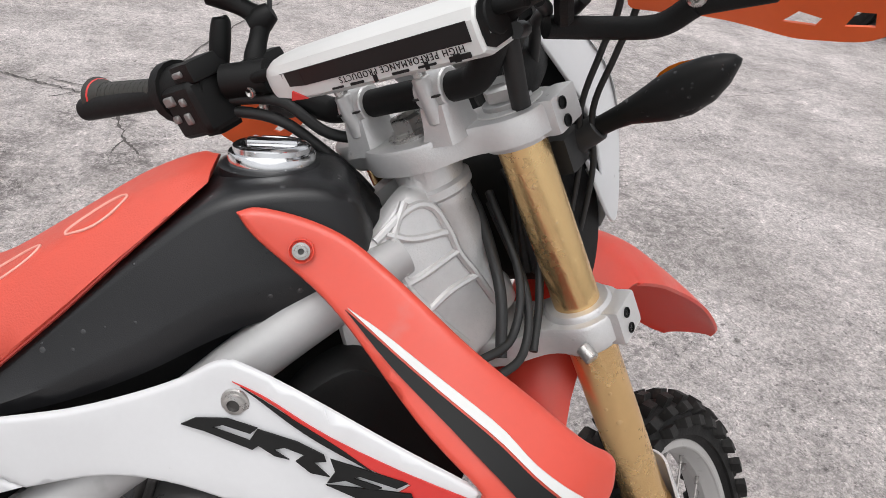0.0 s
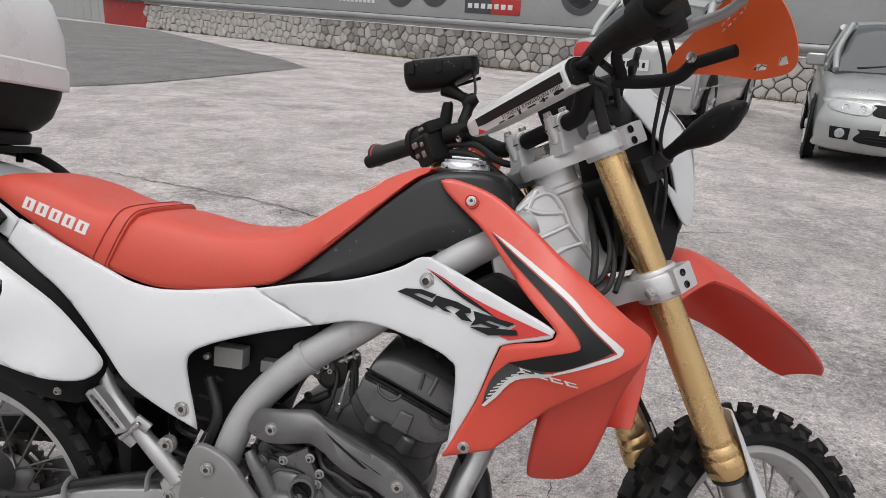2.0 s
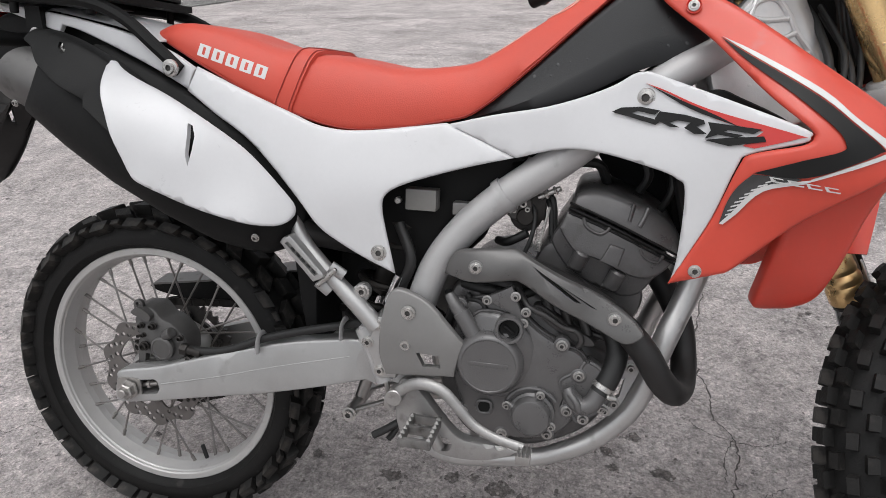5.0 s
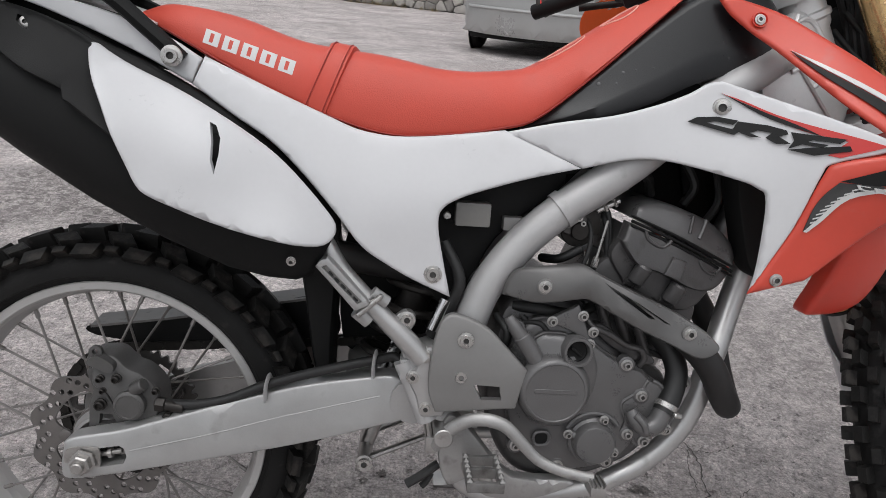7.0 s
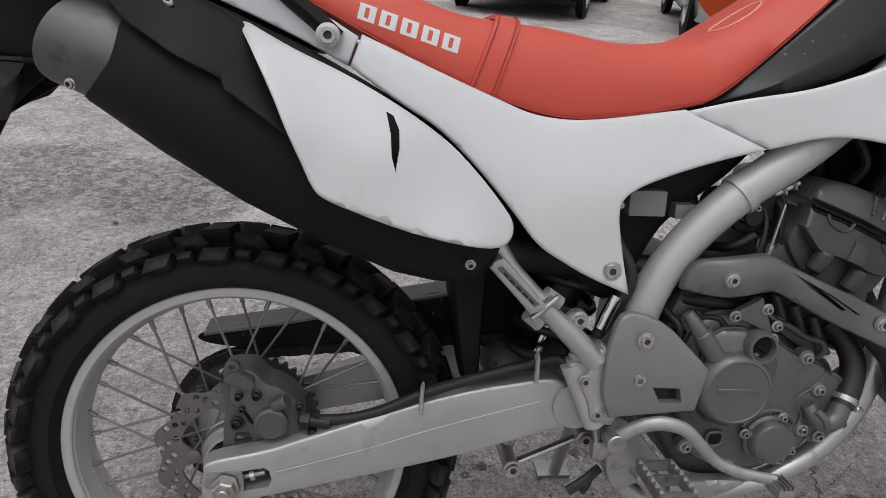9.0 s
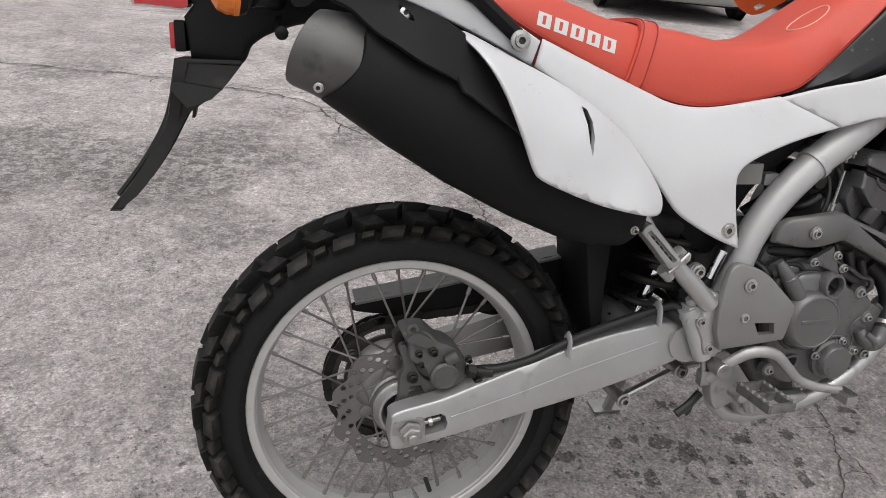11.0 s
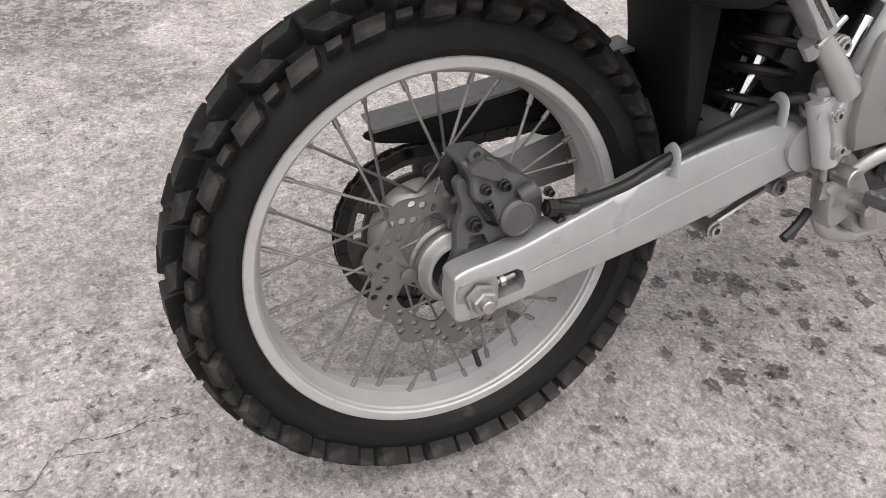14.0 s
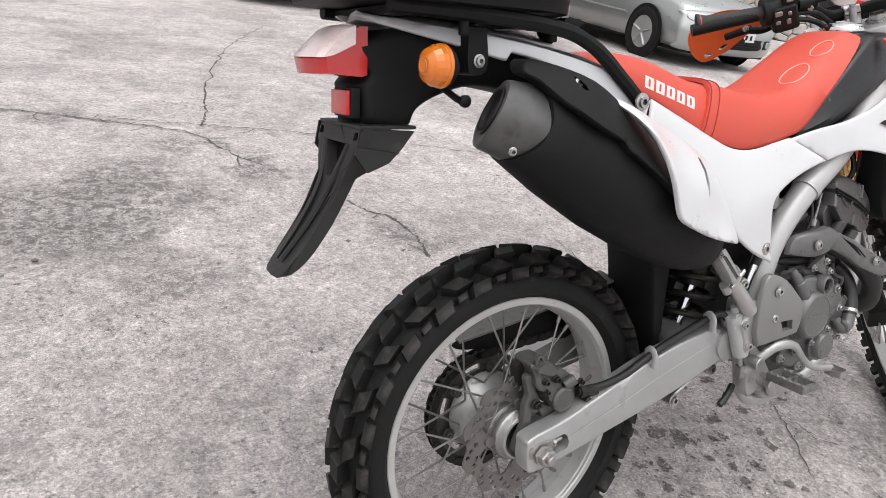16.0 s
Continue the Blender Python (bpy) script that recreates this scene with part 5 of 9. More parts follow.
def build_rear_brake():
    g = Geo().add(*panel([(-0.026, 0.30), (-0.012, 0.345), (-0.010, 0.38), (-0.004, 0.402), (-0.012, 0.431), (0.000, 0.436), (0.014, 0.402), (0.035, 0.374), (0.085, 0.368), (0.117, 0.366), (0.120, 0.356), (0.06, 0.346), (0.028, 0.334), (0.02, 0.295)], -0.086, 0.013, roll=0.003, step=0.02,
                  holes=[[(0.004, 0.350), (0.030, 0.352), (0.024, 0.366), (0.006, 0.366)]]))
    cal = part("rear_caliper", g, M_CALIPER, bike, "grey cast rear brake caliper on its bracket")
    body = [(-0.008, 0.455), (-0.002, 0.461), (0.020, 0.462), (0.033, 0.458), (0.050, 0.442), (0.067, 0.435), (0.086, 0.419), (0.096, 0.398), (0.094, 0.372), (0.080, 0.362), (0.055, 0.362), (0.034, 0.386), (0.023, 0.405), (0.003, 0.417), (0.0, 0.44)]
    part("caliper_body", Geo().add(*panel(body, field([(0, 0.44, -0.098), (0.05, 0.44, -0.092), (0.09, 0.40, -0.094), (0.06, 0.37, -0.098), (0.03, 0.41, -0.104)]), 0.05, roll=0.007, step=0.012)), M_CALIPER, cal, "dull grey caliper body", 30)
    part("cooling_fin", Geo().add(*panel([(-0.004, 0.452), (0.006, 0.462), (0.016, 0.462), (0.034, 0.450), (0.030, 0.438), (0.012, 0.444)], -0.108, 0.02, roll=0.003, step=0)), M_CALIPER, cal)
    part("pin_eye", Geo().add(*panel(circle(0.006, 0.466, 0.0095, 16), -0.098, 0.008, roll=0.001, step=0, per=1, holes=[circle(0.006, 0.467, 0.0045, 10)])), M_CALIPER, cal)
    part("piston_housing", Geo().add(*lathe([(0.0225, 0), (0.0225, 0.009), (0.0200, 0.012), (0.0178, 0.0125), (0.0170, 0.0115), (0.002, 0.0115)], (0.056, -0.098, 0.389), (0, -1, 0), 32)), M_CALIPER, cal, "round piston housing")
    part("bleed_boss", Geo().add(*rod((0.060, -0.10, 0.412), (0.078, -0.106, 0.424), 0.010, 12)), M_CALIPER, cal)
    for x, z, r in ((0.009, 0.383, 0.0070), (0.015, 0.429, 0.0045), (0.019, 0.411, 0.0036), (0.038, 0.430, 0.0055), (0.094, 0.414, 0.0045)):
        part("caliper_bolt", Geo().add(*lathe([(r * 1.35, 0), (r * 1.35, 0.002), (r, 0.003), (r, 0.009), (r * 0.7, 0.010), (r * 0.5, 0.006)], (x, -0.102 if r < 0.006 else -0.090, z), (0, -1, 0), 12)), M_CHAIN, cal)
    part("caliper_pad", Geo().add(*panel([(-0.016, 0.44), (-0.008, 0.452), (0.002, 0.448), (0.000, 0.415), (-0.010, 0.412)], -0.066, 0.02, roll=0.002, step=0)), M_CHAIN, cal)
    part("banjo_fitting", Geo().add(*rod((0.092, -0.1, 0.393), (0.135, -0.104, 0.388), 0.0085, 12)).add(*lathe([(0.011, -0.006), (0.011, 0.006), (0.007, 0.009)], (0.100, -0.102, 0.392), (1, 0, -0.1), 6)), M_CHAIN, cal)
    part("banjo_bolt", Geo().add(*rod((0.111, -0.09, 0.375), (0.111, -0.112, 0.375), 0.007, 6)), M_CHAIN, cal)


def link_geo(wide):
    """One chain link along x: two waisted side plates and its rollers."""
    g = Geo()
    o = []
    for cx, a0 in ((0.0079, -110), (-0.0079, 70)):
        o += [(cx + 0.0078 * math.cos(radians(a0 + q)), 0.0078 * math.sin(radians(a0 + q))) for q in (0, 40, 80, 110, 140, 180, 220)]
    for y in (-wide, wide):
        g.add(*panel(o, y - 0.001, 0.002, roll=0, step=0, per=1))
    for cx in (-0.0079, 0.0079):
        g.add(*rod((cx, -wide, 0), (cx, wide, 0), 0.0048, 8))
    return g


def build_chain():
    c0, r0, c1, r1 = np.array([0, 0.314]), 0.110, np.array([0.515, 0.43]), 0.034
    pts = []
    for a in np.linspace(math.pi * 0.55, math.pi * 1.55, 40):
        pts.append(c0 + r0 * np.array([math.cos(a), math.sin(a)]))
    for a in np.linspace(-math.pi * 0.45, math.pi * 0.55, 12):
        pts.append(c1 + r1 * np.array([math.cos(a), math.sin(a)]))
    pts.append(pts[0])
    p = np.array(pts)
    seg = np.concatenate([[0], np.cumsum(np.linalg.norm(np.diff(p, axis=0), axis=1))])
    n = int(seg[-1] / 0.0159)
    chain = part("chain", Geo().add(*tube([(x, 0.055, z) for x, z in pts], 0.003, 6, smooth=False)), M_CHAIN, bike, "dark oily drive chain")
    kinds = [None, None]
    for k in range(n):
        s = seg[-1] * (k + 0.5) / n
        x, z = np.interp(s, seg, p[:, 0]), np.interp(s, seg, p[:, 1])
        x2, z2 = np.interp(s + 0.004, seg, p[:, 0]), np.interp(s + 0.004, seg, p[:, 1])
        m = Matrix.Translation((x, 0.055, z)) @ Matrix.Rotation(-math.atan2(z2 - z, x2 - x), 4, "Y")
        if kinds[k % 2] is None:
            kinds[k % 2] = part("link", link_geo(0.0095 if k % 2 else 0.0068), M_LINK, chain)
            kinds[k % 2].matrix_basis = m
        else:
            again("link", kinds[k % 2], m, chain)


def build_frame():
    g = Geo()
    spar = [(1.0, -0.050, 0.968), (0.95, -0.072, 0.940), (0.87, -0.090, 0.884), (0.757, -0.100, 0.785), (0.66, -0.104, 0.712), (0.603, -0.106, 0.655), (0.565, -0.108, 0.598), (0.543, -0.110, 0.535), (0.520, -0.112, 0.45), (0.51, -0.112, 0.40)]
    rad = [0.022, 0.025, 0.026, 0.027, 0.0255, 0.025, 0.0245, 0.0245, 0.024, 0.024]
    frame_ob = part("frame", Geo().add(*tube(spar, rad, 18)), M_FRAME, bike, "silver painted steel frame")
    part("frame_spar", Geo().add(*tube(spar, rad, 18)).mirrored(), M_FRAME, frame_ob)
    # weld collar
    part("weld_collar", Geo().add(*tube([(0.672, -0.1035, 0.722), (0.662, -0.104, 0.714)], 0.0285, 18, smooth=False)), M_FRAME, frame_ob)
    # steering head and gusset casting
    m = Matrix.Translation(HEAD) @ Matrix.Rotation(radians(-RAKE), 4, "Y")
    g = Geo().add(*lathe([(0.028, -0.215), (0.035, -0.21), (0.035, -0.19), (0.030, -0.18), (0.030, -0.085), (0.034, -0.078), (0.034, -0.070), (0.038, -0.066), (0.038, -0.058), (0.034, -0.055), (0.034, -0.032), (0.030, -0.028)], (0, 0, 0), (0, 0, 1), 32))
    part("steering_head", g.moved(m), M_CAST, frame_ob, "cast silver steering head")
    d = field([(0.95, 0.93, -0.078), (1.0, 1.02, -0.046), (1.03, 1.01, -0.040), (1.10, 0.92, -0.036), (1.11, 0.87, -0.036), (1.0, 0.90, -0.074), (1.03, 0.95, -0.058), (0.96, 0.87, -0.084)])
    out = [(0.940, 0.945), (0.972, 0.990), (0.998, 1.022), (1.018, 1.026), (1.034, 1.012), (1.054, 0.985), (1.070, 0.958), (1.092, 0.932), (1.112, 0.905), (1.105, 0.865), (1.05, 0.83), (1.0, 0.83), (0.955, 0.87)]
    part("gusset", Geo().add(*panel(out, d, 0.03, roll=0.010, step=0.02)), M_CAST, frame_ob, "cast silver gusset with raised ribs")
    part("gusset_plate", Geo().add(*panel(out, d, 0.03, roll=0.008, step=0.03)).mirrored(), M_CAST, frame_ob)
    for line in ([(0.974, 0.984), (1.006, 1.012), (1.028, 1.012), (1.046, 0.990), (1.058, 0.968), (1.078, 0.945), (1.104, 0.912)], [(0.984, 0.990), (1.01, 0.984), (1.044, 0.988)], [(0.990, 0.935), (1.023, 0.951), (1.057, 0.970)], [(1.03, 0.915), (1.052, 0.932), (1.080, 0.944)], [(1.0, 1.018), (0.992, 0.985), (1.005, 0.945), (1.040, 0.905), (1.075, 0.872)]):
        w = d(np.array(line))
        part("gusset_rib", Geo().add(*tube([(x, y - 0.0005, z) for (x, z), y in zip(line, w)], 0.0042, 8)), M_CAST, frame_ob)
    # cradle
    cr = [(1.045, -0.03, 0.86), (1.0, -0.045, 0.73), (0.958, -0.062, 0.588), (0.926, -0.092, 0.505), (0.893, -0.102, 0.402), (0.838, -0.105, 0.335), (0.773, -0.108, 0.297), (0.733, -0.108, 0.284), (0.66, -0.112, 0.273), (0.595, -0.112, 0.270), (0.545, -0.112, 0.300), (0.52, -0.113, 0.38)]
    cw = [0.019, 0.019, 0.019, 0.0185, 0.0175, 0.0165, 0.0150, 0.0145, 0.0145, 0.0145, 0.014, 0.014]
    part("cradle_tube", Geo().add(*tube(cr, cw, 18)), M_CRADLE, frame_ob)
    part("cradle_tube", Geo().add(*tube(cr, cw, 18)).mirrored(), M_CRADLE, frame_ob)
    # side plate by the swingarm pivot
    hole = [(0.551, 0.471), (0.588, 0.470), (0.592, 0.450), (0.563, 0.449)]
    d2 = field([(0.5, 0.55, -0.158), (0.57, 0.55, -0.160), (0.62, 0.49, -0.170), (0.61, 0.44, -0.170), (0.5, 0.42, -0.162), (0.55, 0.5, -0.168)])
    g = Geo().add(*panel([(0.510, 0.566), (0.53, 0.566), (0.566, 0.551), (0.60, 0.52), (0.625, 0.495, 1), (0.613, 0.438, 1), (0.56, 0.432), (0.500, 0.424, 1), (0.488, 0.46), (0.490, 0.51), (0.498, 0.55)], d2, 0.012, roll=0.004, step=0.02, holes=[hole]))
    plate = part("pivot_cover", g, M_SHIELD, frame_ob, "light grey pivot cover with a cut-out")
    for x, z in ((0.536, 0.534), (0.533, 0.480)):
        g = Geo()
        bolt(g, (x, -0.164, z), (0, -1, 0), 0.008, 0.005)
        part("cover_bolt", g, M_BOLT, frame_ob)
    # pivot casting and subframe
    g = Geo().add(*panel([(0.470, 0.507), (0.479, 0.515), (0.496, 0.515), (0.510, 0.48), (0.516, 0.42), (0.503, 0.412), (0.482, 0.411), (0.472, 0.440), (0.461, 0.462), (0.458, 0.474), (0.470, 0.484)], -0.150, 0.05, roll=0.006, step=0.015))
    part("pivot_casting", g, M_CRADLE, frame_ob)
    for x, z in ((0.482, 0.503), (0.466, 0.471), (0.487, 0.424)):
        g = Geo()
        bolt(g, (x, -0.150, z), (0, -1, 0), 0.007, 0.005)
        part("pivot_bolt", g, M_BOLT, frame_ob)
    sub = [(0.326, -0.128, 0.672), (0.340, -0.138, 0.648), (0.357, -0.140, 0.621), (0.379, -0.142, 0.597), (0.412, -0.143, 0.563), (0.446, -0.144, 0.531), (0.480, -0.144, 0.497)]
    sr = [0.0125, 0.0125, 0.0125, 0.0130, 0.0135, 0.0150, 0.0150]
    part("subframe_tube", Geo().add(*tube(sub, sr, 16)), M_CRADLE, frame_ob)
    part("subframe_tube", Geo().add(*tube(sub, sr, 16)).mirrored(), M_CRADLE, frame_ob)
    # folded passenger peg: an open cast frame with a ribbed rubber insert, hinge lugs and pin
    peg_o = [(0.326, 0.629, 1), (0.331, 0.637), (0.339, 0.640), (0.347, 0.637), (0.397, 0.585, 1), (0.398, 0.578), (0.381, 0.570, 1)]
    peg = part("folded_passenger_peg", Geo().add(*panel(peg_o, -0.172, 0.024, roll=0.003, step=0.01, holes=[[(0.3345, 0.6290), (0.3405, 0.6320), (0.3905, 0.5840), (0.3840, 0.5800)]])), M_ALU, frame_ob, "folded aluminium passenger peg with a rubber insert", 30)
    part("peg_rubber", Geo().add(*panel([(0.335, 0.629), (0.341, 0.632), (0.391, 0.584), (0.384, 0.580)], -0.168, 0.014, roll=0.001, step=0, per=1)), M_SHIELD, frame_ob)
    for k in range(5):
        x, z = 0.347 + 0.0085 * k, 0.6195 - 0.0083 * k
        part("rubber_rib", Geo().add(*box(x, -0.1685, z, 0.0026, 0.003, 0.0085, 0.0008, 1, Matrix.Rotation(radians(-44), 4, "Y"))), M_HOSE, frame_ob)
    for p, q in (((0.402, 0.591), (0.424, 0.577)), ((0.382, 0.565), (0.400, 0.548))):
        part("peg_lug", Geo().add(*tube([(p[0], -0.150, p[1]), (q[0], -0.146, q[1])], [0.009, 0.008], 10, smooth=False, flat=1.2)), M_ALU, frame_ob)
    part("hinge_pin", Geo().add(*rod((0.384, -0.163, 0.561), (0.417, -0.163, 0.592), 0.0042, 10)), M_BOLT, frame_ob)
    part("bolt_tab", Geo().add(*panel([(0.432, 0.546), (0.440, 0.560), (0.452, 0.566), (0.463, 0.561), (0.465, 0.547), (0.455, 0.533), (0.442, 0.530)], -0.140, 0.010, roll=0.003, step=0.01)), M_CRADLE, frame_ob)
    g = Geo()
    bolt(g, (0.453, -0.1405, 0.553), (0, -1, 0), 0.0085, 0.007)
    part("subframe_bolt", g, M_BOLT, frame_ob)
    g = Geo().add(*tube([(0.508, -0.12, 0.580), (0.490, -0.12, 0.534)], 0.0085, 14, smooth=False))
    part("chrome_link", g, M_CHROME, frame_ob)
    return frame_ob


def build_engine():
    case = [(0.585, 0.525), (0.60, 0.575), (0.66, 0.60), (0.72, 0.575), (0.785, 0.555), (0.815, 0.50), (0.855, 0.468), (0.862, 0.42), (0.835, 0.365), (0.79, 0.330), (0.72, 0.302), (0.64, 0.308), (0.595, 0.36), (0.575, 0.44)]
    d = field([(0.6, 0.55, -0.11), (0.7, 0.45, -0.130), (0.8, 0.45, -0.122), (0.86, 0.43, -0.095), (0.72, 0.31, -0.112), (0.6, 0.36, -0.112), (0.78, 0.38, -0.126), (0.68, 0.59, -0.10)])
    eng = part("engine", Geo().add(*panel(case, d, 0.25, roll=0.014, step=0.02)), M_ENG, bike, "bronze-grey single-cylinder engine")
    # right-hand case: an outline with a bolted edge that winds round the pump
    fl = [(0.604, 0.50), (0.622, 0.548), (0.66, 0.562), (0.70, 0.550), (0.735, 0.522), (0.775, 0.500), (0.797, 0.493), (0.811, 0.478), (0.803, 0.461), (0.790, 0.455), (0.776, 0.442), (0.784, 0.416), (0.781, 0.398), (0.799, 0.381), (0.778, 0.352), (0.742, 0.336), (0.70, 0.332), (0.645, 0.346), (0.618, 0.39), (0.604, 0.44)]
    d3 = field([(0.6, 0.53, -0.132), (0.7, 0.45, -0.150), (0.8, 0.45, -0.142), (0.72, 0.33, -0.138), (0.6, 0.40, -0.134), (0.66, 0.36, -0.138)])
    part("clutch_case", Geo().add(*panel(fl, d3, 0.03, roll=0.007, step=0.014)), M_ENGL, eng, "cast engine side case")
    lp = loop(fl, 4)
    edge = [(q[0], d3(np.array([q]))[0] + 0.012, q[1]) for q in lp] + [(lp[0][0], d3(lp[:1])[0] + 0.012, lp[0][1])]
    part("case_joint", Geo().add(*tube(edge, 0.0034, 8, 2)), M_ENG, eng, "dark joint line round the side case")

    def screw(x, z, y, r=0.0062, material=M_STEEL):
        g = Geo().add(*lathe([(r * 1.5, 0), (r * 1.5, 0.0014), (r * 1.05, 0.002)], (x, y, z), (0, -1, 0), 18))
        headed(g, [(r, 0.0015), (r, 0.006), (r * 0.85, 0.0072), (r * 0.50, 0.0072), (r * 0.45, 0.0045)], (x, y, z), (0, -1, 0), 12)
        part("case_screw", g, material, eng)
    for x, z in ((0.774, 0.503), (0.789, 0.394), (0.803, 0.455), (0.612, 0.545), (0.625, 0.366), (0.690, 0.338), (0.762, 0.349)):
        y = float(d3(np.array([(x, z)]))[0])
        part("screw_boss", Geo().add(*lathe([(0.0125, -0.012), (0.0120, 0.001), (0.010, 0.0022)], (x, y, z), (0, -1, 0), 20)), M_ENGL, eng)
        screw(x, z, y - 0.0015, 0.0058)
    # clutch cover: a cast lobe that carries the round cap and the filler
    co = [(0.621, 0.456), (0.625, 0.490), (0.631, 0.526), (0.643, 0.541), (0.660, 0.545), (0.682, 0.543), (0.711, 0.530), (0.729, 0.510), (0.737, 0.482), (0.734, 0.454), (0.718, 0.424), (0.688, 0.407), (0.650, 0.409), (0.630, 0.428)]
    dcv = field([(0.622, 0.456, -0.146), (0.64, 0.535, -0.148), (0.71, 0.53, -0.152), (0.737, 0.482, -0.146), (0.718, 0.424, -0.146), (0.66, 0.408, -0.146), (0.667, 0.466, -0.166), (0.693, 0.515, -0.163), (0.66, 0.52, -0.158)])
    part("clutch_lobe", Geo().add(*panel(co, dcv, 0.022, roll=0.008, step=0.009)), M_ENGL, eng, "cast clutch cover lobe", 50)
    lc = loop(co, 4)
    lob = [(q[0], -0.1435, q[1]) for q in lc] + [(lc[0][0], -0.1435, lc[0][1])]
    part("cover_joint", Geo().add(*tube(lob, 0.0030, 8, 2)), M_ENG, eng)
    c = (0.667, -0.158, 0.466)
    g = Geo().add(*lathe([(0.053, -0.004), (0.0525, 0.004), (0.0495, 0.0105), (0.0465, 0.0150), (0.0445, 0.0165), (0.0425, 0.0168), (0.0415, 0.0158), (0.002, 0.0158)], c, (0, -1, 0), 64))
    part("clutch_cover", g, M_ENGL, eng, "round clutch cover")
    part("embossed_mark", Geo().add(*box(0.667, -0.1741, 0.468, 0.060, 0.0012, 0.0062, 0.0005, 1)), M_ENGL, eng)
    part("filler_boss", Geo().add(*lathe([(0.0225, -0.010), (0.0220, 0.010), (0.0205, 0.0130), (0.0170, 0.0130), (0.0158, 0.0100), (0.0155, 0.002)], (0.694, -0.158, 0.525), (0.06, -1, 0.06), 32)), M_ENGL, eng)
    part("oil_filler", Geo().add(*lathe([(0.0158, 0.003), (0.0140, 0.0042), (0.0120, 0.0032), (0.002, 0.0032)], (0.694, -0.158, 0.525), (0.06, -1, 0.06), 24)).add(*box(0.694, -0.1635, 0.525, 0.020, 0.005, 0.0045, 0.001, 1, Matrix.Rotation(radians(35), 4, "Y"))), M_BLACK, eng, "black oil filler plug")
    # oil filter cap with three ears under a raised crescent
    part("oil_filter_cover", Geo().add(*lathe([(0.0365, -0.004), (0.0360, 0.006), (0.0320, 0.009), (0.0300, 0.0190), (0.0275, 0.0225), (0.0255, 0.0230), (0.002, 0.0230)], (0.736, -0.144, 0.384), (0, -1, 0), 44)), M_ENGL, eng, "round oil filter cover")
    for x, z in ((0.697, 0.396), (0.748, 0.420), (0.768, 0.370)):
        part("filter_ear", Geo().add(*tube([(0.736 + (x - 0.736) * 0.6, -0.148, 0.384 + (z - 0.384) * 0.6), (x, -0.148, z)], [0.011, 0.0085], 12, smooth=False, flat=0.8)), M_ENGL, eng)
        screw(x, z, -0.1545, 0.0048)
    part("filter_crescent", Geo().add(*tube([(0.736 + 0.043 * math.cos(radians(a)), -0.147, 0.384 + 0.043 * math.sin(radians(a))) for a in range(35, 160, 12)], 0.0040, 8, 2)), M_ENGL, eng)
    part("window", Geo().add(*panel([(0.650, 0.390), (0.668, 0.391), (0.670, 0.376), (0.653, 0.375)], -0.1455, 0.004, roll=0, step=0)), M_BLACK, eng)
    part("window_frame", Geo().add(*tube([(0.648, -0.145, 0.383), (0.652, -0.145, 0.392), (0.668, -0.145, 0.393), (0.672, -0.145, 0.384), (0.668, -0.145, 0.374), (0.653, -0.145, 0.373), (0.648, -0.145, 0.383)], 0.0025, 8, 3)), M_ENGL, eng)
    # release arm, sprocket plate, pipe
    part("clutch_arm", Geo().add(*tube([(0.596, -0.146, 0.566), (0.606, -0.150, 0.552), (0.620, -0.152, 0.534)], [0.0075, 0.010, 0.0115], 12)), M_ENGL, eng)
    part("arm_boss", Geo().add(*rod((0.616, -0.151, 0.541), (0.641, -0.155, 0.504), 0.0130, 18)), M_ENGL, eng)
    part("cable_bracket", Geo().add(*panel([(0.652, 0.563, 1), (0.659, 0.571, 1), (0.693, 0.590, 1), (0.718, 0.532, 1), (0.709, 0.531), (0.694, 0.547), (0.671, 0.557)], -0.154, 0.010, roll=0.003, step=0.012)), M_ENGL, eng, "cast sprocket cover plate")
    for x, z in ((0.657, 0.565), (0.714, 0.534), (0.717, 0.552), (0.700, 0.575)):
        screw(x, z, -0.154, 0.0052)
    part("coolant_pipe", Geo().add(*tube([(0.700, -0.120, 0.580), (0.719, -0.140, 0.557), (0.746, -0.141, 0.546), (0.771, -0.141, 0.531), (0.794, -0.140, 0.525), (0.802, -0.138, 0.511), (0.798, -0.132, 0.498)], 0.0046, 10)), M_ENG, eng)
    for k in range(3):
        part("stud_boss", Geo().add(*rod((0.735 + 0.030 * k, -0.112, 0.585 - 0.016 * k), (0.752 + 0.030 * k, -0.114, 0.538 - 0.014 * k), 0.0075, 14)), M_ENG, eng)
    part("engine_flange", Geo().add(*panel([(0.725, 0.548), (0.738, 0.556), (0.780, 0.530), (0.815, 0.512), (0.822, 0.500), (0.800, 0.500), (0.760, 0.520)], -0.128, 0.03, roll=0.003, step=0.012)), M_ENG, eng)
    # water pump, its elbow, clamp and hose
    pump = [(0.812, 0.478), (0.804, 0.463), (0.793, 0.456), (0.778, 0.445), (0.776, 0.434), (0.786, 0.416), (0.784, 0.399), (0.798, 0.388), (0.808, 0.378), (0.829, 0.394), (0.850, 0.410), (0.852, 0.440), (0.832, 0.470)]
    part("water_pump", Geo().add(*panel(pump, -0.142, 0.03, roll=0.006, step=0.012)), M_ENGL, eng, "cast water pump housing")
    lq = loop(pump, 3)
    part("pump_rim", Geo().add(*tube([(q[0], -0.1395, q[1]) for q in lq], 0.0036, 8, 2)), M_ENGL, eng)
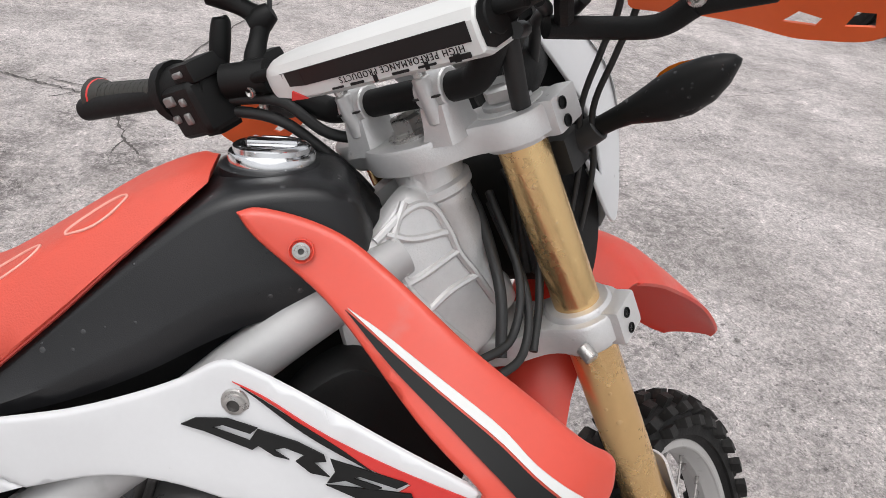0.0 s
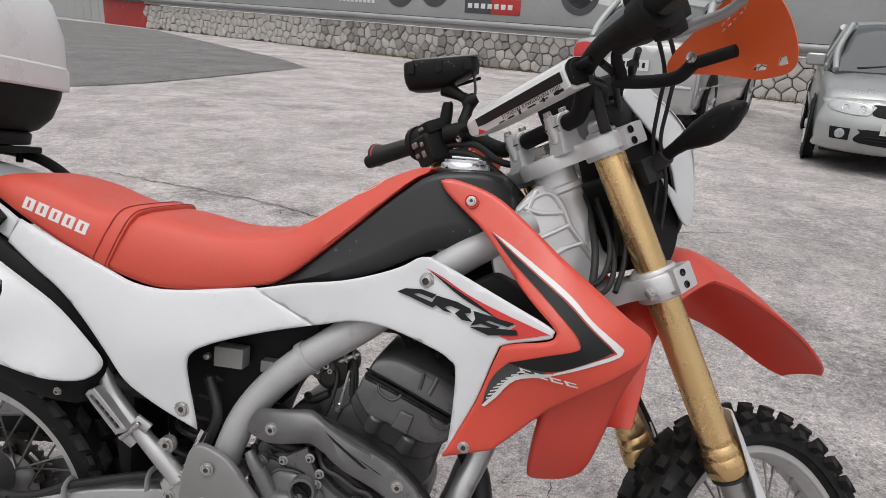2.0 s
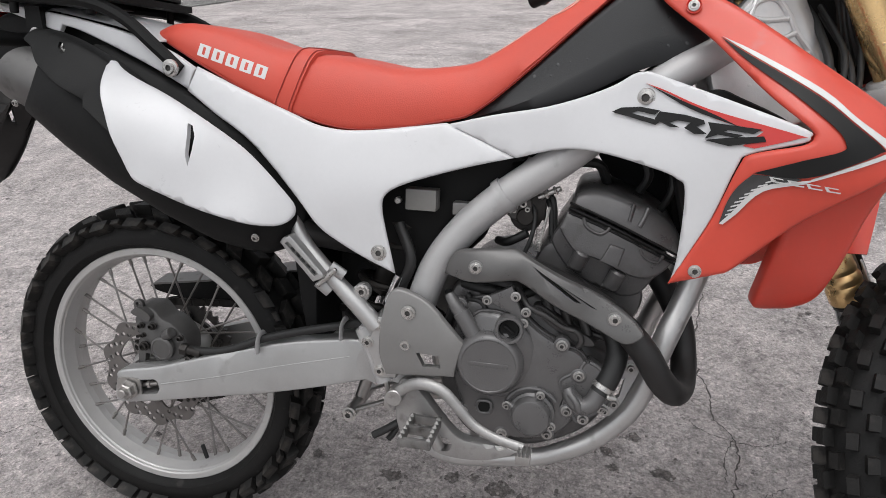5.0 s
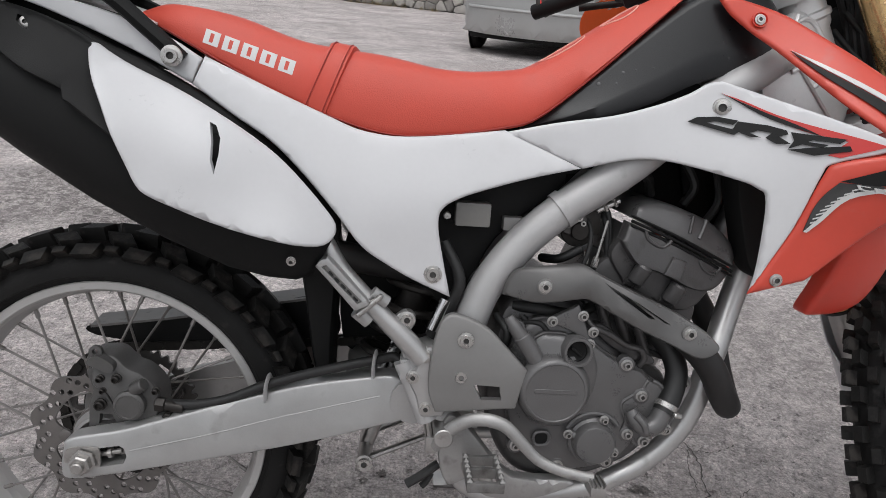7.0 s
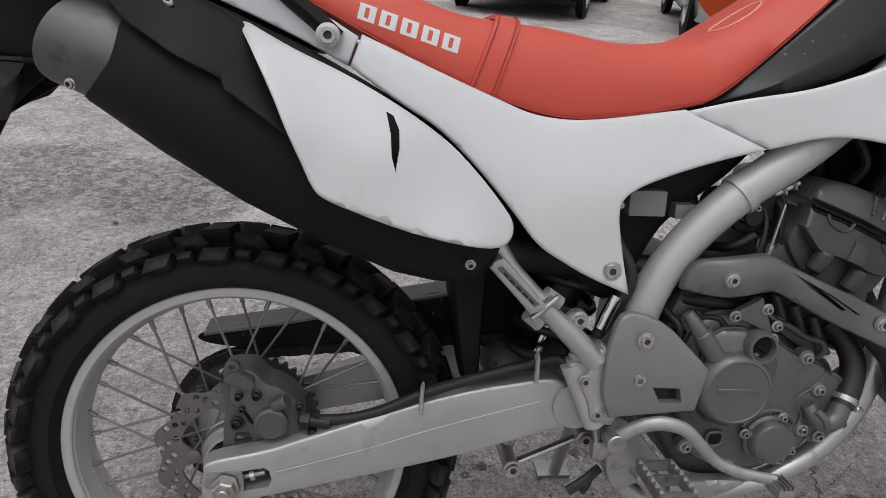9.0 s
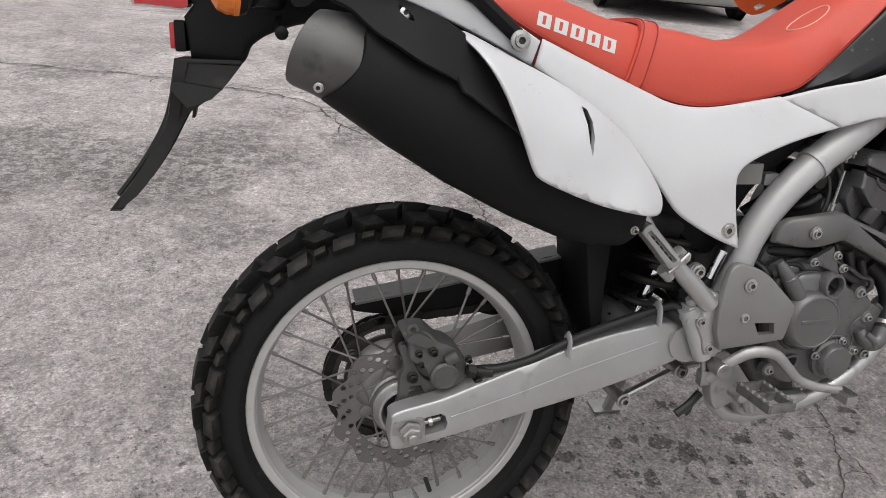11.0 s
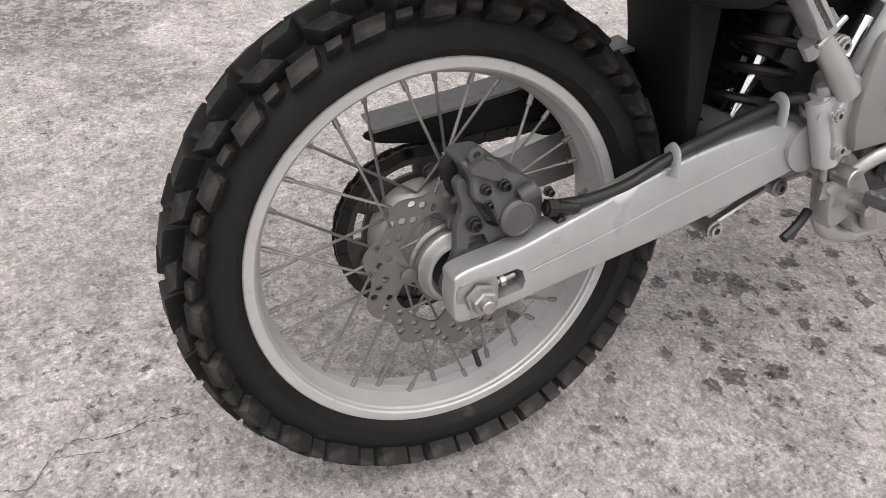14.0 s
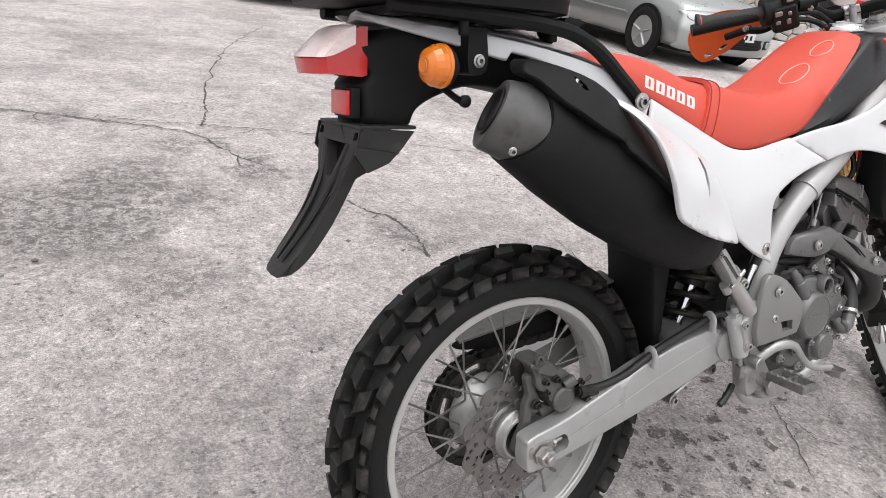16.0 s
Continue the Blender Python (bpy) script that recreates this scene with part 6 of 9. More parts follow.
    part("pump_elbow", Geo().add(*tube([(0.788, -0.146, 0.434), (0.797, -0.152, 0.420), (0.812, -0.155, 0.411), (0.826, -0.154, 0.418), (0.836, -0.150, 0.438)], [0.0095, 0.0125, 0.0140, 0.0140, 0.0135], 16)), M_ENGL, eng)
    part("elbow_fin", Geo().add(*tube([(0.792, -0.160, 0.432), (0.803, -0.166, 0.421), (0.808, -0.166, 0.409)], 0.0052, 10)), M_ENGL, eng)
    hose = [(0.836, -0.150, 0.434), (0.848, -0.142, 0.457), (0.857, -0.128, 0.490), (0.848, -0.112, 0.520), (0.828, -0.100, 0.540)]
    part("hose", Geo().add(*tube(hose, [0.0158, 0.0165, 0.0165, 0.0165, 0.0165], 18)), M_HOSE, eng, "thick black coolant hose")
    hd = Vector((0.012, 0.008, 0.023)).normalized()
    part("hose_clamp", Geo().add(*lathe([(0.0168, 0), (0.0176, 0.0008), (0.0176, 0.0078), (0.0168, 0.0086)], Vector(hose[0]) + hd * 0.006, hd, 24)), M_BOLT, eng, "bright steel hose clamp")
    part("clamp_screw", Geo().add(*rod((0.846, -0.164, 0.436), (0.860, -0.158, 0.432), 0.0042, 8)), M_BOLT, eng)
    # front engine mount
    mo = [(0.872, 0.474), (0.888, 0.474), (0.894, 0.458), (0.882, 0.424), (0.866, 0.384), (0.848, 0.376), (0.840, 0.400), (0.846, 0.447)]
    part("engine_mount", Geo().add(*panel(mo, -0.106, 0.012, roll=0.003, step=0.014, holes=[[(0.862, 0.440), (0.874, 0.444), (0.868, 0.412), (0.856, 0.404)]])), M_FRAME, eng, "silver engine mount plate")
    for x, z, y in ((0.881, 0.463, -0.107), (0.853, 0.446, -0.107), (0.861, 0.400, -0.107), (0.846, 0.404, -0.143), (0.815, 0.384, -0.143), (0.842, 0.406, -0.143)):
        screw(x, z, y, 0.0060)
    # cylinder and head, tilted forward
    part("cylinder", Geo().add(*panel([(0.715, 0.60), (0.725, 0.545), (0.78, 0.495), (0.85, 0.505), (0.885, 0.56), (0.875, 0.60), (0.80, 0.64), (0.74, 0.65)], -0.098, 0.19, roll=0.010, step=0.02)), M_ENG, eng, "dark grey cylinder barrel")
    for k in range(3):
        part("cylinder_fin", Geo().add(*tube([(0.722 + 0.012 * k, -0.100, 0.575 - 0.014 * k), (0.78 + 0.010 * k, -0.100, 0.545 - 0.014 * k), (0.85, -0.100, 0.520 - 0.010 * k)], 0.0045, 8)), M_ENG, eng)
    low = [(0.766, 0.700, 1), (0.757, 0.683), (0.744, 0.655), (0.765, 0.621), (0.787, 0.603), (0.849, 0.578), (0.880, 0.584), (0.900, 0.610), (0.920, 0.637, 1), (0.846, 0.668)]
    part("cylinder_head", Geo().add(*panel(low, -0.106, 0.20, roll=0.006, step=0.015)), M_ENG, eng, "dark grey cylinder head")
    dc = field([(0.765, 0.70, -0.116), (0.80, 0.66, -0.122), (0.92, 0.65, -0.110), (0.86, 0.64, -0.122), (0.90, 0.70, -0.102), (0.80, 0.735, -0.100), (0.77, 0.72, -0.108), (0.85, 0.715, -0.108)])
    upper = [(0.765, 0.706, 1), (0.757, 0.684), (0.755, 0.678), (0.767, 0.660), (0.782, 0.645), (0.811, 0.637), (0.833, 0.628), (0.869, 0.614), (0.900, 0.616), (0.925, 0.640, 1), (0.848, 0.675)]
    part("head_upper", Geo().add(*panel(upper, dc, 0.030, roll=0.006, step=0.010)), M_ENG, eng, "stepped upper part of the cylinder head", 50)
    cov = [(0.770, 0.713, 1), (0.778, 0.729), (0.798, 0.736), (0.824, 0.735), (0.861, 0.723), (0.887, 0.713), (0.914, 0.695), (0.929, 0.677), (0.933, 0.656), (0.929, 0.646, 1), (0.851, 0.681)]
    part("head_cover", Geo().add(*panel(cov, dc, 0.22, roll=0.010, step=0.012)), M_ENGL, eng, "cast cylinder head cover")
    for dz, r, m in ((-0.0010, 0.0024, M_BLACK), (0.0066, 0.0017, M_BLACK), (-0.0075, 0.0016, M_BLACK)):
        line = [(0.767, 0.7095 + dz), (0.808, 0.6945 + dz), (0.850, 0.6780 + dz), (0.927, 0.6430 + dz)]
        w = dc(np.array(line))
        part("head_gasket", Geo().add(*tube([(x, y + 0.0004, z) for (x, z), y in zip(line, w)], r, 8)), m, eng)
    # the first two arches draw the shading lines of recesses as thin tubes
    for line, r in (([(0.789, 0.696), (0.792, 0.686), (0.800, 0.679), (0.814, 0.674), (0.823, 0.678), (0.828, 0.684)], 0.0026), ([(0.874, 0.657), (0.878, 0.648), (0.887, 0.641), (0.899, 0.638), (0.905, 0.642), (0.908, 0.648)], 0.0026), ([(0.860, 0.720), (0.855, 0.695)], 0.0030), ([(0.881, 0.715), (0.876, 0.701), (0.870, 0.688)], 0.0036)):
        w = dc(np.array(line))
        part("rib_and_shade_line", Geo().add(*tube([(x, y - 0.0004, z) for (x, z), y in zip(line, w)], r, 8)), M_ENG if r < 0.0035 else M_ENGL, eng)
    for p, q in (((0.782, 0.618), (0.793, 0.646)), ((0.836, 0.592), (0.848, 0.621))):
        part("cylinder_boss", Geo().add(*rod((p[0], -0.114, p[1]), (q[0], -0.120, q[1]), 0.0125, 18, 0.003)), M_ENG, eng)
        part("boss_root", Geo().add(*tube([(p[0] - 0.012, -0.106, p[1] + 0.001), (p[0] + 0.012, -0.106, p[1] - 0.006)], 0.006, 8, smooth=False)), M_ENG, eng)
    part("cast_pad", Geo().add(*panel([(0.831, 0.661, 1), (0.852, 0.655, 1), (0.844, 0.626, 1), (0.818, 0.636, 1)], dc, 0.012, roll=0.0025, step=0.008, proud=0.005)), M_ENG, eng)
    # exhaust header, shield, hoses, throttle body
    pipe = [(0.885, 0.0, 0.625), (0.925, -0.008, 0.575), (0.955, -0.018, 0.520), (0.966, -0.040, 0.463), (0.962, -0.080, 0.434), (0.945, -0.122, 0.438), (0.920, -0.146, 0.468), (0.892, -0.154, 0.512), (0.845, -0.142, 0.555), (0.78, -0.134, 0.588), (0.70, -0.122, 0.612), (0.64, -0.105, 0.608), (0.56, -0.055, 0.60), (0.44, -0.06, 0.61), (0.34, -0.125, 0.640)]
    part("exhaust_header", Geo().add(*tube(pipe, 0.0205, 16)), M_PIPE, eng, "matt black exhaust header pipe")
    sh = [(0.586, 0.596, 1), (0.592, 0.618), (0.606, 0.634), (0.640, 0.642), (0.688, 0.647), (0.705, 0.643), (0.722, 0.634), (0.775, 0.612), (0.828, 0.590), (0.864, 0.571), (0.878, 0.560), (0.886, 0.546), (0.862, 0.532), (0.826, 0.544), (0.773, 0.566), (0.711, 0.597), (0.686, 0.600), (0.63, 0.592)]
    ds = field([(0.59, 0.61, -0.140), (0.64, 0.618, -0.166), (0.69, 0.624, -0.170), (0.76, 0.596, -0.178), (0.86, 0.552, -0.186), (0.69, 0.646, -0.150), (0.70, 0.600, -0.160), (0.82, 0.592, -0.166), (0.80, 0.556, -0.174), (0.61, 0.634, -0.146)])
    slots = [[(0.722, 0.627), (0.742, 0.6165), (0.797, 0.5805), (0.789, 0.581), (0.738, 0.614)], [(0.757, 0.609), (0.768, 0.6035), (0.820, 0.5735), (0.812, 0.5755)]]
    part("heat_shield", Geo().add(*panel(sh, ds, 0.012, roll=0.005, step=0.012, holes=slots)), M_HEATSH, eng, "dark grey slotted exhaust heat shield", 30)
    for x, z in ((0.639, 0.617), (0.846, 0.564)):
        y = float(ds(np.array([(x, z)]))[0])
        part("shield_washer", Geo().add(*lathe([(0.0115, 0), (0.0110, 0.0015), (0.007, 0.002)], (x, y, z), (0, -1, 0), 18)), M_SHIELD, eng)
        part("shield_bolt", headed(Geo(), [(0.0092, 0.001), (0.0090, 0.003), (0.0068, 0.0035), (0.0064, 0.006), (0.0036, 0.0062), (0.003, 0.003)], (x, y, z), (0, -1, 0), 18), M_BOLT, eng)
    part("hose", Geo().add(*tube([(0.70, -0.06, 0.70), (0.735, -0.08, 0.72), (0.745, -0.085, 0.68), (0.74, -0.09, 0.62)], 0.005, 8)), M_HOSE, eng)
    part("hose", Geo().add(*tube([(0.82, -0.03, 0.74), (0.80, -0.05, 0.77), (0.74, -0.06, 0.76), (0.68, -0.05, 0.70)], 0.008, 8)), M_HOSE, eng)
    part("hose", Geo().add(*tube([(0.87, -0.04, 0.73), (0.88, -0.05, 0.76), (0.86, -0.04, 0.80)], 0.007, 8)), M_HOSE, eng)
    part("hose", Geo().add(*tube([(0.90, -0.05, 0.70), (0.915, -0.06, 0.74), (0.91, -0.05, 0.79)], 0.006, 8)), M_HOSE, eng)
    part("hose", Geo().add(*tube([(0.50, -0.10, 0.66), (0.525, -0.115, 0.61), (0.515, -0.115, 0.57), (0.49, -0.11, 0.52)], 0.009, 10)), M_HOSE, eng)
    part("hose", Geo().add(*tube([(0.60, -0.04, 0.62), (0.63, -0.06, 0.66), (0.62, -0.05, 0.71)], 0.012, 10)), M_HOSE, eng)
    for pts, r in (([(0.70, -0.07, 0.72), (0.715, -0.09, 0.69), (0.712, -0.10, 0.655), (0.70, -0.10, 0.62)], 0.0035), ([(0.72, -0.05, 0.735), (0.738, -0.085, 0.70), (0.742, -0.09, 0.66)], 0.0045), ([(0.655, -0.05, 0.635), (0.675, -0.085, 0.642), (0.705, -0.09, 0.66)], 0.007), ([(0.60, -0.11, 0.545), (0.64, -0.135, 0.556), (0.655, -0.14, 0.545)], 0.004), ([(0.61, -0.10, 0.57), (0.65, -0.12, 0.572), (0.70, -0.11, 0.565), (0.73, -0.10, 0.575)], 0.008), ([(0.585, -0.10, 0.555), (0.60, -0.125, 0.535), (0.592, -0.12, 0.51)], 0.006), ([(0.62, -0.12, 0.560), (0.645, -0.13, 0.54), (0.66, -0.13, 0.552)], 0.0045)):
        part("hose", Geo().add(*tube(pts, r, 10)), M_HOSE, eng)
    part("cable_clip", Geo().add(*box(0.712, -0.095, 0.648, 0.006, 0.006, 0.02, 0.001)), M_BOLT, eng)
    part("throttle_pulley", Geo().add(*rod((0.688, -0.088, 0.700), (0.688, -0.080, 0.700), 0.022, 20)), M_SPROCKET, eng)
    part("cable_rod", Geo().add(*rod((0.724, -0.100, 0.640), (0.737, -0.098, 0.705), 0.0022, 8)).add(*rod((0.7225, -0.100, 0.634), (0.7260, -0.100, 0.650), 0.0050, 8)), M_BOLT, eng)
    part("cable_adjuster", Geo().add(*rod((0.718, -0.098, 0.717), (0.752, -0.098, 0.735), 0.0042, 10)).add(*rod((0.728, -0.098, 0.7222), (0.733, -0.098, 0.7250), 0.0075, 6)).add(*rod((0.742, -0.098, 0.7297), (0.746, -0.098, 0.7318), 0.0075, 6)), M_BOLT, eng, "bright throttle cable adjuster")
    for x, z, r in ((0.690, 0.712, 0.0045), (0.703, 0.697, 0.0040), (0.682, 0.694, 0.0040), (0.696, 0.705, 0.0055)):
        part("throttle_screw", headed(Geo(), [(r, -0.01), (r, 0.004), (r * 0.5, 0.004), (r * 0.4, 0.001)], (x, -0.090, z), (0, -1, 0), 12), M_BOLT, eng)
    g = Geo().add(*rod((0.70, -0.075, 0.685), (0.70, 0.02, 0.685), 0.026, 20)).add(*rod((0.70, -0.092, 0.685), (0.70, -0.07, 0.685), 0.014, 12)).add(*box(0.715, -0.075, 0.70, 0.03, 0.02, 0.04, 0.003))
    part("throttle_body", g, M_CHAIN, eng, "dark metal throttle body")
    # kick of the bash area: dark inner bulk behind the engine and airbox
    g = Geo().add(*panel([(0.20, 0.80), (0.30, 0.815), (0.55, 0.80), (0.70, 0.775), (0.80, 0.80), (0.86, 0.84), (0.74, 0.81), (0.66, 0.735), (0.58, 0.665), (0.52, 0.56), (0.45, 0.60), (0.36, 0.68), (0.26, 0.74)], -0.075, 0.15, roll=0.01, step=0.05))
    part("airbox", g, M_BLACK, eng, "black plastic airbox under the seat")
    g = Geo().add(*panel([(0.945, 0.885), (0.98, 0.88), (1.07, 0.83), (1.06, 0.74), (1.0, 0.64), (0.950, 0.645), (0.922, 0.72), (0.905, 0.79), (0.900, 0.845)], -0.125, 0.05, roll=0.006, step=0.04))
    part("radiator_housing", g, M_BLACK, eng, "black radiator housing inside the shroud")
    part("radiator_housing", Geo().add(g.v, g.f).mirrored(), M_BLACK, eng)
    part("radiator_cover", Geo().add(*panel([(0.80, 0.80), (0.90, 0.88), (1.09, 0.85), (1.11, 0.72), (1.0, 0.60), (0.92, 0.64), (0.84, 0.72)], 0.085, 0.01, roll=0.002, step=0)), M_BLACK, eng)
    g = Geo().add(*box(0.538, -0.100, 0.703, 0.050, 0.03, 0.034, 0.004))
    part("relay_box", g, M_BOXCLEAR, eng, "milky translucent relay box")
    g = Geo().add(*rod((0.501, -0.105, 0.700), (0.501, -0.118, 0.700), 0.0055, 10))
    part("relay_bolt", g, M_BOLT, eng)
    part("connector", Geo().add(*box(0.60, -0.08, 0.69, 0.03, 0.03, 0.02, 0.003)), M_SHIELD, eng)


def build_bodywork():
    # ---- tank ----
    xs = np.linspace(0.60, 0.972, 30)
    rows = interp([(0.60, 0.826, 0.838, 0.103), (0.66, 0.836, 0.880, 0.106), (0.72, 0.852, 0.932, 0.107), (0.78, 0.876, 0.985, 0.105), (0.83, 0.902, 1.024, 0.101), (0.87, 0.918, 1.036, 0.096), (0.93, 0.932, 1.038, 0.088), (0.958, 0.950, 1.024, 0.076), (0.972, 0.968, 0.998, 0.06)], xs)
    rings = []
    for x, zb, zt, w in rows:
        h = zt - zb
        e = min(0.022, h * 0.45)
        ys = [(-w * 1.0, zb), (-w * 1.03, zb + h * 0.28), (-w * 1.0, zb + h * 0.34), (-w * 0.93, zt - e * 0.55), (-w * 0.90, zt - e * 0.25), (-w * 0.82, zt - e * 0.05), (-w * 0.5, zt), (0, zt + 0.003)]
        ring = ys + [(-y, z) for y, z in reversed(ys[:-1])]
        rings.append([(x, y, z) for y, z in reversed(ring)])
    tank = part("fuel_tank", Geo().add(*loft(rings)), M_TANK, bike, "textured black fuel tank with a chrome cap", 50)
    g = Geo().add(*lathe([(0.050, -0.010), (0.049, 0.001), (0.044, 0.004), (0.042, 0.004)], (0.880, 0, 1.036), (-0.03, 0, 1), 40))
    part("cap_seat", g, M_TANK, tank)
    g = Geo().add(*lathe([(0.0385, 0.0), (0.0405, 0.002), (0.0405, 0.010), (0.039, 0.012), (0.036, 0.0125), (0.0355, 0.017), (0.033, 0.0185), (0.026, 0.019), (0.025, 0.0165), (0.002, 0.0165)], (0.880, 0, 1.038), (-0.03, 0, 1), 48))
    part("fuel_cap", g, M_CHROME, tank, "chrome screw-on fuel cap")
    part("cap_key_cover", Geo().add(*box(0.880, 0, 1.0575, 0.046, 0.016, 0.006, 0.0025, 2)), M_CHROME, tank)
    g = Geo().add(*loft([[(x, y * w, z0 + (z1 - z0) * q) for y, q in ((-1, 0.0), (-1.05, 0.4), (-0.9, 0.85), (-0.5, 1.0), (0.5, 1.0), (0.9, 0.85), (1.05, 0.4), (1, 0.0))] for x, w, z0, z1 in ((0.94, 0.070, 0.945, 1.026), (0.965, 0.055, 0.955, 1.018), (0.985, 0.045, 0.965, 1.0))]))
    part("tank_front_cover", g, M_BLACK, tank, "black inner cover ahead of the tank", 50)
    # ---- seat ----
    xs = np.linspace(0.052, 0.828, 62)
    rows = interp([(0.052, 0.937, 0.943, 0.060, 0.05), (0.075, 0.935, 0.952, 0.085, 0.075), (0.12, 0.917, 0.962, 0.108, 0.095), (0.20, 0.877, 0.952, 0.117, 0.10), (0.29, 0.838, 0.926, 0.121, 0.105), (0.40, 0.806, 0.916, 0.121, 0.105), (0.49, 0.809, 0.903, 0.115, 0.10), (0.57, 0.824, 0.908, 0.109, 0.092), (0.62, 0.842, 0.922, 0.107, 0.085), (0.70, 0.911, 0.974, 0.101, 0.074), (0.76, 0.969, 1.014, 0.094, 0.062), (0.81, 1.016, 1.036, 0.080, 0.05), (0.828, 1.030, 1.036, 0.05, 0.035)], xs)
    rings = []
    for x, zb, zt, wb, wt in rows:
        h = zt - zb
        ys = [(-wb * 0.96, zb), (-wb, zb + h * 0.12), (-(wb * 0.6 + wt * 0.4), zb + h * 0.5), (-wt, zb + h * 0.80), (-wt * 0.86, zb + h * 0.94), (-wt * 0.6, zb + h * 0.99), (0, zt)]
        ring = ys + [(-y, z) for y, z in reversed(ys[:-1])]
        rings.append([(x, y, z) for y, z in reversed(ring)])
    seat = part("seat", Geo().add(*loft(rings)), M_SEAT, bike, "long red vinyl seat with a strap", 60)
    # strap with two seams, draped over the seat
    def over(x, shift, lift):
        i = np.interp(x, rows[:, 0], np.arange(len(rows)))
        zb, zt, wb, wt = [np.interp(x, rows[:, 0], rows[:, k]) for k in (1, 2, 3, 4)]
        h = zt - zb
        ys = [(-wb * 0.97, zb + 0.001), (-wb, zb + h * 0.12), (-(wb * 0.6 + wt * 0.4), zb + h * 0.5), (-wt, zb + h * 0.80), (-wt * 0.86, zb + h * 0.94), (-wt * 0.6, zb + h * 0.99), (0, zt)]
        pts = ys + [(-y, z) for y, z in reversed(ys[:-1])]
        out = []
        for k, (y, z) in enumerate(pts):
            f = (z - zb) / h
            out.append((x + shift * f, y * (1 + lift / 0.11), z + lift * f))
        return out
    a, b = over(0.295, 0.035, 0.0035), over(0.325, 0.035, 0.0035)
    g = Geo()
    n = len(a)
    lo_a, lo_b = over(0.294, 0.035, -0.002), over(0.326, 0.035, -0.002)
    g.add(a + b + lo_a + lo_b, [(i, i + 1, n + i + 1, n + i) for i in range(n - 1)] + [(2 * n + i, 2 * n + i + 1, i + 1, i) for i in range(n - 1)] + [(n + i, n + i + 1, 3 * n + i + 1, 3 * n + i) for i in range(n - 1)])
    part("strap", g, M_SEAT, seat, "red vinyl strap across the seat")
    g = Geo()
    for x in (0.299, 0.321):
        g.add(*tube(over(x, 0.035, 0.0040), 0.0009, 6, 3))
    g.add(*tube([(x, -np.interp(x, rows[:, 0], rows[:, 3]) * 0.985, np.interp(x, rows[:, 0], rows[:, 1]) + 0.003) for x in np.linspace(0.08, 0.80, 30)], 0.0014, 6, 3))
    part("seam", g, M_SEATDARK, seat, "dark red stitched seam")
    # white printed mark on the flank as plain shapes: five blocks with a slit
    def flank(x, z):
        zb, zt, wb, wt = [np.interp(x, rows[:, 0], rows[:, j]) for j in (1, 2, 3, 4)]
        return -np.interp((z - zb) / (zt - zb), [0, 0.12, 0.5, 0.8, 0.94], [wb * 0.96, wb, wb * 0.6 + wt * 0.4, wt, wt * 0.86])
    for k in range(5):
        x0 = 0.1635 + 0.0248 * k
        zc = 0.9185 - (x0 + 0.010 - 0.166) * 0.285

        def skew(u, v, w, x0=x0, zc=zc):
            x, z = x0 + u + 0.22 * v, zc + v - 0.285 * (u - 0.010)
            return (x, flank(x, z) - 0.0006 + w, z)
        slit = [(0.0070, -0.0058), (0.0120, -0.0058), (0.0120, 0.0058), (0.0070, 0.0058)]
        part("seat_mark", Geo().add(*panel([(0.0, -0.0092, 1), (0.0195, -0.0092, 1), (0.0195, 0.0092, 1), (0.0, 0.0092, 1)], 0.0, 0.0008, roll=0, step=0.006, per=3, place=skew, holes=[slit])), M_DECALW, seat, sharp=60)
    g = Geo()
    for x0, s in ((0.655, 1.0), (0.735, 0.8)):
        lp = []
        for a in np.linspace(0, 2 * math.pi, 18):
            x = x0 + 0.032 * s * math.cos(a)
            y = -0.045 + 0.022 * s * math.sin(a)
            zt = np.interp(x, rows[:, 0], rows[:, 2])
            zb = np.interp(x, rows[:, 0], rows[:, 1])
            wt = np.interp(x, rows[:, 0], rows[:, 4])
            h = zt - zb
            z = np.interp(-y, [0, wt * 0.6, wt * 0.86, wt], [zt, zb + h * 0.99, zb + h * 0.94, zb + h * 0.80])
            lp.append((x, y, z + 0.0008))
        g.add(*tube(lp, 0.0013, 6, 2))
    part("seat_outline_mark", g, mat("pale_seat_print", (0.72, 0.36, 0.30), 0.5), seat)

    # ---- white side panels ----
    d = field([(0.484, 0.623, -0.155), (0.172, 0.887, -0.128), (0.327, 0.825, -0.130), (0.5, 0.808, -0.124), (0.684, 0.779, -0.130), (0.572, 0.822, -0.114), (0.5, 0.722, -0.152), (0.35, 0.70, -0.158), (0.26, 0.79, -0.150), (0.42, 0.72, -0.158), (0.42, 0.65, -0.158)])
    rear = [(0.168, 0.892, 1), (0.258, 0.855), (0.327, 0.828), (0.37, 0.812), (0.412, 0.806), (0.45, 0.807), (0.494, 0.812), (0.5735, 0.8235, 1), (0.682, 0.779, 1), (0.62, 0.763), (0.56, 0.745), (0.515, 0.729), (0.492, 0.714), (0.487, 0.695), (0.493, 0.66), (0.510, 0.592, 1), (0.461, 0.612), (0.421, 0.633), (0.385, 0.657), (0.35, 0.698), (0.304, 0.748), (0.259, 0.789), (0.208, 0.820), (0.155, 0.855, 1)]
    pan = part("side_panel", Geo().add(*panel(rear, d, 0.006, roll=0.005, step=0.016)), M_WHITE, bike, "glossy white plastic side panel", 60)
    part("panel_half", Geo().add(*panel(rear, d, 0.006, roll=0.005, step=0.03)).mirrored(), M_WHITE, pan, sharp=60)
    g = Geo()
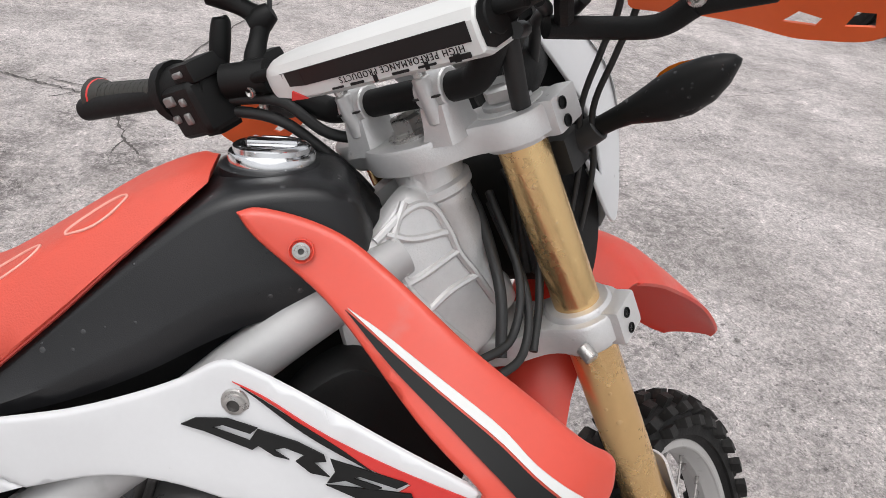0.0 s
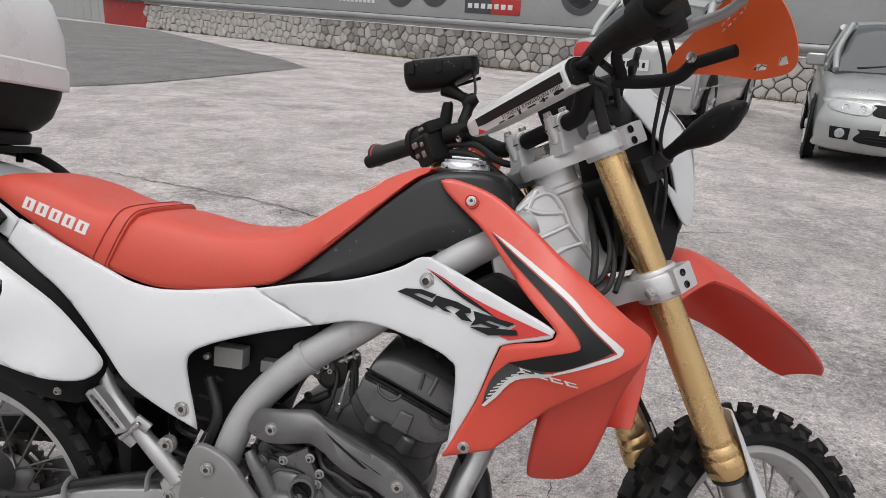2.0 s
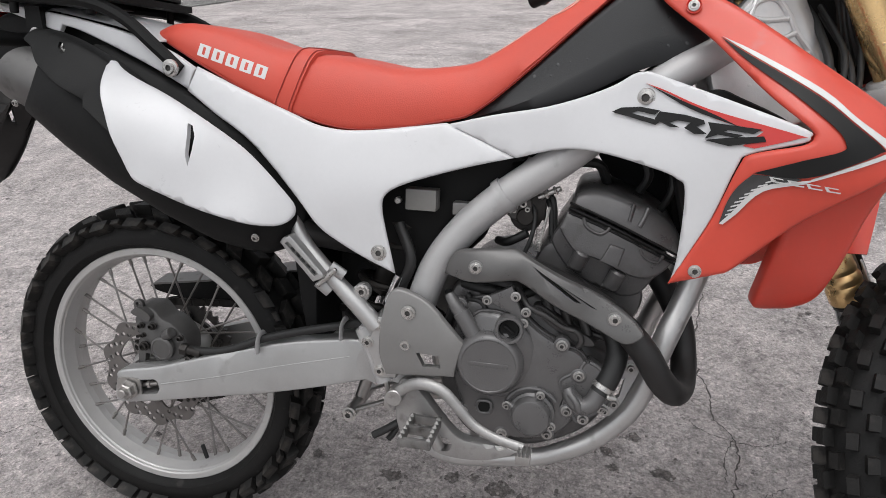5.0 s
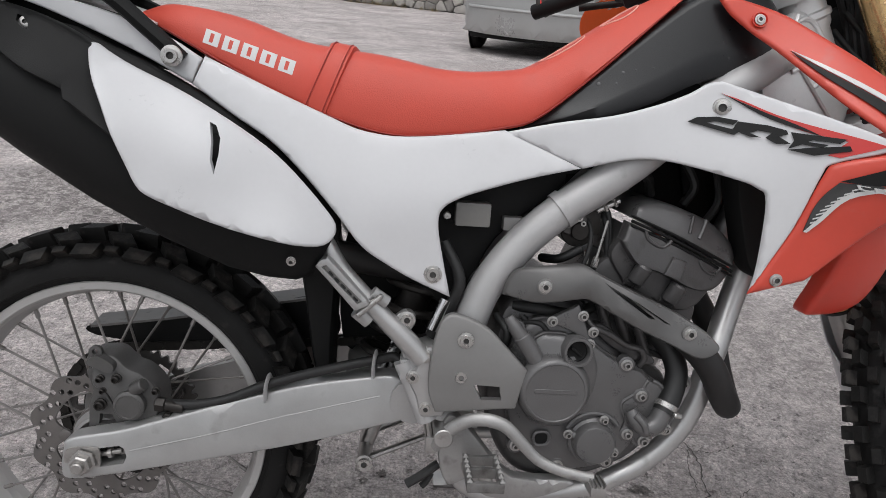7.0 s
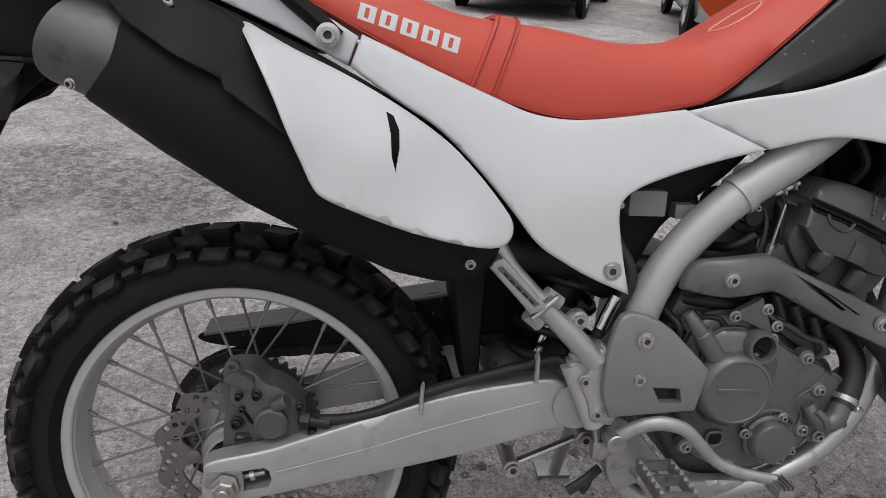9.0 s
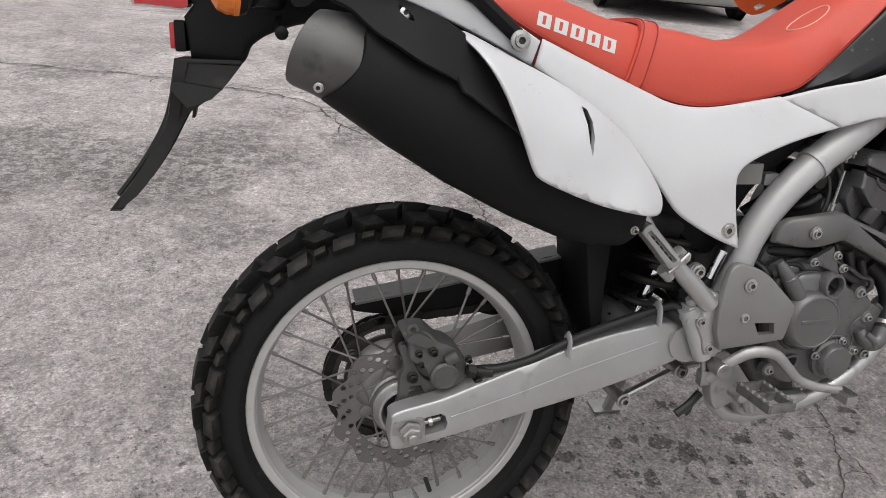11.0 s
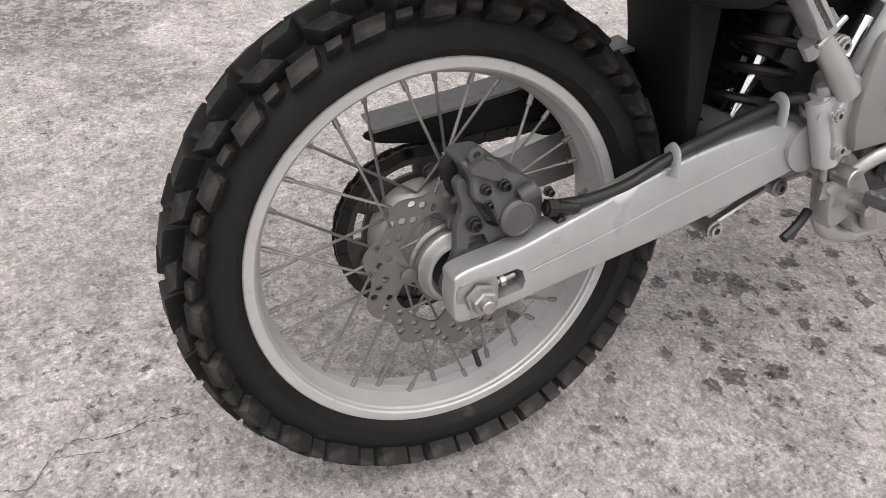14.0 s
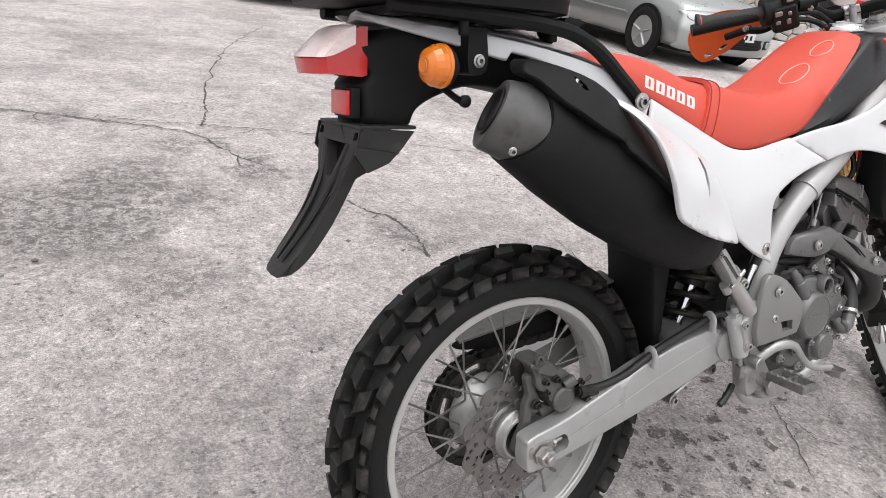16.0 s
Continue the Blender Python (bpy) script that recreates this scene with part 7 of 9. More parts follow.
    bolt(g, (0.484, -0.1545, 0.623), (0, -1, 0), 0.009, 0.004)
    part("panel_bolt", g, M_BOLT, pan)
    df = field([(0.858, 0.875, -0.151), (0.848, 0.907, -0.145), (1.042, 0.843, -0.236), (0.95, 0.880, -0.192), (0.573, 0.823, -0.114), (0.684, 0.779, -0.130), (0.90, 0.775, -0.188), (0.915, 0.64, -0.198), (0.982, 0.813, -0.220), (0.72, 0.85, -0.130), (0.80, 0.80, -0.152), (0.94, 0.72, -0.206)])
    front = [(0.5755, 0.8215, 1), (0.645, 0.839), (0.72, 0.854), (0.776, 0.872), (0.815, 0.889), (0.838, 0.904), (0.852, 0.908), (0.87, 0.905), (0.97, 0.872), (1.04, 0.847), (1.046, 0.838), (1.038, 0.830), (0.984, 0.812), (0.972, 0.795), (0.952, 0.728), (0.93, 0.675), (0.911, 0.628, 1), (0.917, 0.67), (0.917, 0.755), (0.905, 0.772), (0.876, 0.782), (0.80, 0.797), (0.745, 0.796), (0.684, 0.779, 1)]
    fp = part("front_side_panel", Geo().add(*panel(front, df, 0.006, roll=0.004, step=0.016)), M_WHITE, bike, "glossy white front side panel with graphics", 60)
    part("panel_half", Geo().add(*panel(front, df, 0.006, roll=0.004, step=0.03)).mirrored(), M_WHITE, fp, sharp=60)
    g = Geo()
    headed(g, [(0.013, 0), (0.012, 0.002), (0.0095, 0.0025), (0.009, 0.005), (0.0055, 0.006), (0.0045, 0.003)], (0.858, -0.1505, 0.874), (-0.3, -1, 0), 20)
    part("panel_bolt", g, M_BOLT, fp)

    def film(name, outline, depth, material, parent, proud=0.0016, per=4):
        part(name, Geo().add(*panel(outline, depth, 0.0014, roll=0, step=0.02, per=per, proud=proud)), material, parent, sharp=60)
    # red wedge with a dark edge, then the black swept mark of plain strokes
    film("graphic", [(0.855, 0.893, 1), (0.883, 0.884), (0.934, 0.864), (1.032, 0.840), (1.034, 0.836), (0.988, 0.820, 1), (0.975, 0.822, 1), (0.996, 0.841, 1), (0.943, 0.852), (0.896, 0.876)], df, M_DECALR, fp)
    film("graphic", [(0.862, 0.890, 1), (0.912, 0.863), (0.968, 0.845, 1), (0.940, 0.858), (0.90, 0.8735)], df, M_DECALB, fp, 0.0028)
    for st in ([(0.814, 0.853, 1), (0.826, 0.8595, 1), (0.851, 0.8620, 1), (0.876, 0.8585, 1), (0.870, 0.8525, 1), (0.848, 0.8560, 1), (0.839, 0.8530, 1), (0.866, 0.8475, 1), (0.878, 0.8450, 1), (0.872, 0.8395, 1), (0.833, 0.8490, 1)],
               [(0.876, 0.8575, 1), (0.908, 0.8550, 1), (0.929, 0.8500, 1), (0.931, 0.8450, 1), (0.921, 0.8415, 1), (0.934, 0.8330, 1), (0.919, 0.8320, 1), (0.907, 0.8385, 1), (0.914, 0.8455, 1), (0.898, 0.8475, 1), (0.889, 0.8435, 1), (0.902, 0.8385, 1), (0.890, 0.8385, 1), (0.870, 0.8470, 1)],
               [(0.934, 0.8480, 1), (0.993, 0.8435, 1), (0.985, 0.8375, 1), (0.957, 0.8400, 1), (0.952, 0.8372, 1), (0.974, 0.8352, 1), (0.967, 0.8312, 1), (0.946, 0.8335, 1), (0.932, 0.8270, 1), (0.938, 0.8380, 1)],
               [(0.931, 0.8255, 1), (0.952, 0.8295, 1), (0.996, 0.8355, 1), (0.999, 0.8295, 1), (0.959, 0.8205, 1)]):
        film("swept_mark", st, df, M_DECALB, fp, 0.0040, 1)

    # ---- red shroud ----
    ds = field([(0.908, 0.987, -0.117), (0.858, 1.02, -0.106), (1.129, 0.838, -0.238), (1.042, 0.843, -0.2405), (1.02, 0.95, -0.168), (1.075, 0.843, -0.243), (0.94, 0.653, -0.205), (0.911, 0.632, -0.201), (1.05, 0.731, -0.226), (1.172, 0.842, -0.212), (1.1, 0.9, -0.200), (0.96, 0.94, -0.155), (1.0, 0.885, -0.205), (0.985, 0.815, -0.225), (1.0, 0.75, -0.225)])
    sh = [(0.856, 1.021, 1), (0.873, 1.025), (0.91, 1.018), (0.946, 1.005), (0.979, 0.984), (1.015, 0.958), (1.047, 0.934), (1.1, 0.897), (1.143, 0.866), (1.168, 0.850), (1.175, 0.838), (1.168, 0.816), (1.136, 0.793), (1.09, 0.762), (1.05, 0.729), (1.009, 0.686), (0.982, 0.658), (0.965, 0.650), (0.909, 0.630, 1), (0.930, 0.676), (0.953, 0.729), (0.974, 0.796), (0.987, 0.813), (1.038, 0.828), (1.049, 0.838), (1.043, 0.849), (1.0, 0.885), (0.938, 0.949), (0.897, 0.981), (0.870, 1.003)]
    shr = part("radiator_shroud", Geo().add(*panel(sh, ds, 0.007, roll=0.006, step=0.016)), M_RED, bike, "glossy red radiator shroud with graphics", 60)
    part("shroud_half", Geo().add(*panel(sh, ds, 0.007, roll=0.006, step=0.03)).mirrored(), M_RED, shr, sharp=60)
    g = Geo()
    g.add(*lathe([(0.0105, -0.002), (0.0105, 0.0008), (0.0095, 0.0010), (0.0085, -0.0015), (0.002, -0.0016)], (0.908, -0.1195, 0.996), (-0.1, -1, 0.2), 24))
    part("bolt_well", g, M_FEND, shr, "round red bolt well")
    g = Geo()
    bolt(g, (0.908, -0.1195, 0.996), (-0.1, -1, 0.2), 0.0052, 0.0022)
    part("shroud_bolt", g, M_BOLT, shr)
    part("shroud_bolt", headed(Geo(), [(0.009, 0), (0.0085, 0.0015), (0.0065, 0.002), (0.006, 0.004), (0.0036, 0.0042), (0.003, 0.002)], (0.94, -0.2055, 0.653), (0, -1, 0), 18), M_BOLT, shr)
    film("white_line", [(0.946, 0.956, 1), (0.984, 0.937), (1.058, 0.893), (1.094, 0.862), (1.134, 0.834), (1.137, 0.827), (1.131, 0.820), (1.10, 0.8065), (1.048, 0.784, 1), (1.052, 0.789, 1), (1.10, 0.812), (1.124, 0.8225), (1.127, 0.828), (1.092, 0.856), (1.055, 0.886), (0.982, 0.932)], ds, M_DECALW, shr, 0.0018)
    film("black_band", [(0.944, 0.955, 1), (0.980, 0.931), (1.053, 0.885), (1.090, 0.855), (1.123, 0.829), (1.120, 0.825), (1.099, 0.8135), (1.045, 0.790), (0.989, 0.7905, 1), (1.040, 0.811), (1.077, 0.824), (1.081, 0.833), (1.069, 0.850), (1.024, 0.888), (0.978, 0.923)], ds, M_DECALB, shr, 0.0030)
    film("grey_pattern", [(0.989, 0.789, 1), (1.042, 0.7875), (1.0, 0.7735), (0.974, 0.739), (0.960, 0.722, 1), (0.966, 0.752), (0.975, 0.772)], ds, M_DECALG, shr, 0.0022)
    for k in range(9):
        x, z = 0.9655 + 0.0016 * k + 0.0004 * k * k, 0.733 + 0.0058 * k
        film("pattern_stroke", [(x, z, 1), (x + 0.010, z + 0.0040, 1), (x + 0.010, z + 0.0058, 1), (x, z + 0.0018, 1)], ds, M_DECALW, shr, 0.0030)
    film("pale_edge", [(1.050, 0.7875, 1), (1.0, 0.7745), (0.973, 0.739), (0.960, 0.722, 1), (0.964, 0.721, 1), (0.978, 0.737), (1.003, 0.769), (1.047, 0.783, 1)], ds, M_DECALW, shr, 0.0030)
    for k in range(4):
        x, z = 1.006 + 0.0200 * k, 0.7885 - 0.0022 * k
        film("small_mark", [(x, z, 1), (x + 0.015, z - 0.0016, 1), (x + 0.0165, z - 0.0030, 1), (x + 0.004, z - 0.0016, 1), (x + 0.007, z - 0.0050, 1), (x + 0.019, z - 0.0062, 1), (x + 0.0185, z - 0.0076, 1), (x + 0.004, z - 0.0062, 1)], ds, M_DECALW, shr, 0.0050, 1)
    # lower scoop of the shroud
    dsc = field([(1.17, 0.83, -0.205), (1.06, 0.72, -0.190), (1.04, 0.59, -0.135), (1.10, 0.60, -0.135), (1.15, 0.74, -0.165), (1.08, 0.66, -0.172)])
    sc = [(1.05, 0.735), (1.09, 0.765), (1.14, 0.80), (1.172, 0.826), (1.172, 0.80), (1.152, 0.74), (1.130, 0.655), (1.115, 0.612), (1.092, 0.594), (1.065, 0.588), (1.036, 0.590), (1.034, 0.63), (1.040, 0.69)]
    sco = part("shroud_scoop", Geo().add(*panel(sc, dsc, 0.035, roll=0.010, step=0.02)), M_FEND, bike, "red lower radiator scoop", 60)
    part("scoop_half", Geo().add(*panel(sc, dsc, 0.010, roll=0.004, step=0.04)).mirrored(), M_FEND, sco, sharp=60)

    part("tank_skirt", Geo().add(*panel([(0.56, 0.835), (0.66, 0.850), (0.74, 0.875), (0.80, 0.905), (0.86, 0.905), (0.80, 0.850), (0.70, 0.800), (0.58, 0.785)], -0.070, 0.004, roll=0.001, step=0)), M_BLACK, bike, "black plastic skirt under the tank")
    # ---- muffler with its shields ----
    base = np.array([-0.105, -0.134, 0.858])
    ax = np.array([0.8904, 0.0, -0.4552])
    up = np.array([0.4552, 0, 0.8904])
    lat = np.array([0, -1.0, 0])

    def oval(u, hw, hh, off=0.0, p=2.3, point=0.0, skew=0.0, n=36):
        """A ring round the muffler u metres along it; point pushes its sides forwards, skew turns it outwards."""
        out = []
        for k in range(n):
            w = 2 * math.pi * k / n
            cx, sy = math.cos(w), math.sin(w)
            c = base + ax * (u + point * abs(cx) ** 2.5 - skew * hw * cx) + up * off
            out.append(tuple(c + lat * hw * math.copysign(abs(cx) ** (2 / p), cx) + up * hh * math.copysign(abs(sy) ** (2 / p), sy)))
        return out
    rows = ((0.000, 0.055, 0.0570, 0.018), (0.004, 0.0575, 0.0585, 0.018), (0.05, 0.066, 0.0645, 0.012), (0.10, 0.074, 0.0710, 0.004), (0.20, 0.083, 0.0785, 0.0), (0.30, 0.079, 0.0785, 0.0), (0.39, 0.070, 0.0720, 0.0), (0.44, 0.058, 0.059, 0.0), (0.475, 0.046, 0.044, 0.0), (0.49, 0.028, 0.028, 0.0))
    mf = part("muffler", Geo().add(*loft([oval(u, hw, hh, point=q) for u, hw, hh, q in rows])), M_MATT, bike, "matt black oval muffler with a dull steel end cap", 45)
    # six-sided steel cap tapering to the outlet
    g = Geo().add(*loft([oval(u, hw, hh, off, p, q, k) for u, hw, hh, off, p, q, k in ((0.010, 0.053, 0.0555, 0.0, 1.75, 0.018, 0.0), (0.0, 0.0545, 0.0570, 0.0, 1.75, 0.018, 0.0), (-0.018, 0.0505, 0.0545, -0.003, 1.75, 0.008, 0.1), (-0.037, 0.0460, 0.0515, -0.008, 1.9, 0.0, 0.32), (-0.0435, 0.0440, 0.0490, -0.009, 2.0, 0.0, 0.36), (-0.0455, 0.040, 0.044, -0.009, 2.0, 0.0, 0.36), (-0.043, 0.0335, 0.0345, -0.005, 2.0, 0.0, 0.36), (-0.020, 0.0315, 0.0325, -0.003, 2.0, 0.0, 0.36))]))
    part("end_cap", g, M_CAPGREY, mf, "dull dark grey muffler end cap", 22)
    c = base - ax * 0.0435 - up * 0.005
    rear = Vector(-ax + np.array([0, 0.36, 0])).normalized()
    part("tail_pipe", Geo().add(*lathe([(0.0335, -0.004), (0.0345, 0.002), (0.0330, 0.0035), (0.0312, 0.002), (0.0305, -0.022)], tuple(c), tuple(rear), 32)), M_PIPE, mf)
    part("outlet", Geo().add(*lathe([(0.0320, -0.018), (0.016, -0.018), (0.0155, -0.040), (0.004, -0.040)], tuple(c), tuple(rear), 28)), M_BLACK, mf)
    part("muffler_bolt", headed(Geo(), [(0.0062, 0), (0.0062, 0.0015), (0.0050, 0.002), (0.0047, 0.0045), (0.0027, 0.0048), (0.0023, 0.002)], (-0.136, -0.172, 0.823), (-0.25, -1, -0.1), 14), M_BOLT, mf)
    part("muffler_bolt", headed(Geo(), [(0.0065, 0), (0.0065, 0.0015), (0.0050, 0.002), (0.0048, 0.0045), (0.0026, 0.0048), (0.0022, 0.002)], (0.298, -0.196, 0.640), (0, -1, -0.2), 14), M_BOLT, mf)
    # moulded upper shield with a stepped lower lip
    db = field([(-0.12, 0.93, -0.160), (-0.06, 0.90, -0.188), (0.0, 0.915, -0.176), (0.03, 0.84, -0.214), (0.055, 0.878, -0.178), (0.10, 0.79, -0.228), (0.12, 0.84, -0.172), (0.16, 0.78, -0.195), (0.20, 0.76, -0.185)])
    lip = [(-0.118, 0.925), (-0.098, 0.914), (-0.073, 0.890), (-0.050, 0.876), (-0.016, 0.855), (0.026, 0.837, 1), (0.031, 0.824, 1), (0.042, 0.818), (0.080, 0.792), (0.124, 0.763), (0.160, 0.742)]
    ridge = [(0.19, 0.755), (0.19, 0.785), (0.13, 0.835), (0.06, 0.884), (0.0, 0.917), (-0.06, 0.936), (-0.105, 0.942)]
    oval_hole = [(-0.041, 0.922), (-0.034, 0.920), (-0.025, 0.911), (-0.023, 0.904), (-0.030, 0.905), (-0.040, 0.914)]
    bs = part("muffler_shield", Geo().add(*panel(lip + ridge, db, 0.030, roll=0.006, step=0.014, per=3, holes=[oval_hole])), M_BLACK, bike, "matt black moulded muffler shield", 50)
    part("shield_bolt", headed(Geo(), [(0.0075, 0), (0.0075, 0.002), (0.0055, 0.003), (0.0030, 0.003), (0.0026, 0.001)], (-0.032, -0.172, 0.913), (0, -1, 0.2), 14), M_BOLT, bs)
    # dark underlay between the shield and the side panel
    part("shield_underlay", Geo().add(*panel([(-0.02, 0.915), (0.06, 0.893), (0.15, 0.852), (0.24, 0.800), (0.31, 0.738), (0.352, 0.680), (0.335, 0.640), (0.26, 0.640), (0.15, 0.70), (0.08, 0.78)], field([(0.0, 0.9, -0.135), (0.2, 0.80, -0.150), (0.34, 0.66, -0.140), (0.12, 0.74, -0.190)]), 0.03, roll=0.006, step=0.03)), M_MATT, bs)
    dm = field([(0.042, 0.891, -0.172), (0.054, 0.872, -0.205), (0.068, 0.850, -0.229), (0.082, 0.820, -0.242), (0.095, 0.790, -0.250), (0.110, 0.757, -0.249), (0.122, 0.734, -0.247), (0.170, 0.706, -0.240), (0.237, 0.680, -0.233), (0.300, 0.669, -0.222), (0.350, 0.677, -0.176), (0.275, 0.772, -0.184), (0.181, 0.832, -0.191), (0.100, 0.868, -0.187), (0.200, 0.770, -0.224)])
    wm = [(0.039, 0.894), (0.043, 0.886), (0.054, 0.871), (0.068, 0.848), (0.082, 0.820), (0.095, 0.790), (0.110, 0.757), (0.121, 0.733), (0.134, 0.720), (0.170, 0.704), (0.225, 0.684), (0.285, 0.669), (0.330, 0.661), (0.348, 0.669), (0.350, 0.686), (0.333, 0.710), (0.305, 0.742), (0.272, 0.774), (0.230, 0.804), (0.181, 0.832), (0.14, 0.852), (0.10, 0.869), (0.062, 0.888), (0.046, 0.896)]
    slit = [(0.196, 0.810), (0.204, 0.806), (0.2105, 0.791), (0.2110, 0.772), (0.2072, 0.748), (0.2025, 0.764), (0.2010, 0.788)]
    part("muffler_cover", Geo().add(*panel(wm, dm, 0.010, roll=0.005, step=0.013, per=3, holes=[slit])), M_WHITE, bike, "glossy white slotted muffler side cover", 60)


    # ---- tail ----
    tl = [(-0.292, 0.958), (-0.24, 0.975), (-0.12, 0.972), (0.0, 0.952), (0.10, 0.920), (0.13, 0.875), (0.06, 0.878), (-0.06, 0.897), (-0.125, 0.902), (-0.18, 0.887), (-0.212, 0.868), (-0.230, 0.842), (-0.290, 0.848, 1), (-0.296, 0.900, 1), (-0.284, 0.915, 1), (-0.316, 0.953, 1)]
    tail = part("rear_fender", Geo().add(*panel(tl, -0.050, 0.100, roll=0.012, step=0.03)), M_BLACK, bike, "black plastic rear fender and tail bracket", 60)
    dt = field([(0.16, 0.87, -0.128), (0.0, 0.92, -0.118), (-0.12, 0.955, -0.095), (-0.29, 0.977, -0.04), (0.10, 0.93, -0.120)])
    wt = [(0.164, 0.889, 1), (0.118, 0.914), (0.05, 0.938), (-0.04, 0.958), (-0.10, 0.968), (-0.16, 0.976), (-0.28, 0.990), (-0.297, 0.986), (-0.23, 0.970), (-0.165, 0.955), (-0.102, 0.939, 1), (-0.094, 0.951, 1), (-0.06, 0.944), (-0.02, 0.931), (0.04, 0.908), (0.10, 0.882), (0.152, 0.856, 1)]
    part("tail_cowl", Geo().add(*panel(wt, dt, 0.010, roll=0.003, step=0.02)), M_WHITE, tail, "white plastic tail cowl", 60)
    part("tail_cowl", Geo().add(*panel(wt, dt, 0.010, roll=0.003, step=0.03)).mirrored(), M_WHITE, tail, sharp=60)
    g = Geo()
    rr = []
    for x, w, z in ((-0.285, 0.035, 0.985), (-0.2, 0.07, 0.984), (-0.1, 0.098, 0.976), (0.02, 0.115, 0.955), (0.10, 0.118, 0.932)):
        rr.append([(x, y, z + dz) for y, dz in ((-w, -0.004), (-w * 0.5, 0.008), (0, 0.012), (w * 0.5, 0.008), (w, -0.004), (w * 0.5, -0.002), (0, 0.0), (-w * 0.5, -0.002))])
    part("tail_top", g.add(*loft(rr)), M_WHITE, tail, sharp=60)
    # black strap over the cowl with its bolt
    strap = part("tail_strap", Geo().add(*panel([(-0.167, 0.980, 1), (-0.138, 0.980, 1), (-0.134, 0.930), (-0.150, 0.918), (-0.165, 0.926)], -0.102, 0.05, roll=0.002, step=0)), M_BLACK, tail)
    part("tail_bolt", headed(Geo(), [(0.0092, 0), (0.0092, 0.002), (0.0068, 0.0025), (0.0064, 0.006), (0.0030, 0.0062), (0.0026, 0.004)], (-0.149, -0.101, 0.937), (0, -1, 0), 18), M_BOLT, strap)
    part("tail_hook", Geo().add(*tube([(-0.178, -0.05, 0.902), (-0.180, -0.10, 0.886), (-0.176, -0.112, 0.884)], 0.005, 8)).add(*lathe([(0.0085, 0), (0.0085, 0.006), (0.005, 0.008)], (-0.176, -0.110, 0.884), (0, -1, 0), 10)), M_BLACK, tail)
    # tail lamp: faceted red wedge; the pale upper facet is a painted sky reflection
    lens = [(-0.290, 0.976), (-0.304, 0.975), (-0.326, 0.969), (-0.352, 0.946), (-0.366, 0.931), (-0.361, 0.912), (-0.30, 0.909), (-0.290, 0.912)]
    rr = []
    for y, s in ((-0.049, 0.76), (-0.042, 0.90), (-0.02, 0.99), (0, 1.0), (0.02, 0.99), (0.042, 0.90), (0.049, 0.76)):
        rr.append([(-0.290 + (x + 0.290) * s, y, 0.935 + (z - 0.935) * (0.8 + 0.2 * s)) for x, z in lens])
    lamp = part("tail_lamp", Geo().add(*loft(rr)), M_TAILRED, bike, "red wedge-shaped tail lamp with a painted sky reflection on top", 25)
    top = ((-0.312, 0.9765), (-0.327, 0.9715), (-0.353, 0.9485), (-0.3685, 0.9330), (-0.350, 0.9365), (-0.312, 0.952))
    rr = []
    for y, s in ((-0.0505, 0.78), (-0.043, 0.90), (-0.02, 0.99), (0.02, 0.99), (0.043, 0.90), (0.0505, 0.78)):
        rr.append([(-0.290 + (x + 0.290) * s, y, 0.935 + (z - 0.935) * (0.8 + 0.2 * s)) for x, z in top])
    part("lens_sheen", Geo().add(*loft(rr)), M_TAILSHEEN, lamp, "upper lens facet with the sky reflection painted pale", 25)
    part("reflector", Geo().add(*box(-0.312, -0.012, 0.876, 0.008, 0.052, 0.033, 0.003)), M_TAILRED, bike, "small square red reflector")
    part("reflector_base", Geo().add(*box(-0.303, -0.012, 0.876, 0.014, 0.060, 0.040, 0.004)), M_BLACK, bike)
    for s in (-1, 1):
        m = Matrix.Translation((-0.236, s * 0.136, 0.928)) @ Matrix.Rotation(s * radians(-12), 4, "Z") @ Matrix.Diagonal((0.84, 0.84, 0.98, 1))
        g = Geo().add(*lathe([(0.002, -0.026), (0.012, -0.0245), (0.0215, -0.018), (0.0265, -0.006), (0.0270, 0.010), (0.022, 0.020)], (0, 0, 0), (1, 0, 0), 18)).moved(m)
        ind = part("rear_indicator", g, M_AMBER, bike, "amber rear turn indicator", 14)
        part("lens_ring", Geo().add(*lathe([(0.0262, 0.004), (0.0282, 0.005), (0.0282, 0.011), (0.0262, 0.012)], (0, 0, 0), (1, 0, 0), 28)).moved(m), M_AMBER, ind)
        part("lens_eye", Geo().add(*lathe([(0.0085, -0.0262), (0.0080, -0.0270), (0.0062, -0.0262), (0.0015, -0.0258)], (0, 0, 0), (1, 0, 0), 20)).moved(m), M_AMBER, ind)
        g = Geo().add(*lathe([(0.0265, 0.011), (0.0272, 0.014), (0.025, 0.022), (0.014, 0.030)], (0, 0, 0), (1, 0, 0), 24)).moved(m)
        g.add(*tube([(-0.214, s * 0.128, 0.927), (-0.195, s * 0.095, 0.926), (-0.18, s * 0.045, 0.926)], [0.016, 0.012, 0.014], 12))
        part("indicator_body", g, M_BLACK, ind)
    # number plate bracket without a plate: flange narrowing into a long strap
    br = [(-0.074, 0.845, 1), (0.074, 0.845, 1), (0.072, 0.822, 1), (0.042, 0.768, 1), (0.040, 0.74), (0.037, 0.70), (0.034, 0.655), (0.022, 0.640), (-0.022, 0.640), (-0.034, 0.655), (-0.037, 0.70), (-0.040, 0.74), (-0.042, 0.768, 1), (-0.072, 0.822, 1)]
    hl = [[(y - 0.007, 0.828), (y + 0.007, 0.828), (y + 0.006, 0.839), (y - 0.006, 0.839)] for y in (-0.060, 0.060)]
    hl.append([(-0.034, 0.822), (0.034, 0.822), (0.008, 0.774), (-0.008, 0.774)])

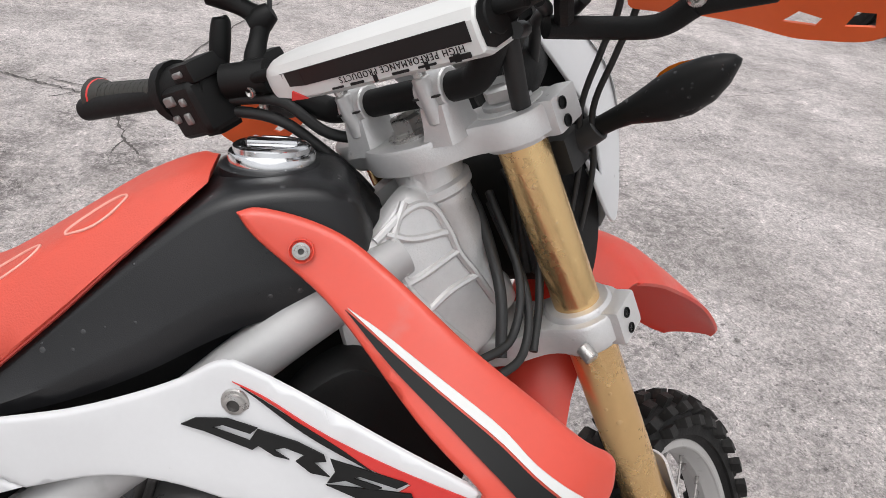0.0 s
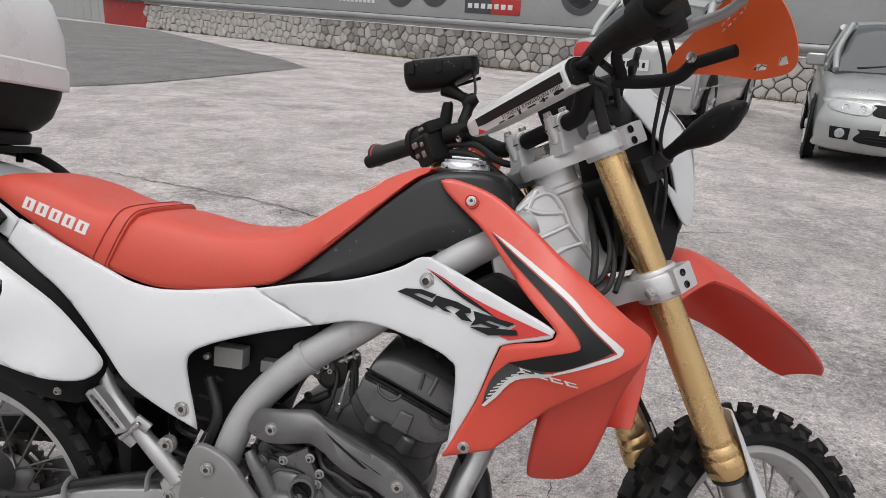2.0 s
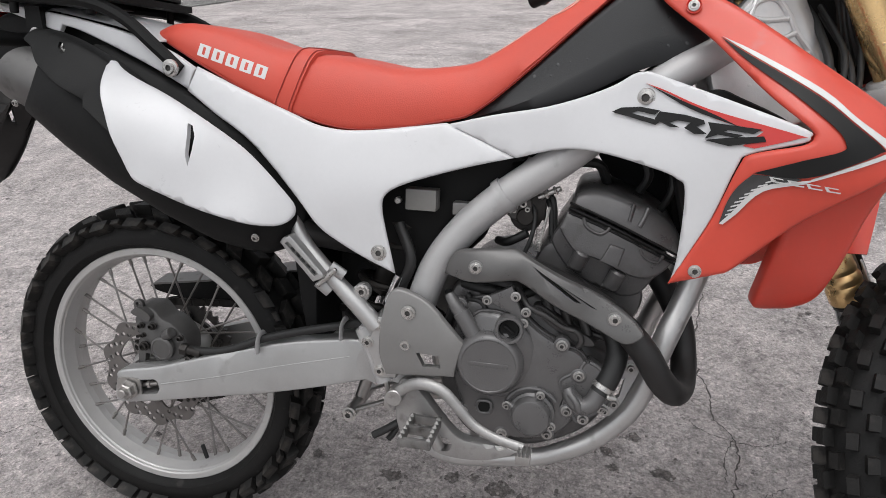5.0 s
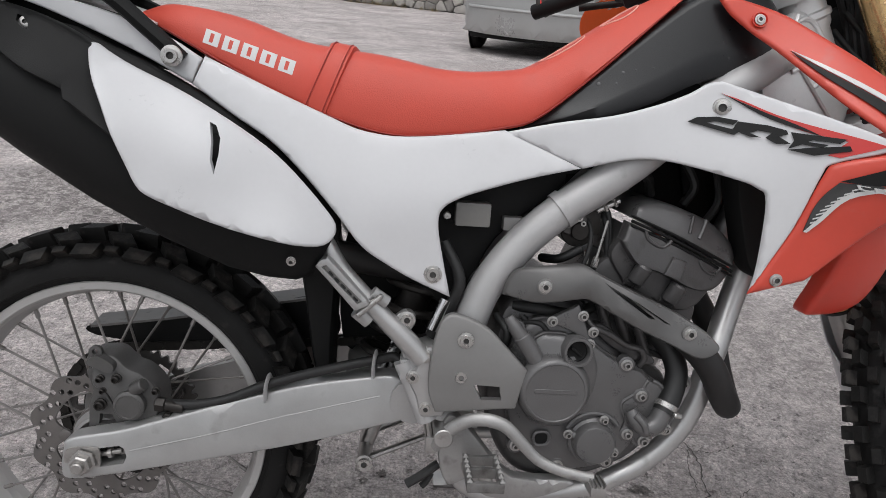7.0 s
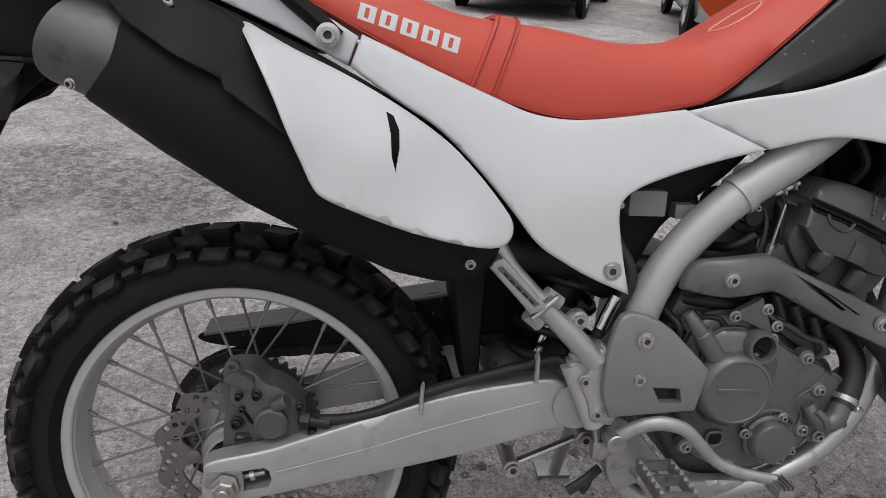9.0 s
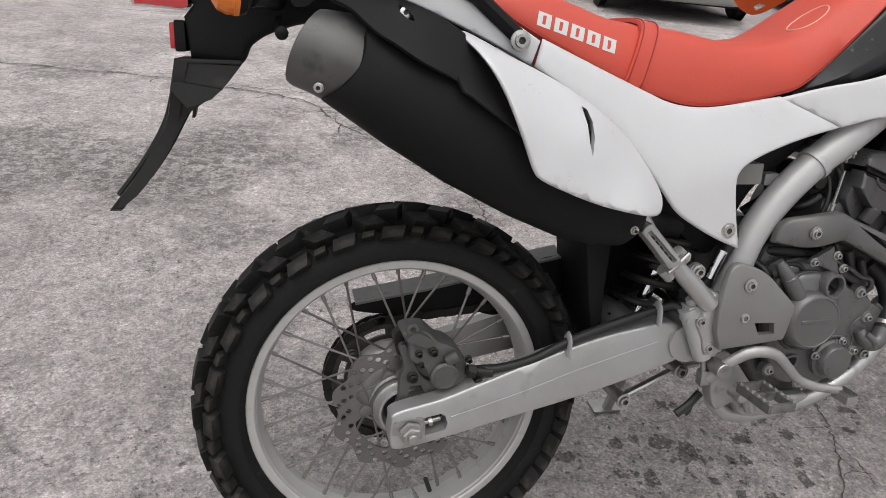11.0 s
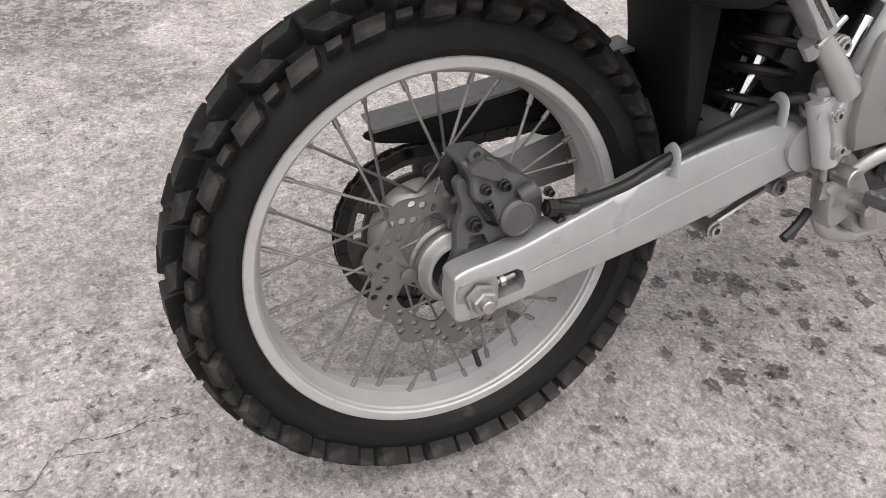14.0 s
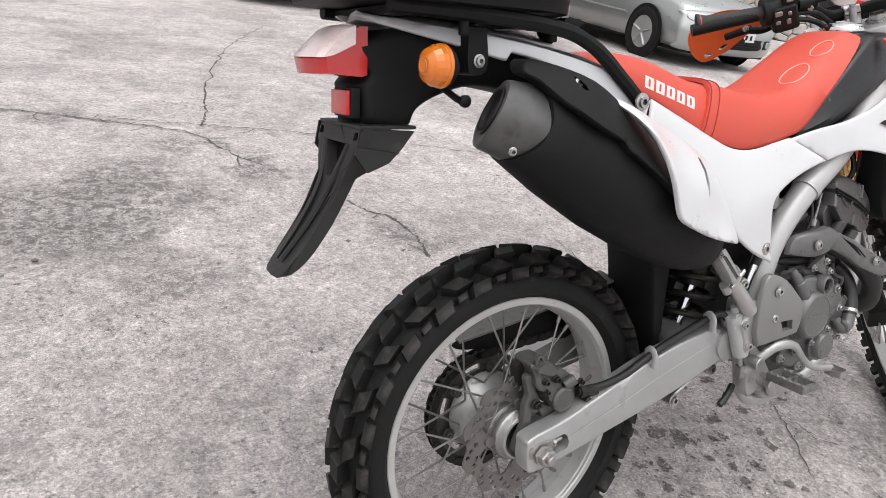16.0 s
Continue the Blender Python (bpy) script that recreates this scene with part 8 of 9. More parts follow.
    def slope(u, v, w):
        return (float(np.interp(v, [0.64, 0.67, 0.72, 0.76, 0.845], [-0.412, -0.388, -0.350, -0.329, -0.308])) + w, u, v)
    g = Geo().add(*panel(br, 0.0, 0.016, roll=0.003, step=0.02, per=2, place=slope, holes=hl, out=-1))
    bk = part("plate_bracket", g, M_FADED, bike, "bare black plastic number plate bracket", 30)
    for y in (-0.028, 0.028):
        part("bracket_rib", Geo().add(*tube([(-0.312, y * 1.5, 0.822), (-0.330, y * 0.75, 0.765), (-0.362, y * 0.5, 0.71), (-0.40, y * 0.3, 0.66)], 0.004, 6)), M_FADED, bk)
    part("bracket_back", Geo().add(*panel([(-0.040, 0.826, 1), (0.040, 0.826, 1), (0.012, 0.768, 1), (-0.012, 0.768, 1)], 0.030, 0.004, roll=0, step=0, per=1, place=slope, out=-1)), M_FADED, bk)
    for s in (-1, 1):
        side = [(-0.309, 0.845, 1), (-0.228, 0.841, 1), (-0.246, 0.818, 1), (-0.266, 0.798, 1), (-0.297, 0.786, 1), (-0.316, 0.810, 1)]
        part("bracket_side", Geo().add(*panel(side, -0.071 if s < 0 else 0.075, 0.004, roll=0.001, step=0, per=1)), M_FADED, bk)
        part("bracket_web", Geo().add(*loft([[(-0.310, s * 0.0715, 0.822), (-0.250, s * 0.0715, 0.812), (-0.250, s * 0.068, 0.812), (-0.310, s * 0.068, 0.822)], [(-0.326, s * 0.036, 0.770), (-0.305, s * 0.040, 0.772), (-0.305, s * 0.036, 0.772), (-0.326, s * 0.032, 0.770)], [(-0.350, s * 0.021, 0.722), (-0.335, s * 0.022, 0.724), (-0.335, s * 0.018, 0.724), (-0.350, s * 0.017, 0.722)]])), M_FADED, bk)
    for y in (-0.040, 0.036):
        wall_line = [(-0.300, 0.846), (-0.312, 0.806), (-0.330, 0.768), (-0.354, 0.717), (-0.398, 0.650), (-0.372, 0.664), (-0.336, 0.711), (-0.307, 0.763), (-0.290, 0.790), (-0.244, 0.838)]
        part("bracket_wall", Geo().add(*panel(wall_line, y, 0.004, roll=0.001, step=0, per=3)), M_FADED, bk)
    part("bracket_top", Geo().add(*box(-0.268, 0, 0.846, 0.082, 0.146, 0.005, 0.002)), M_FADED, bk)
    part("inner_fender", Geo().add(*panel([(0.345, 0.60), (0.36, 0.44), (0.47, 0.45), (0.52, 0.56), (0.46, 0.66), (0.38, 0.68)], 0.052, 0.004, roll=0.001, step=0)), M_BLACK, bike, "black inner rear fender")
    # mudflap in front of the rear wheel
    g = Geo().add(*panel([(0.285, 0.66), (0.300, 0.55), (0.312, 0.47), (0.330, 0.39), (0.340, 0.39), (0.342, 0.50), (0.340, 0.64)], -0.060, 0.12, roll=0.01, step=0.04))
    part("mudflap", g, M_BLACK, bike, "black plastic mudflap ahead of the rear wheel")


STAND = (0.580, 0.2957, 0.0553)


def build_running_gear():
    # shock and spring
    g = Geo()
    p0, p1 = np.array([0.415, -0.025, 0.405]), np.array([0.500, -0.025, 0.66])
    turns, n = 7, 7 * 16
    ax = (p1 - p0) / np.linalg.norm(p1 - p0)
    u = np.array([ax[2], 0, -ax[0]])
    v = np.array([0, 1.0, 0])
    pts = [p0 + (p1 - p0) * (k / n) + 0.047 * (u * math.cos(2 * math.pi * turns * k / n) + v * math.sin(2 * math.pi * turns * k / n)) for k in range(n + 1)]
    sh = part("shock_absorber", Geo().add(*tube(pts, 0.0066, 8, 1, smooth=False)), M_CHAIN, bike, "rear shock absorber with a dark coil spring")
    part("shock_rod", Geo().add(*rod(p0, p1, 0.012, 16)), M_CHROME, sh)
    part("shock_body", Geo().add(*rod(p0 + ax * 0.12, p1 + ax * 0.05, 0.026, 20)), M_CHAIN, sh)
    part("spring_collar", Geo().add(*rod(p0 - ax * 0.02, p0 + ax * 0.01, 0.046, 24)), M_CHAIN, sh)
    # linkage
    g = Geo().add(*rod((0.401, -0.06, 0.287), (0.401, 0.06, 0.287), 0.012, 16)).add(*rod((0.508, -0.06, 0.335), (0.508, 0.06, 0.335), 0.013, 16))
    for y in (-0.045, 0.045):
        g.add(*tube([(0.401, y, 0.287), (0.508, y, 0.335)], 0.008, 8, flat=0.5, smooth=False))
        g.add(*tube([(0.508, y * 0.7, 0.335), (0.58, y * 0.7, 0.345)], 0.014, 10, smooth=False))
    g.add(*tube([(0.401, 0, 0.287), (0.43, 0, 0.38)], 0.012, 10, smooth=False))
    lk = part("shock_linkage", g, M_STEEL, bike, "worn steel shock linkage under the swingarm")
    g = Geo()
    bolt(g, (0.401, -0.06, 0.287), (0, -1, 0), 0.010, 0.007)
    part("linkage_bolt", g, M_BOLT, lk)
    g = Geo()
    bolt(g, (0.508, -0.06, 0.335), (0, -1, 0), 0.010, 0.007)
    part("linkage_bolt", g, M_BOLT, lk)
    # rear master cylinder and brake pedal
    g = Geo().add(*tube([(0.452, -0.128, 0.488), (0.47, -0.130, 0.45), (0.492, -0.132, 0.400)], 0.0155, 14, smooth=False)).add(*box(0.462, -0.128, 0.478, 0.03, 0.026, 0.03, 0.004))
    g.add(*rod((0.462, -0.128, 0.490), (0.455, -0.128, 0.505), 0.009, 8))
    mc = part("rear_master_cylinder", g, M_FRAME, bike, "silver rear brake master cylinder")
    g = Geo().add(*rod((0.492, -0.132, 0.402), (0.500, -0.132, 0.365), 0.005, 8)).add(*box(0.50, -0.132, 0.362, 0.018, 0.016, 0.026, 0.003))
    part("clevis", g, M_STEEL, mc)
    pd = [(0.505, -0.140, 0.360), (0.520, -0.155, 0.392), (0.545, -0.165, 0.414), (0.572, -0.172, 0.421), (0.600, -0.176, 0.414), (0.624, -0.178, 0.392), (0.648, -0.180, 0.369), (0.676, -0.184, 0.356), (0.706, -0.188, 0.350), (0.730, -0.190, 0.346)]
    pdl = part("brake_pedal", Geo().add(*tube(pd, [0.0055, 0.0062, 0.0062, 0.0062, 0.0060, 0.0056, 0.0052, 0.0050, 0.0048, 0.0050], 12, flat=1.55)), M_ALUDULL, bike, "worn steel rear brake pedal")
    g = Geo().add(*box(0.732, -0.198, 0.338, 0.022, 0.034, 0.014, 0.002))
    for k in range(4):
        g.add(*box(0.724 + 0.006 * k, -0.198, 0.347, 0.002, 0.032, 0.005, 0.0))
    part("pedal_tip", g, M_STEEL, pdl)
    part("pedal_pivot", Geo().add(*rod((0.515, -0.10, 0.385), (0.515, -0.165, 0.385), 0.014, 16)), M_STEEL, pdl)
    # foot pegs with teeth on cast brackets
    for s in (-1, 1):
        g = Geo()
        for x in (0.548, 0.592):
            g.add(*box(x, s * 0.200, 0.354, 0.007, 0.078, 0.016, 0.002))
            for k in range(6):
                y = s * (0.166 + 0.0135 * k)
                g.add([(x - 0.004, y - 0.006, 0.362), (x + 0.004, y - 0.006, 0.362), (x + 0.004, y + 0.006, 0.362), (x - 0.004, y + 0.006, 0.362), (x, y, 0.366)], [(0, 1, 4), (1, 2, 4), (2, 3, 4), (3, 0, 4)])
        for y in (0.163, 0.198, 0.236):
            g.add(*box(0.57, s * y, 0.354, 0.044, 0.008, 0.014, 0.002))
        peg = part("foot_peg", g, M_PEG, bike, "toothed steel foot peg")
        g = Geo()
        g.add(*panel([(0.515, 0.40), (0.54, 0.405), (0.609, 0.327), (0.646, 0.313), (0.720, 0.310), (0.663, 0.282), (0.588, 0.282), (0.562, 0.310), (0.53, 0.30), (0.512, 0.34)], -0.140, 0.022, roll=0.005, step=0.02, holes=[circle(0.597, 0.302, 0.0125, 16)]))
        part("peg_bracket", g if s < 0 else g.mirrored(), M_ALUDULL, peg, "cast silver peg bracket")
        g = Geo().add(*tube([(0.555, s * 0.15, 0.345), (0.575, s * 0.15, 0.33), (0.59, s * 0.15, 0.30)], 0.010, 10)).add(*rod((0.555, s * 0.13, 0.335), (0.555, s * 0.17, 0.335), 0.009, 10))
        part("peg_hinge", g, M_STEEL, peg)
    for run, r in (([(0.515, -0.11, 0.318), (0.49, -0.118, 0.302), (0.468, -0.12, 0.288)], 0.007), ([(0.505, -0.105, 0.300), (0.498, -0.11, 0.288), (0.492, -0.11, 0.28)], 0.0055)):
        part("drain_hose", Geo().add(*tube(run, r, 8)), M_HOSE, bike, "black rubber drain hose")
    # side stand on the far side
    g = Geo().add(*tube([(0.56, 0.11, 0.30), (STAND[0] + 0.01, STAND[1] - 0.055, 0.20), (STAND[0], STAND[1], STAND[2])], 0.012, 12, smooth=False))
    st = part("side_stand", g, M_STEEL, bike, "steel side stand holding the leaning bike")
    g = Geo().add(*box(0, 0, 0, 0.07, 0.045, 0.008, 0.003))
    g.moved(Matrix.Translation((STAND[0] - 0.003, STAND[1] + 0.010, STAND[2])) @ Matrix.Rotation(radians(LEAN_ANGLE), 4, "X"))
    part("stand_foot", g, M_STEEL, st)


def build_front_end():
    leg_f, leg_l = 0.036, 0.090
    for s in (-1, 1):
        y = s * leg_l
        g = Geo().add(*lathe([(0.0235, -0.010), (0.0245, -0.014), (0.0245, -0.235), (0.0262, -0.245), (0.0262, -0.30), (0.0262, -0.505), (0.0275, -0.512), (0.0275, -0.518), (0.0262, -0.522), (0.0300, -0.530), (0.0305, -0.538), (0.0290, -0.542), (0.0315, -0.548), (0.0315, -0.570), (0.0285, -0.575), (0.023, -0.576)], (leg_f, y, 0), (0, 0, 1), 36))
        leg = steered("fork_leg", g, M_GOLD, "gold anodised upside-down fork leg")
        g = Geo().add(*lathe([(0.0205, -0.56), (0.0205, -0.80), (0.022, -0.81)], (leg_f, y, 0), (0, 0, 1), 28))
        part("slider", g.moved(STEERED), M_STEEL, leg, "dull steel fork slider")
        g = Geo().add(*lathe([(0.0245, -0.575), (0.0285, -0.577), (0.0285, -0.582), (0.0215, -0.585)], (leg_f, y, 0), (0, 0, 1), 28))
        part("dust_seal", g.moved(STEERED), M_HOSE, leg)
        g = Geo().add(*lathe([(0.0195, 0.0), (0.0195, 0.014), (0.0165, 0.016), (0.015, 0.020), (0.002, 0.021)], (leg_f, y, -0.002), (0, 0, 1), 6)).add(*lathe([(0.0235, -0.004), (0.0235, 0.004), (0.02, 0.006)], (leg_f, y, -0.004), (0, 0, 1), 32))
        part("fork_cap", g.moved(STEERED), M_ALU, leg, "aluminium fork cap")
        # axle lug
        g = Geo().add(*tube([(leg_f, y, -0.80), (leg_f + 0.010, y, -0.84), (AX_F.x - 0.004, y, -0.866), (AX_F.x - 0.004, y, -0.895)], [0.024, 0.026, 0.026, 0.022], 16))
        g.add(*rod((AX_F.x, y - 0.028, AX_F.z), (AX_F.x, y + 0.028, AX_F.z), 0.020, 20))
        part("axle_lug", g.moved(STEERED), M_FRAME, leg, "silver cast axle lug")
        # white fork guard wrapped round the slider
        rr = []
        for u, f0, r, a0, a1 in ((-0.482, 0.040, 0.036, -20, 60), (-0.52, 0.040, 0.037, -40, 75), (-0.60, 0.040, 0.037, -70, 92), (-0.645, 0.041, 0.038, -80, 110), (-0.69, 0.043, 0.039, -85, 158), (-0.74, 0.045, 0.040, -90, 168), (-0.80, 0.050, 0.041, -90, 168), (-0.85, 0.056, 0.041, -90, 165), (-0.866, 0.058, 0.038, -85, 150)):
            outer = [(f0 + r * math.cos(radians(a)), y + s * r * math.sin(radians(a)), u) for a in np.linspace(a0, a1, 12)]
            inner = [(f0 + (r - 0.003) * math.cos(radians(a)), y + s * (r - 0.003) * math.sin(radians(a)), u) for a in np.linspace(a1, a0, 12)]
            rr.append(outer + inner)
        part("fork_guard", Geo().add(*loft(rr)).moved(STEERED), M_WHITE, leg, "white plastic fork guard", 50)
        g = Geo()
        g.add(*lathe([(0.008, 0), (0.008, 0.004), (0.005, 0.005), (0.003, 0.003)], (0.02, y + s * 0.028, -0.842), (-0.4, s, 0), 12))
        part("guard_bolt", g.moved(STEERED), M_BOLT, leg)
    steered("front_axle", Geo().add(*rod((AX_F.x, -0.125, AX_F.z), (AX_F.x, 0.125, AX_F.z), 0.011, 16)), M_STEEL, "steel front axle")
    # triple clamps
    g = Geo()
    oc = [(0.060, -0.128), (0.075, -0.105), (0.072, -0.07), (0.045, -0.045), (0.038, 0.0), (0.045, 0.045), (0.072, 0.07), (0.075, 0.105), (0.060, 0.128), (0.02, 0.132), (-0.005, 0.11), (-0.012, 0.07), (-0.035, 0.035), (-0.042, 0.0), (-0.035, -0.035), (-0.012, -0.07), (-0.005, -0.11), (0.02, -0.132)]

    def flat(u, v, w):
        return (u, v, w)
    g.add(*panel(oc, -0.006, 0.026, roll=0.006, step=0.02, place=flat, out=1.0))
    for s in (-1, 1):
        g.add(*lathe([(0.033, -0.040), (0.035, -0.037), (0.035, -0.009), (0.032, -0.005), (0.026, -0.004)], (leg_f, s * leg_l, 0), (0, 0, 1), 32))
        g.add(*box(leg_f + 0.012, s * (leg_l + 0.040), -0.022, 0.046, 0.022, 0.034, 0.005))
    top = steered("upper_triple_clamp", g, M_CAST, "cast silver upper triple clamp", sharp=40)
    g = Geo().add(*lathe([(0.022, 0), (0.022, 0.004), (0.019, 0.005), (0.019, 0.016), (0.016, 0.018), (0.010, 0.018), (0.009, 0.010)], (0, 0, -0.004), (0, 0, 1), 6)).add(*lathe([(0.025, 0), (0.025, 0.003)], (0, 0, -0.006), (0, 0, 1), 28))
    part("stem_nut", g.moved(STEERED), M_BOLT, top, "zinc steering stem nut")
    for u in (-0.014, -0.031):
        g = Geo().add(*lathe([(0.0058, 0), (0.0058, 0.0015), (0.0048, 0.0018), (0.0046, -0.004)], (leg_f + 0.004, -leg_l - 0.0515, u), (0, -1, 0), 14))
        part("pinch_bolt", g.moved(STEERED), M_BLACK, top)
    g = Geo()
    g.add(*panel([(p[0], p[1]) for p in oc], -0.232, 0.03, roll=0.006, step=0.03, place=flat, out=1.0))
    for s in (-1, 1):
        g.add(*lathe([(0.033, -0.275), (0.036, -0.272), (0.036, -0.230), (0.033, -0.226), (0.027, -0.226)], (leg_f, s * leg_l, 0), (0, 0, 1), 32))
        g.add(*box(leg_f + 0.006, s * (leg_l + 0.041), -0.250, 0.044, 0.020, 0.040, 0.005))
    low = steered("lower_triple_clamp", g, M_CAST, "cast silver lower triple clamp", sharp=40)
    for u in (-0.241, -0.260):
        g = Geo().add(*lathe([(0.0056, 0), (0.0056, 0.0015), (0.0046, 0.0018), (0.0045, -0.004)], (leg_f + 0.002, -leg_l - 0.051, u), (0, -1, 0), 14))
        part("pinch_bolt", g.moved(STEERED), M_BLACK, low)
    part("hose_guide", Geo().add(*rod((-0.012, -0.112, -0.248), (-0.018, -0.124, -0.258), 0.008, 10)).moved(STEERED), M_BOLT, low)
    # bar risers, bar, pad
    for l in (-0.050, 0.052):
        g = Geo().add(*loft([[(f * k + c, l + q * kk, u) for f, q in ((-0.02, -0.014), (-0.014, -0.018), (0.014, -0.018), (0.02, -0.014), (0.02, 0.014), (0.014, 0.018), (-0.014, 0.018), (-0.02, 0.014))] for u, k, kk, c in ((-0.012, 1.3, 1.25, -0.004), (0.002, 1.05, 1.0, -0.003), (0.022, 0.95, 0.9, 0.0))]))
        g.add(*rod((0, l - 0.016, 0.031), (0, l + 0.016, 0.031), 0.0185, 24))
        for f in (-0.017, 0.017):
            g.add(*rod((f, l, 0.006), (f, l, 0.050), 0.0085, 12))
        riser = part("bar_riser", g.moved(STEERED), M_CAST, top, "cast silver handlebar riser")
        for f in (-0.017, 0.017):
            part("riser_bolt", Geo().add(*lathe([(0.0065, 0), (0.0065, 0.006), (0.0055, 0.007), (0.0035, 0.007), (0.003, 0.003)], (f, l, 0.050), (0, 0, 1), 12)).moved(STEERED), M_BOLT, top)
        part("clamp_gap", Geo().add(*box(0, l, 0.031, 0.043, 0.0305, 0.0018, 0.0003, 1)).moved(STEERED), M_HOSE, top)
    half = [(0.0, 0.075, 0.031), (-0.003, 0.100, 0.037), (-0.012, 0.128, 0.062), (-0.028, 0.152, 0.086), (-0.050, 0.200, 0.100), (-0.070, 0.26, 0.106), (-0.090, 0.392, 0.120)]
    barp = list(reversed(half)) + [(0.0, 0.0, 0.031)] + [(f * 0.65, -l, u) for f, l, u in half]
    bar = steered("handlebar", Geo().add(*tube(barp, 0.0135, 16)), M_BLACK, "matt black handlebar with a white crossbar pad")
    part("crossbar", Geo().add(*tube([(-0.042, 0.190, 0.092), (-0.042, -0.190, 0.092)], 0.006, 10, smooth=False)).moved(STEERED), M_BLACK, bar)
    # crossbar pad: white jacket with a dark band and an open end
    sect = [(-0.058, 0.063), (-0.0685, 0.068), (-0.0700, 0.0785), (-0.0700, 0.0925), (-0.0650, 0.1005), (-0.054, 0.1065), (-0.040, 0.1075), (-0.024, 0.1045), (-0.014, 0.094), (-0.014, 0.074), (-0.026, 0.063)]

    def jacket(l, k, c=(-0.042, 0.094)):
        return [(c[0] + (f - c[0]) * k, l + 0.10 * (0.1 - u) * (l > 0), c[1] + (u - c[1]) * k) for f, u in sect]
    pad = part("bar_pad", Geo().add(*loft([jacket(l, k) for l, k in ((-0.162, 0.93), (-0.160, 0.99), (-0.156, 1.0), (0.01, 1.0), (0.055, 0.96), (0.080, 0.82), (0.090, 0.62), (0.094, 0.4))])).moved(STEERED), M_DECALW, bar, "white padded crossbar cover with black lettering bars", 28)
    g = Geo().add(*loft([[(-0.0708 + 0.004 * (u > 0.096), l, u) for u in (0.0785, 0.0860, 0.0932)] + [(-0.066, l, 0.0932), (-0.066, l, 0.0785)] for l in (-0.155, 0.0, 0.030)]))
    g.add(*loft([[(-0.0708 + c, l, u) for u in (0.0775 + h, 0.086, 0.0932)] + [(-0.060, l, 0.0932), (-0.060, l, 0.0775 + h)] for l, c, h in ((0.0302, 0.0, 0.001), (0.058, 0.0022, 0.003), (0.079, 0.008, 0.007))]))
    part("pad_band", g.moved(STEERED), M_DECALB, bar)
    part("pad_end", Geo().add(*loft([[(f, l, u) for f, _, u in jacket(l, k)] for l, k in ((-0.1585, 0.86), (-0.1635, 0.86), (-0.1635, 0.60), (-0.1560, 0.55))], caps=False)).add(*rod((-0.042, -0.1555, 0.088), (-0.042, -0.1642, 0.088), 0.0165, 16)).moved(STEERED), M_BLACK, bar)
    for l, w, h in ((-0.140, 0.020, 0.0052), (-0.1375, 0.006, 0.0075), (-0.108, 0.018, 0.0022), (-0.1075, 0.004, 0.0075), (-0.080, 0.018, 0.0028), (-0.052, 0.004, 0.0072), (-0.030, 0.016, 0.0028), (-0.006, 0.014, 0.0022)):
        part("lettering_bar", Geo().add(*box(-0.0694, l, 0.0695, 0.0014, w, h * 0.8, 0.0003, 1)).moved(STEERED), M_DECALB, bar)
    part("pad_flash", Geo().add(*panel([(0.036, 0.0665, 1), (0.052, 0.076, 1), (0.058, 0.068, 1)], -0.0702, 0.002, roll=0.0, step=0, place=lambda u, v, w: (w, u, v))).moved(STEERED), M_DECALR, bar)
    cu = bpy.data.curves.new("pad_lettering", "FONT")
    cu.body, cu.size, cu.extrude, cu.align_x = "HIGH PERFORMANCE PRODUCTS", 0.0076, 0.0002, "CENTER"
    cu.space_character = 1.22
    tmp = new("pad_lettering", cu)
    dep = bpy.context.evaluated_depsgraph_get()
    me = bpy.data.meshes.new_from_object(tmp.evaluated_get(dep))
    bpy.data.objects.remove(tmp)
    txt = new("pad_lettering", me)
    me.materials.clear()
    me.materials.append(M_DECALB)
    txt.parent = bar
    txt.matrix_basis = STEERED @ Matrix.Translation((-0.0706, -0.080, 0.0778)) @ Matrix(((0, 0, -1, 0), (1, 0, 0, 0), (0, -1, 0, 0), (0, 0, 0, 1)))
    # grips, switches, levers, guards
    for s in (-1, 1):
        held = STEERED @ Matrix.Translation((0.006, -0.030, 0) if s < 0 else (0.007, -0.030, -0.002))
        p0, p1 = Vector((-0.0715 if s > 0 else -0.048, s * (0.270 if s > 0 else 0.288), 0.107 if s > 0 else 0.109)), Vector((-0.081 if s > 0 else -0.060, s * 0.398, 0.127 if s > 0 else 0.1205))
        grip = part("grip", Geo().add(*tube([p0, p1], 0.0160, 18, smooth=False)).moved(held), M_GRIP, bar, "worn dark rubber grip")
        for k in range(13):
            q = p0.lerp(p1, 0.06 + 0.068 * k)
            part("grip_rib", Geo().add(*tube([q, q + (p1 - p0) * 0.040], 0.0163, 16, smooth=False)).moved(held), M_GRIP, bar)
        ax = (p1 - p0).normalized()
        part("grip_flange", Geo().add(*lathe([(0.0165, -0.010), (0.0185, -0.004), (0.0235, 0.010), (0.0225, 0.012), (0.0165, 0.006), (0.002, 0.004)], p1, ax, 20)).moved(held), M_GRIP, bar)
        part("grip_end", Geo().add(*lathe([(0.0188, -0.0030), (0.0212, 0.0035), (0.0220, 0.0060), (0.0195, 0.0055)], p1, ax, 20)).moved(held), M_DECALR, bar, "red band at the grip end")
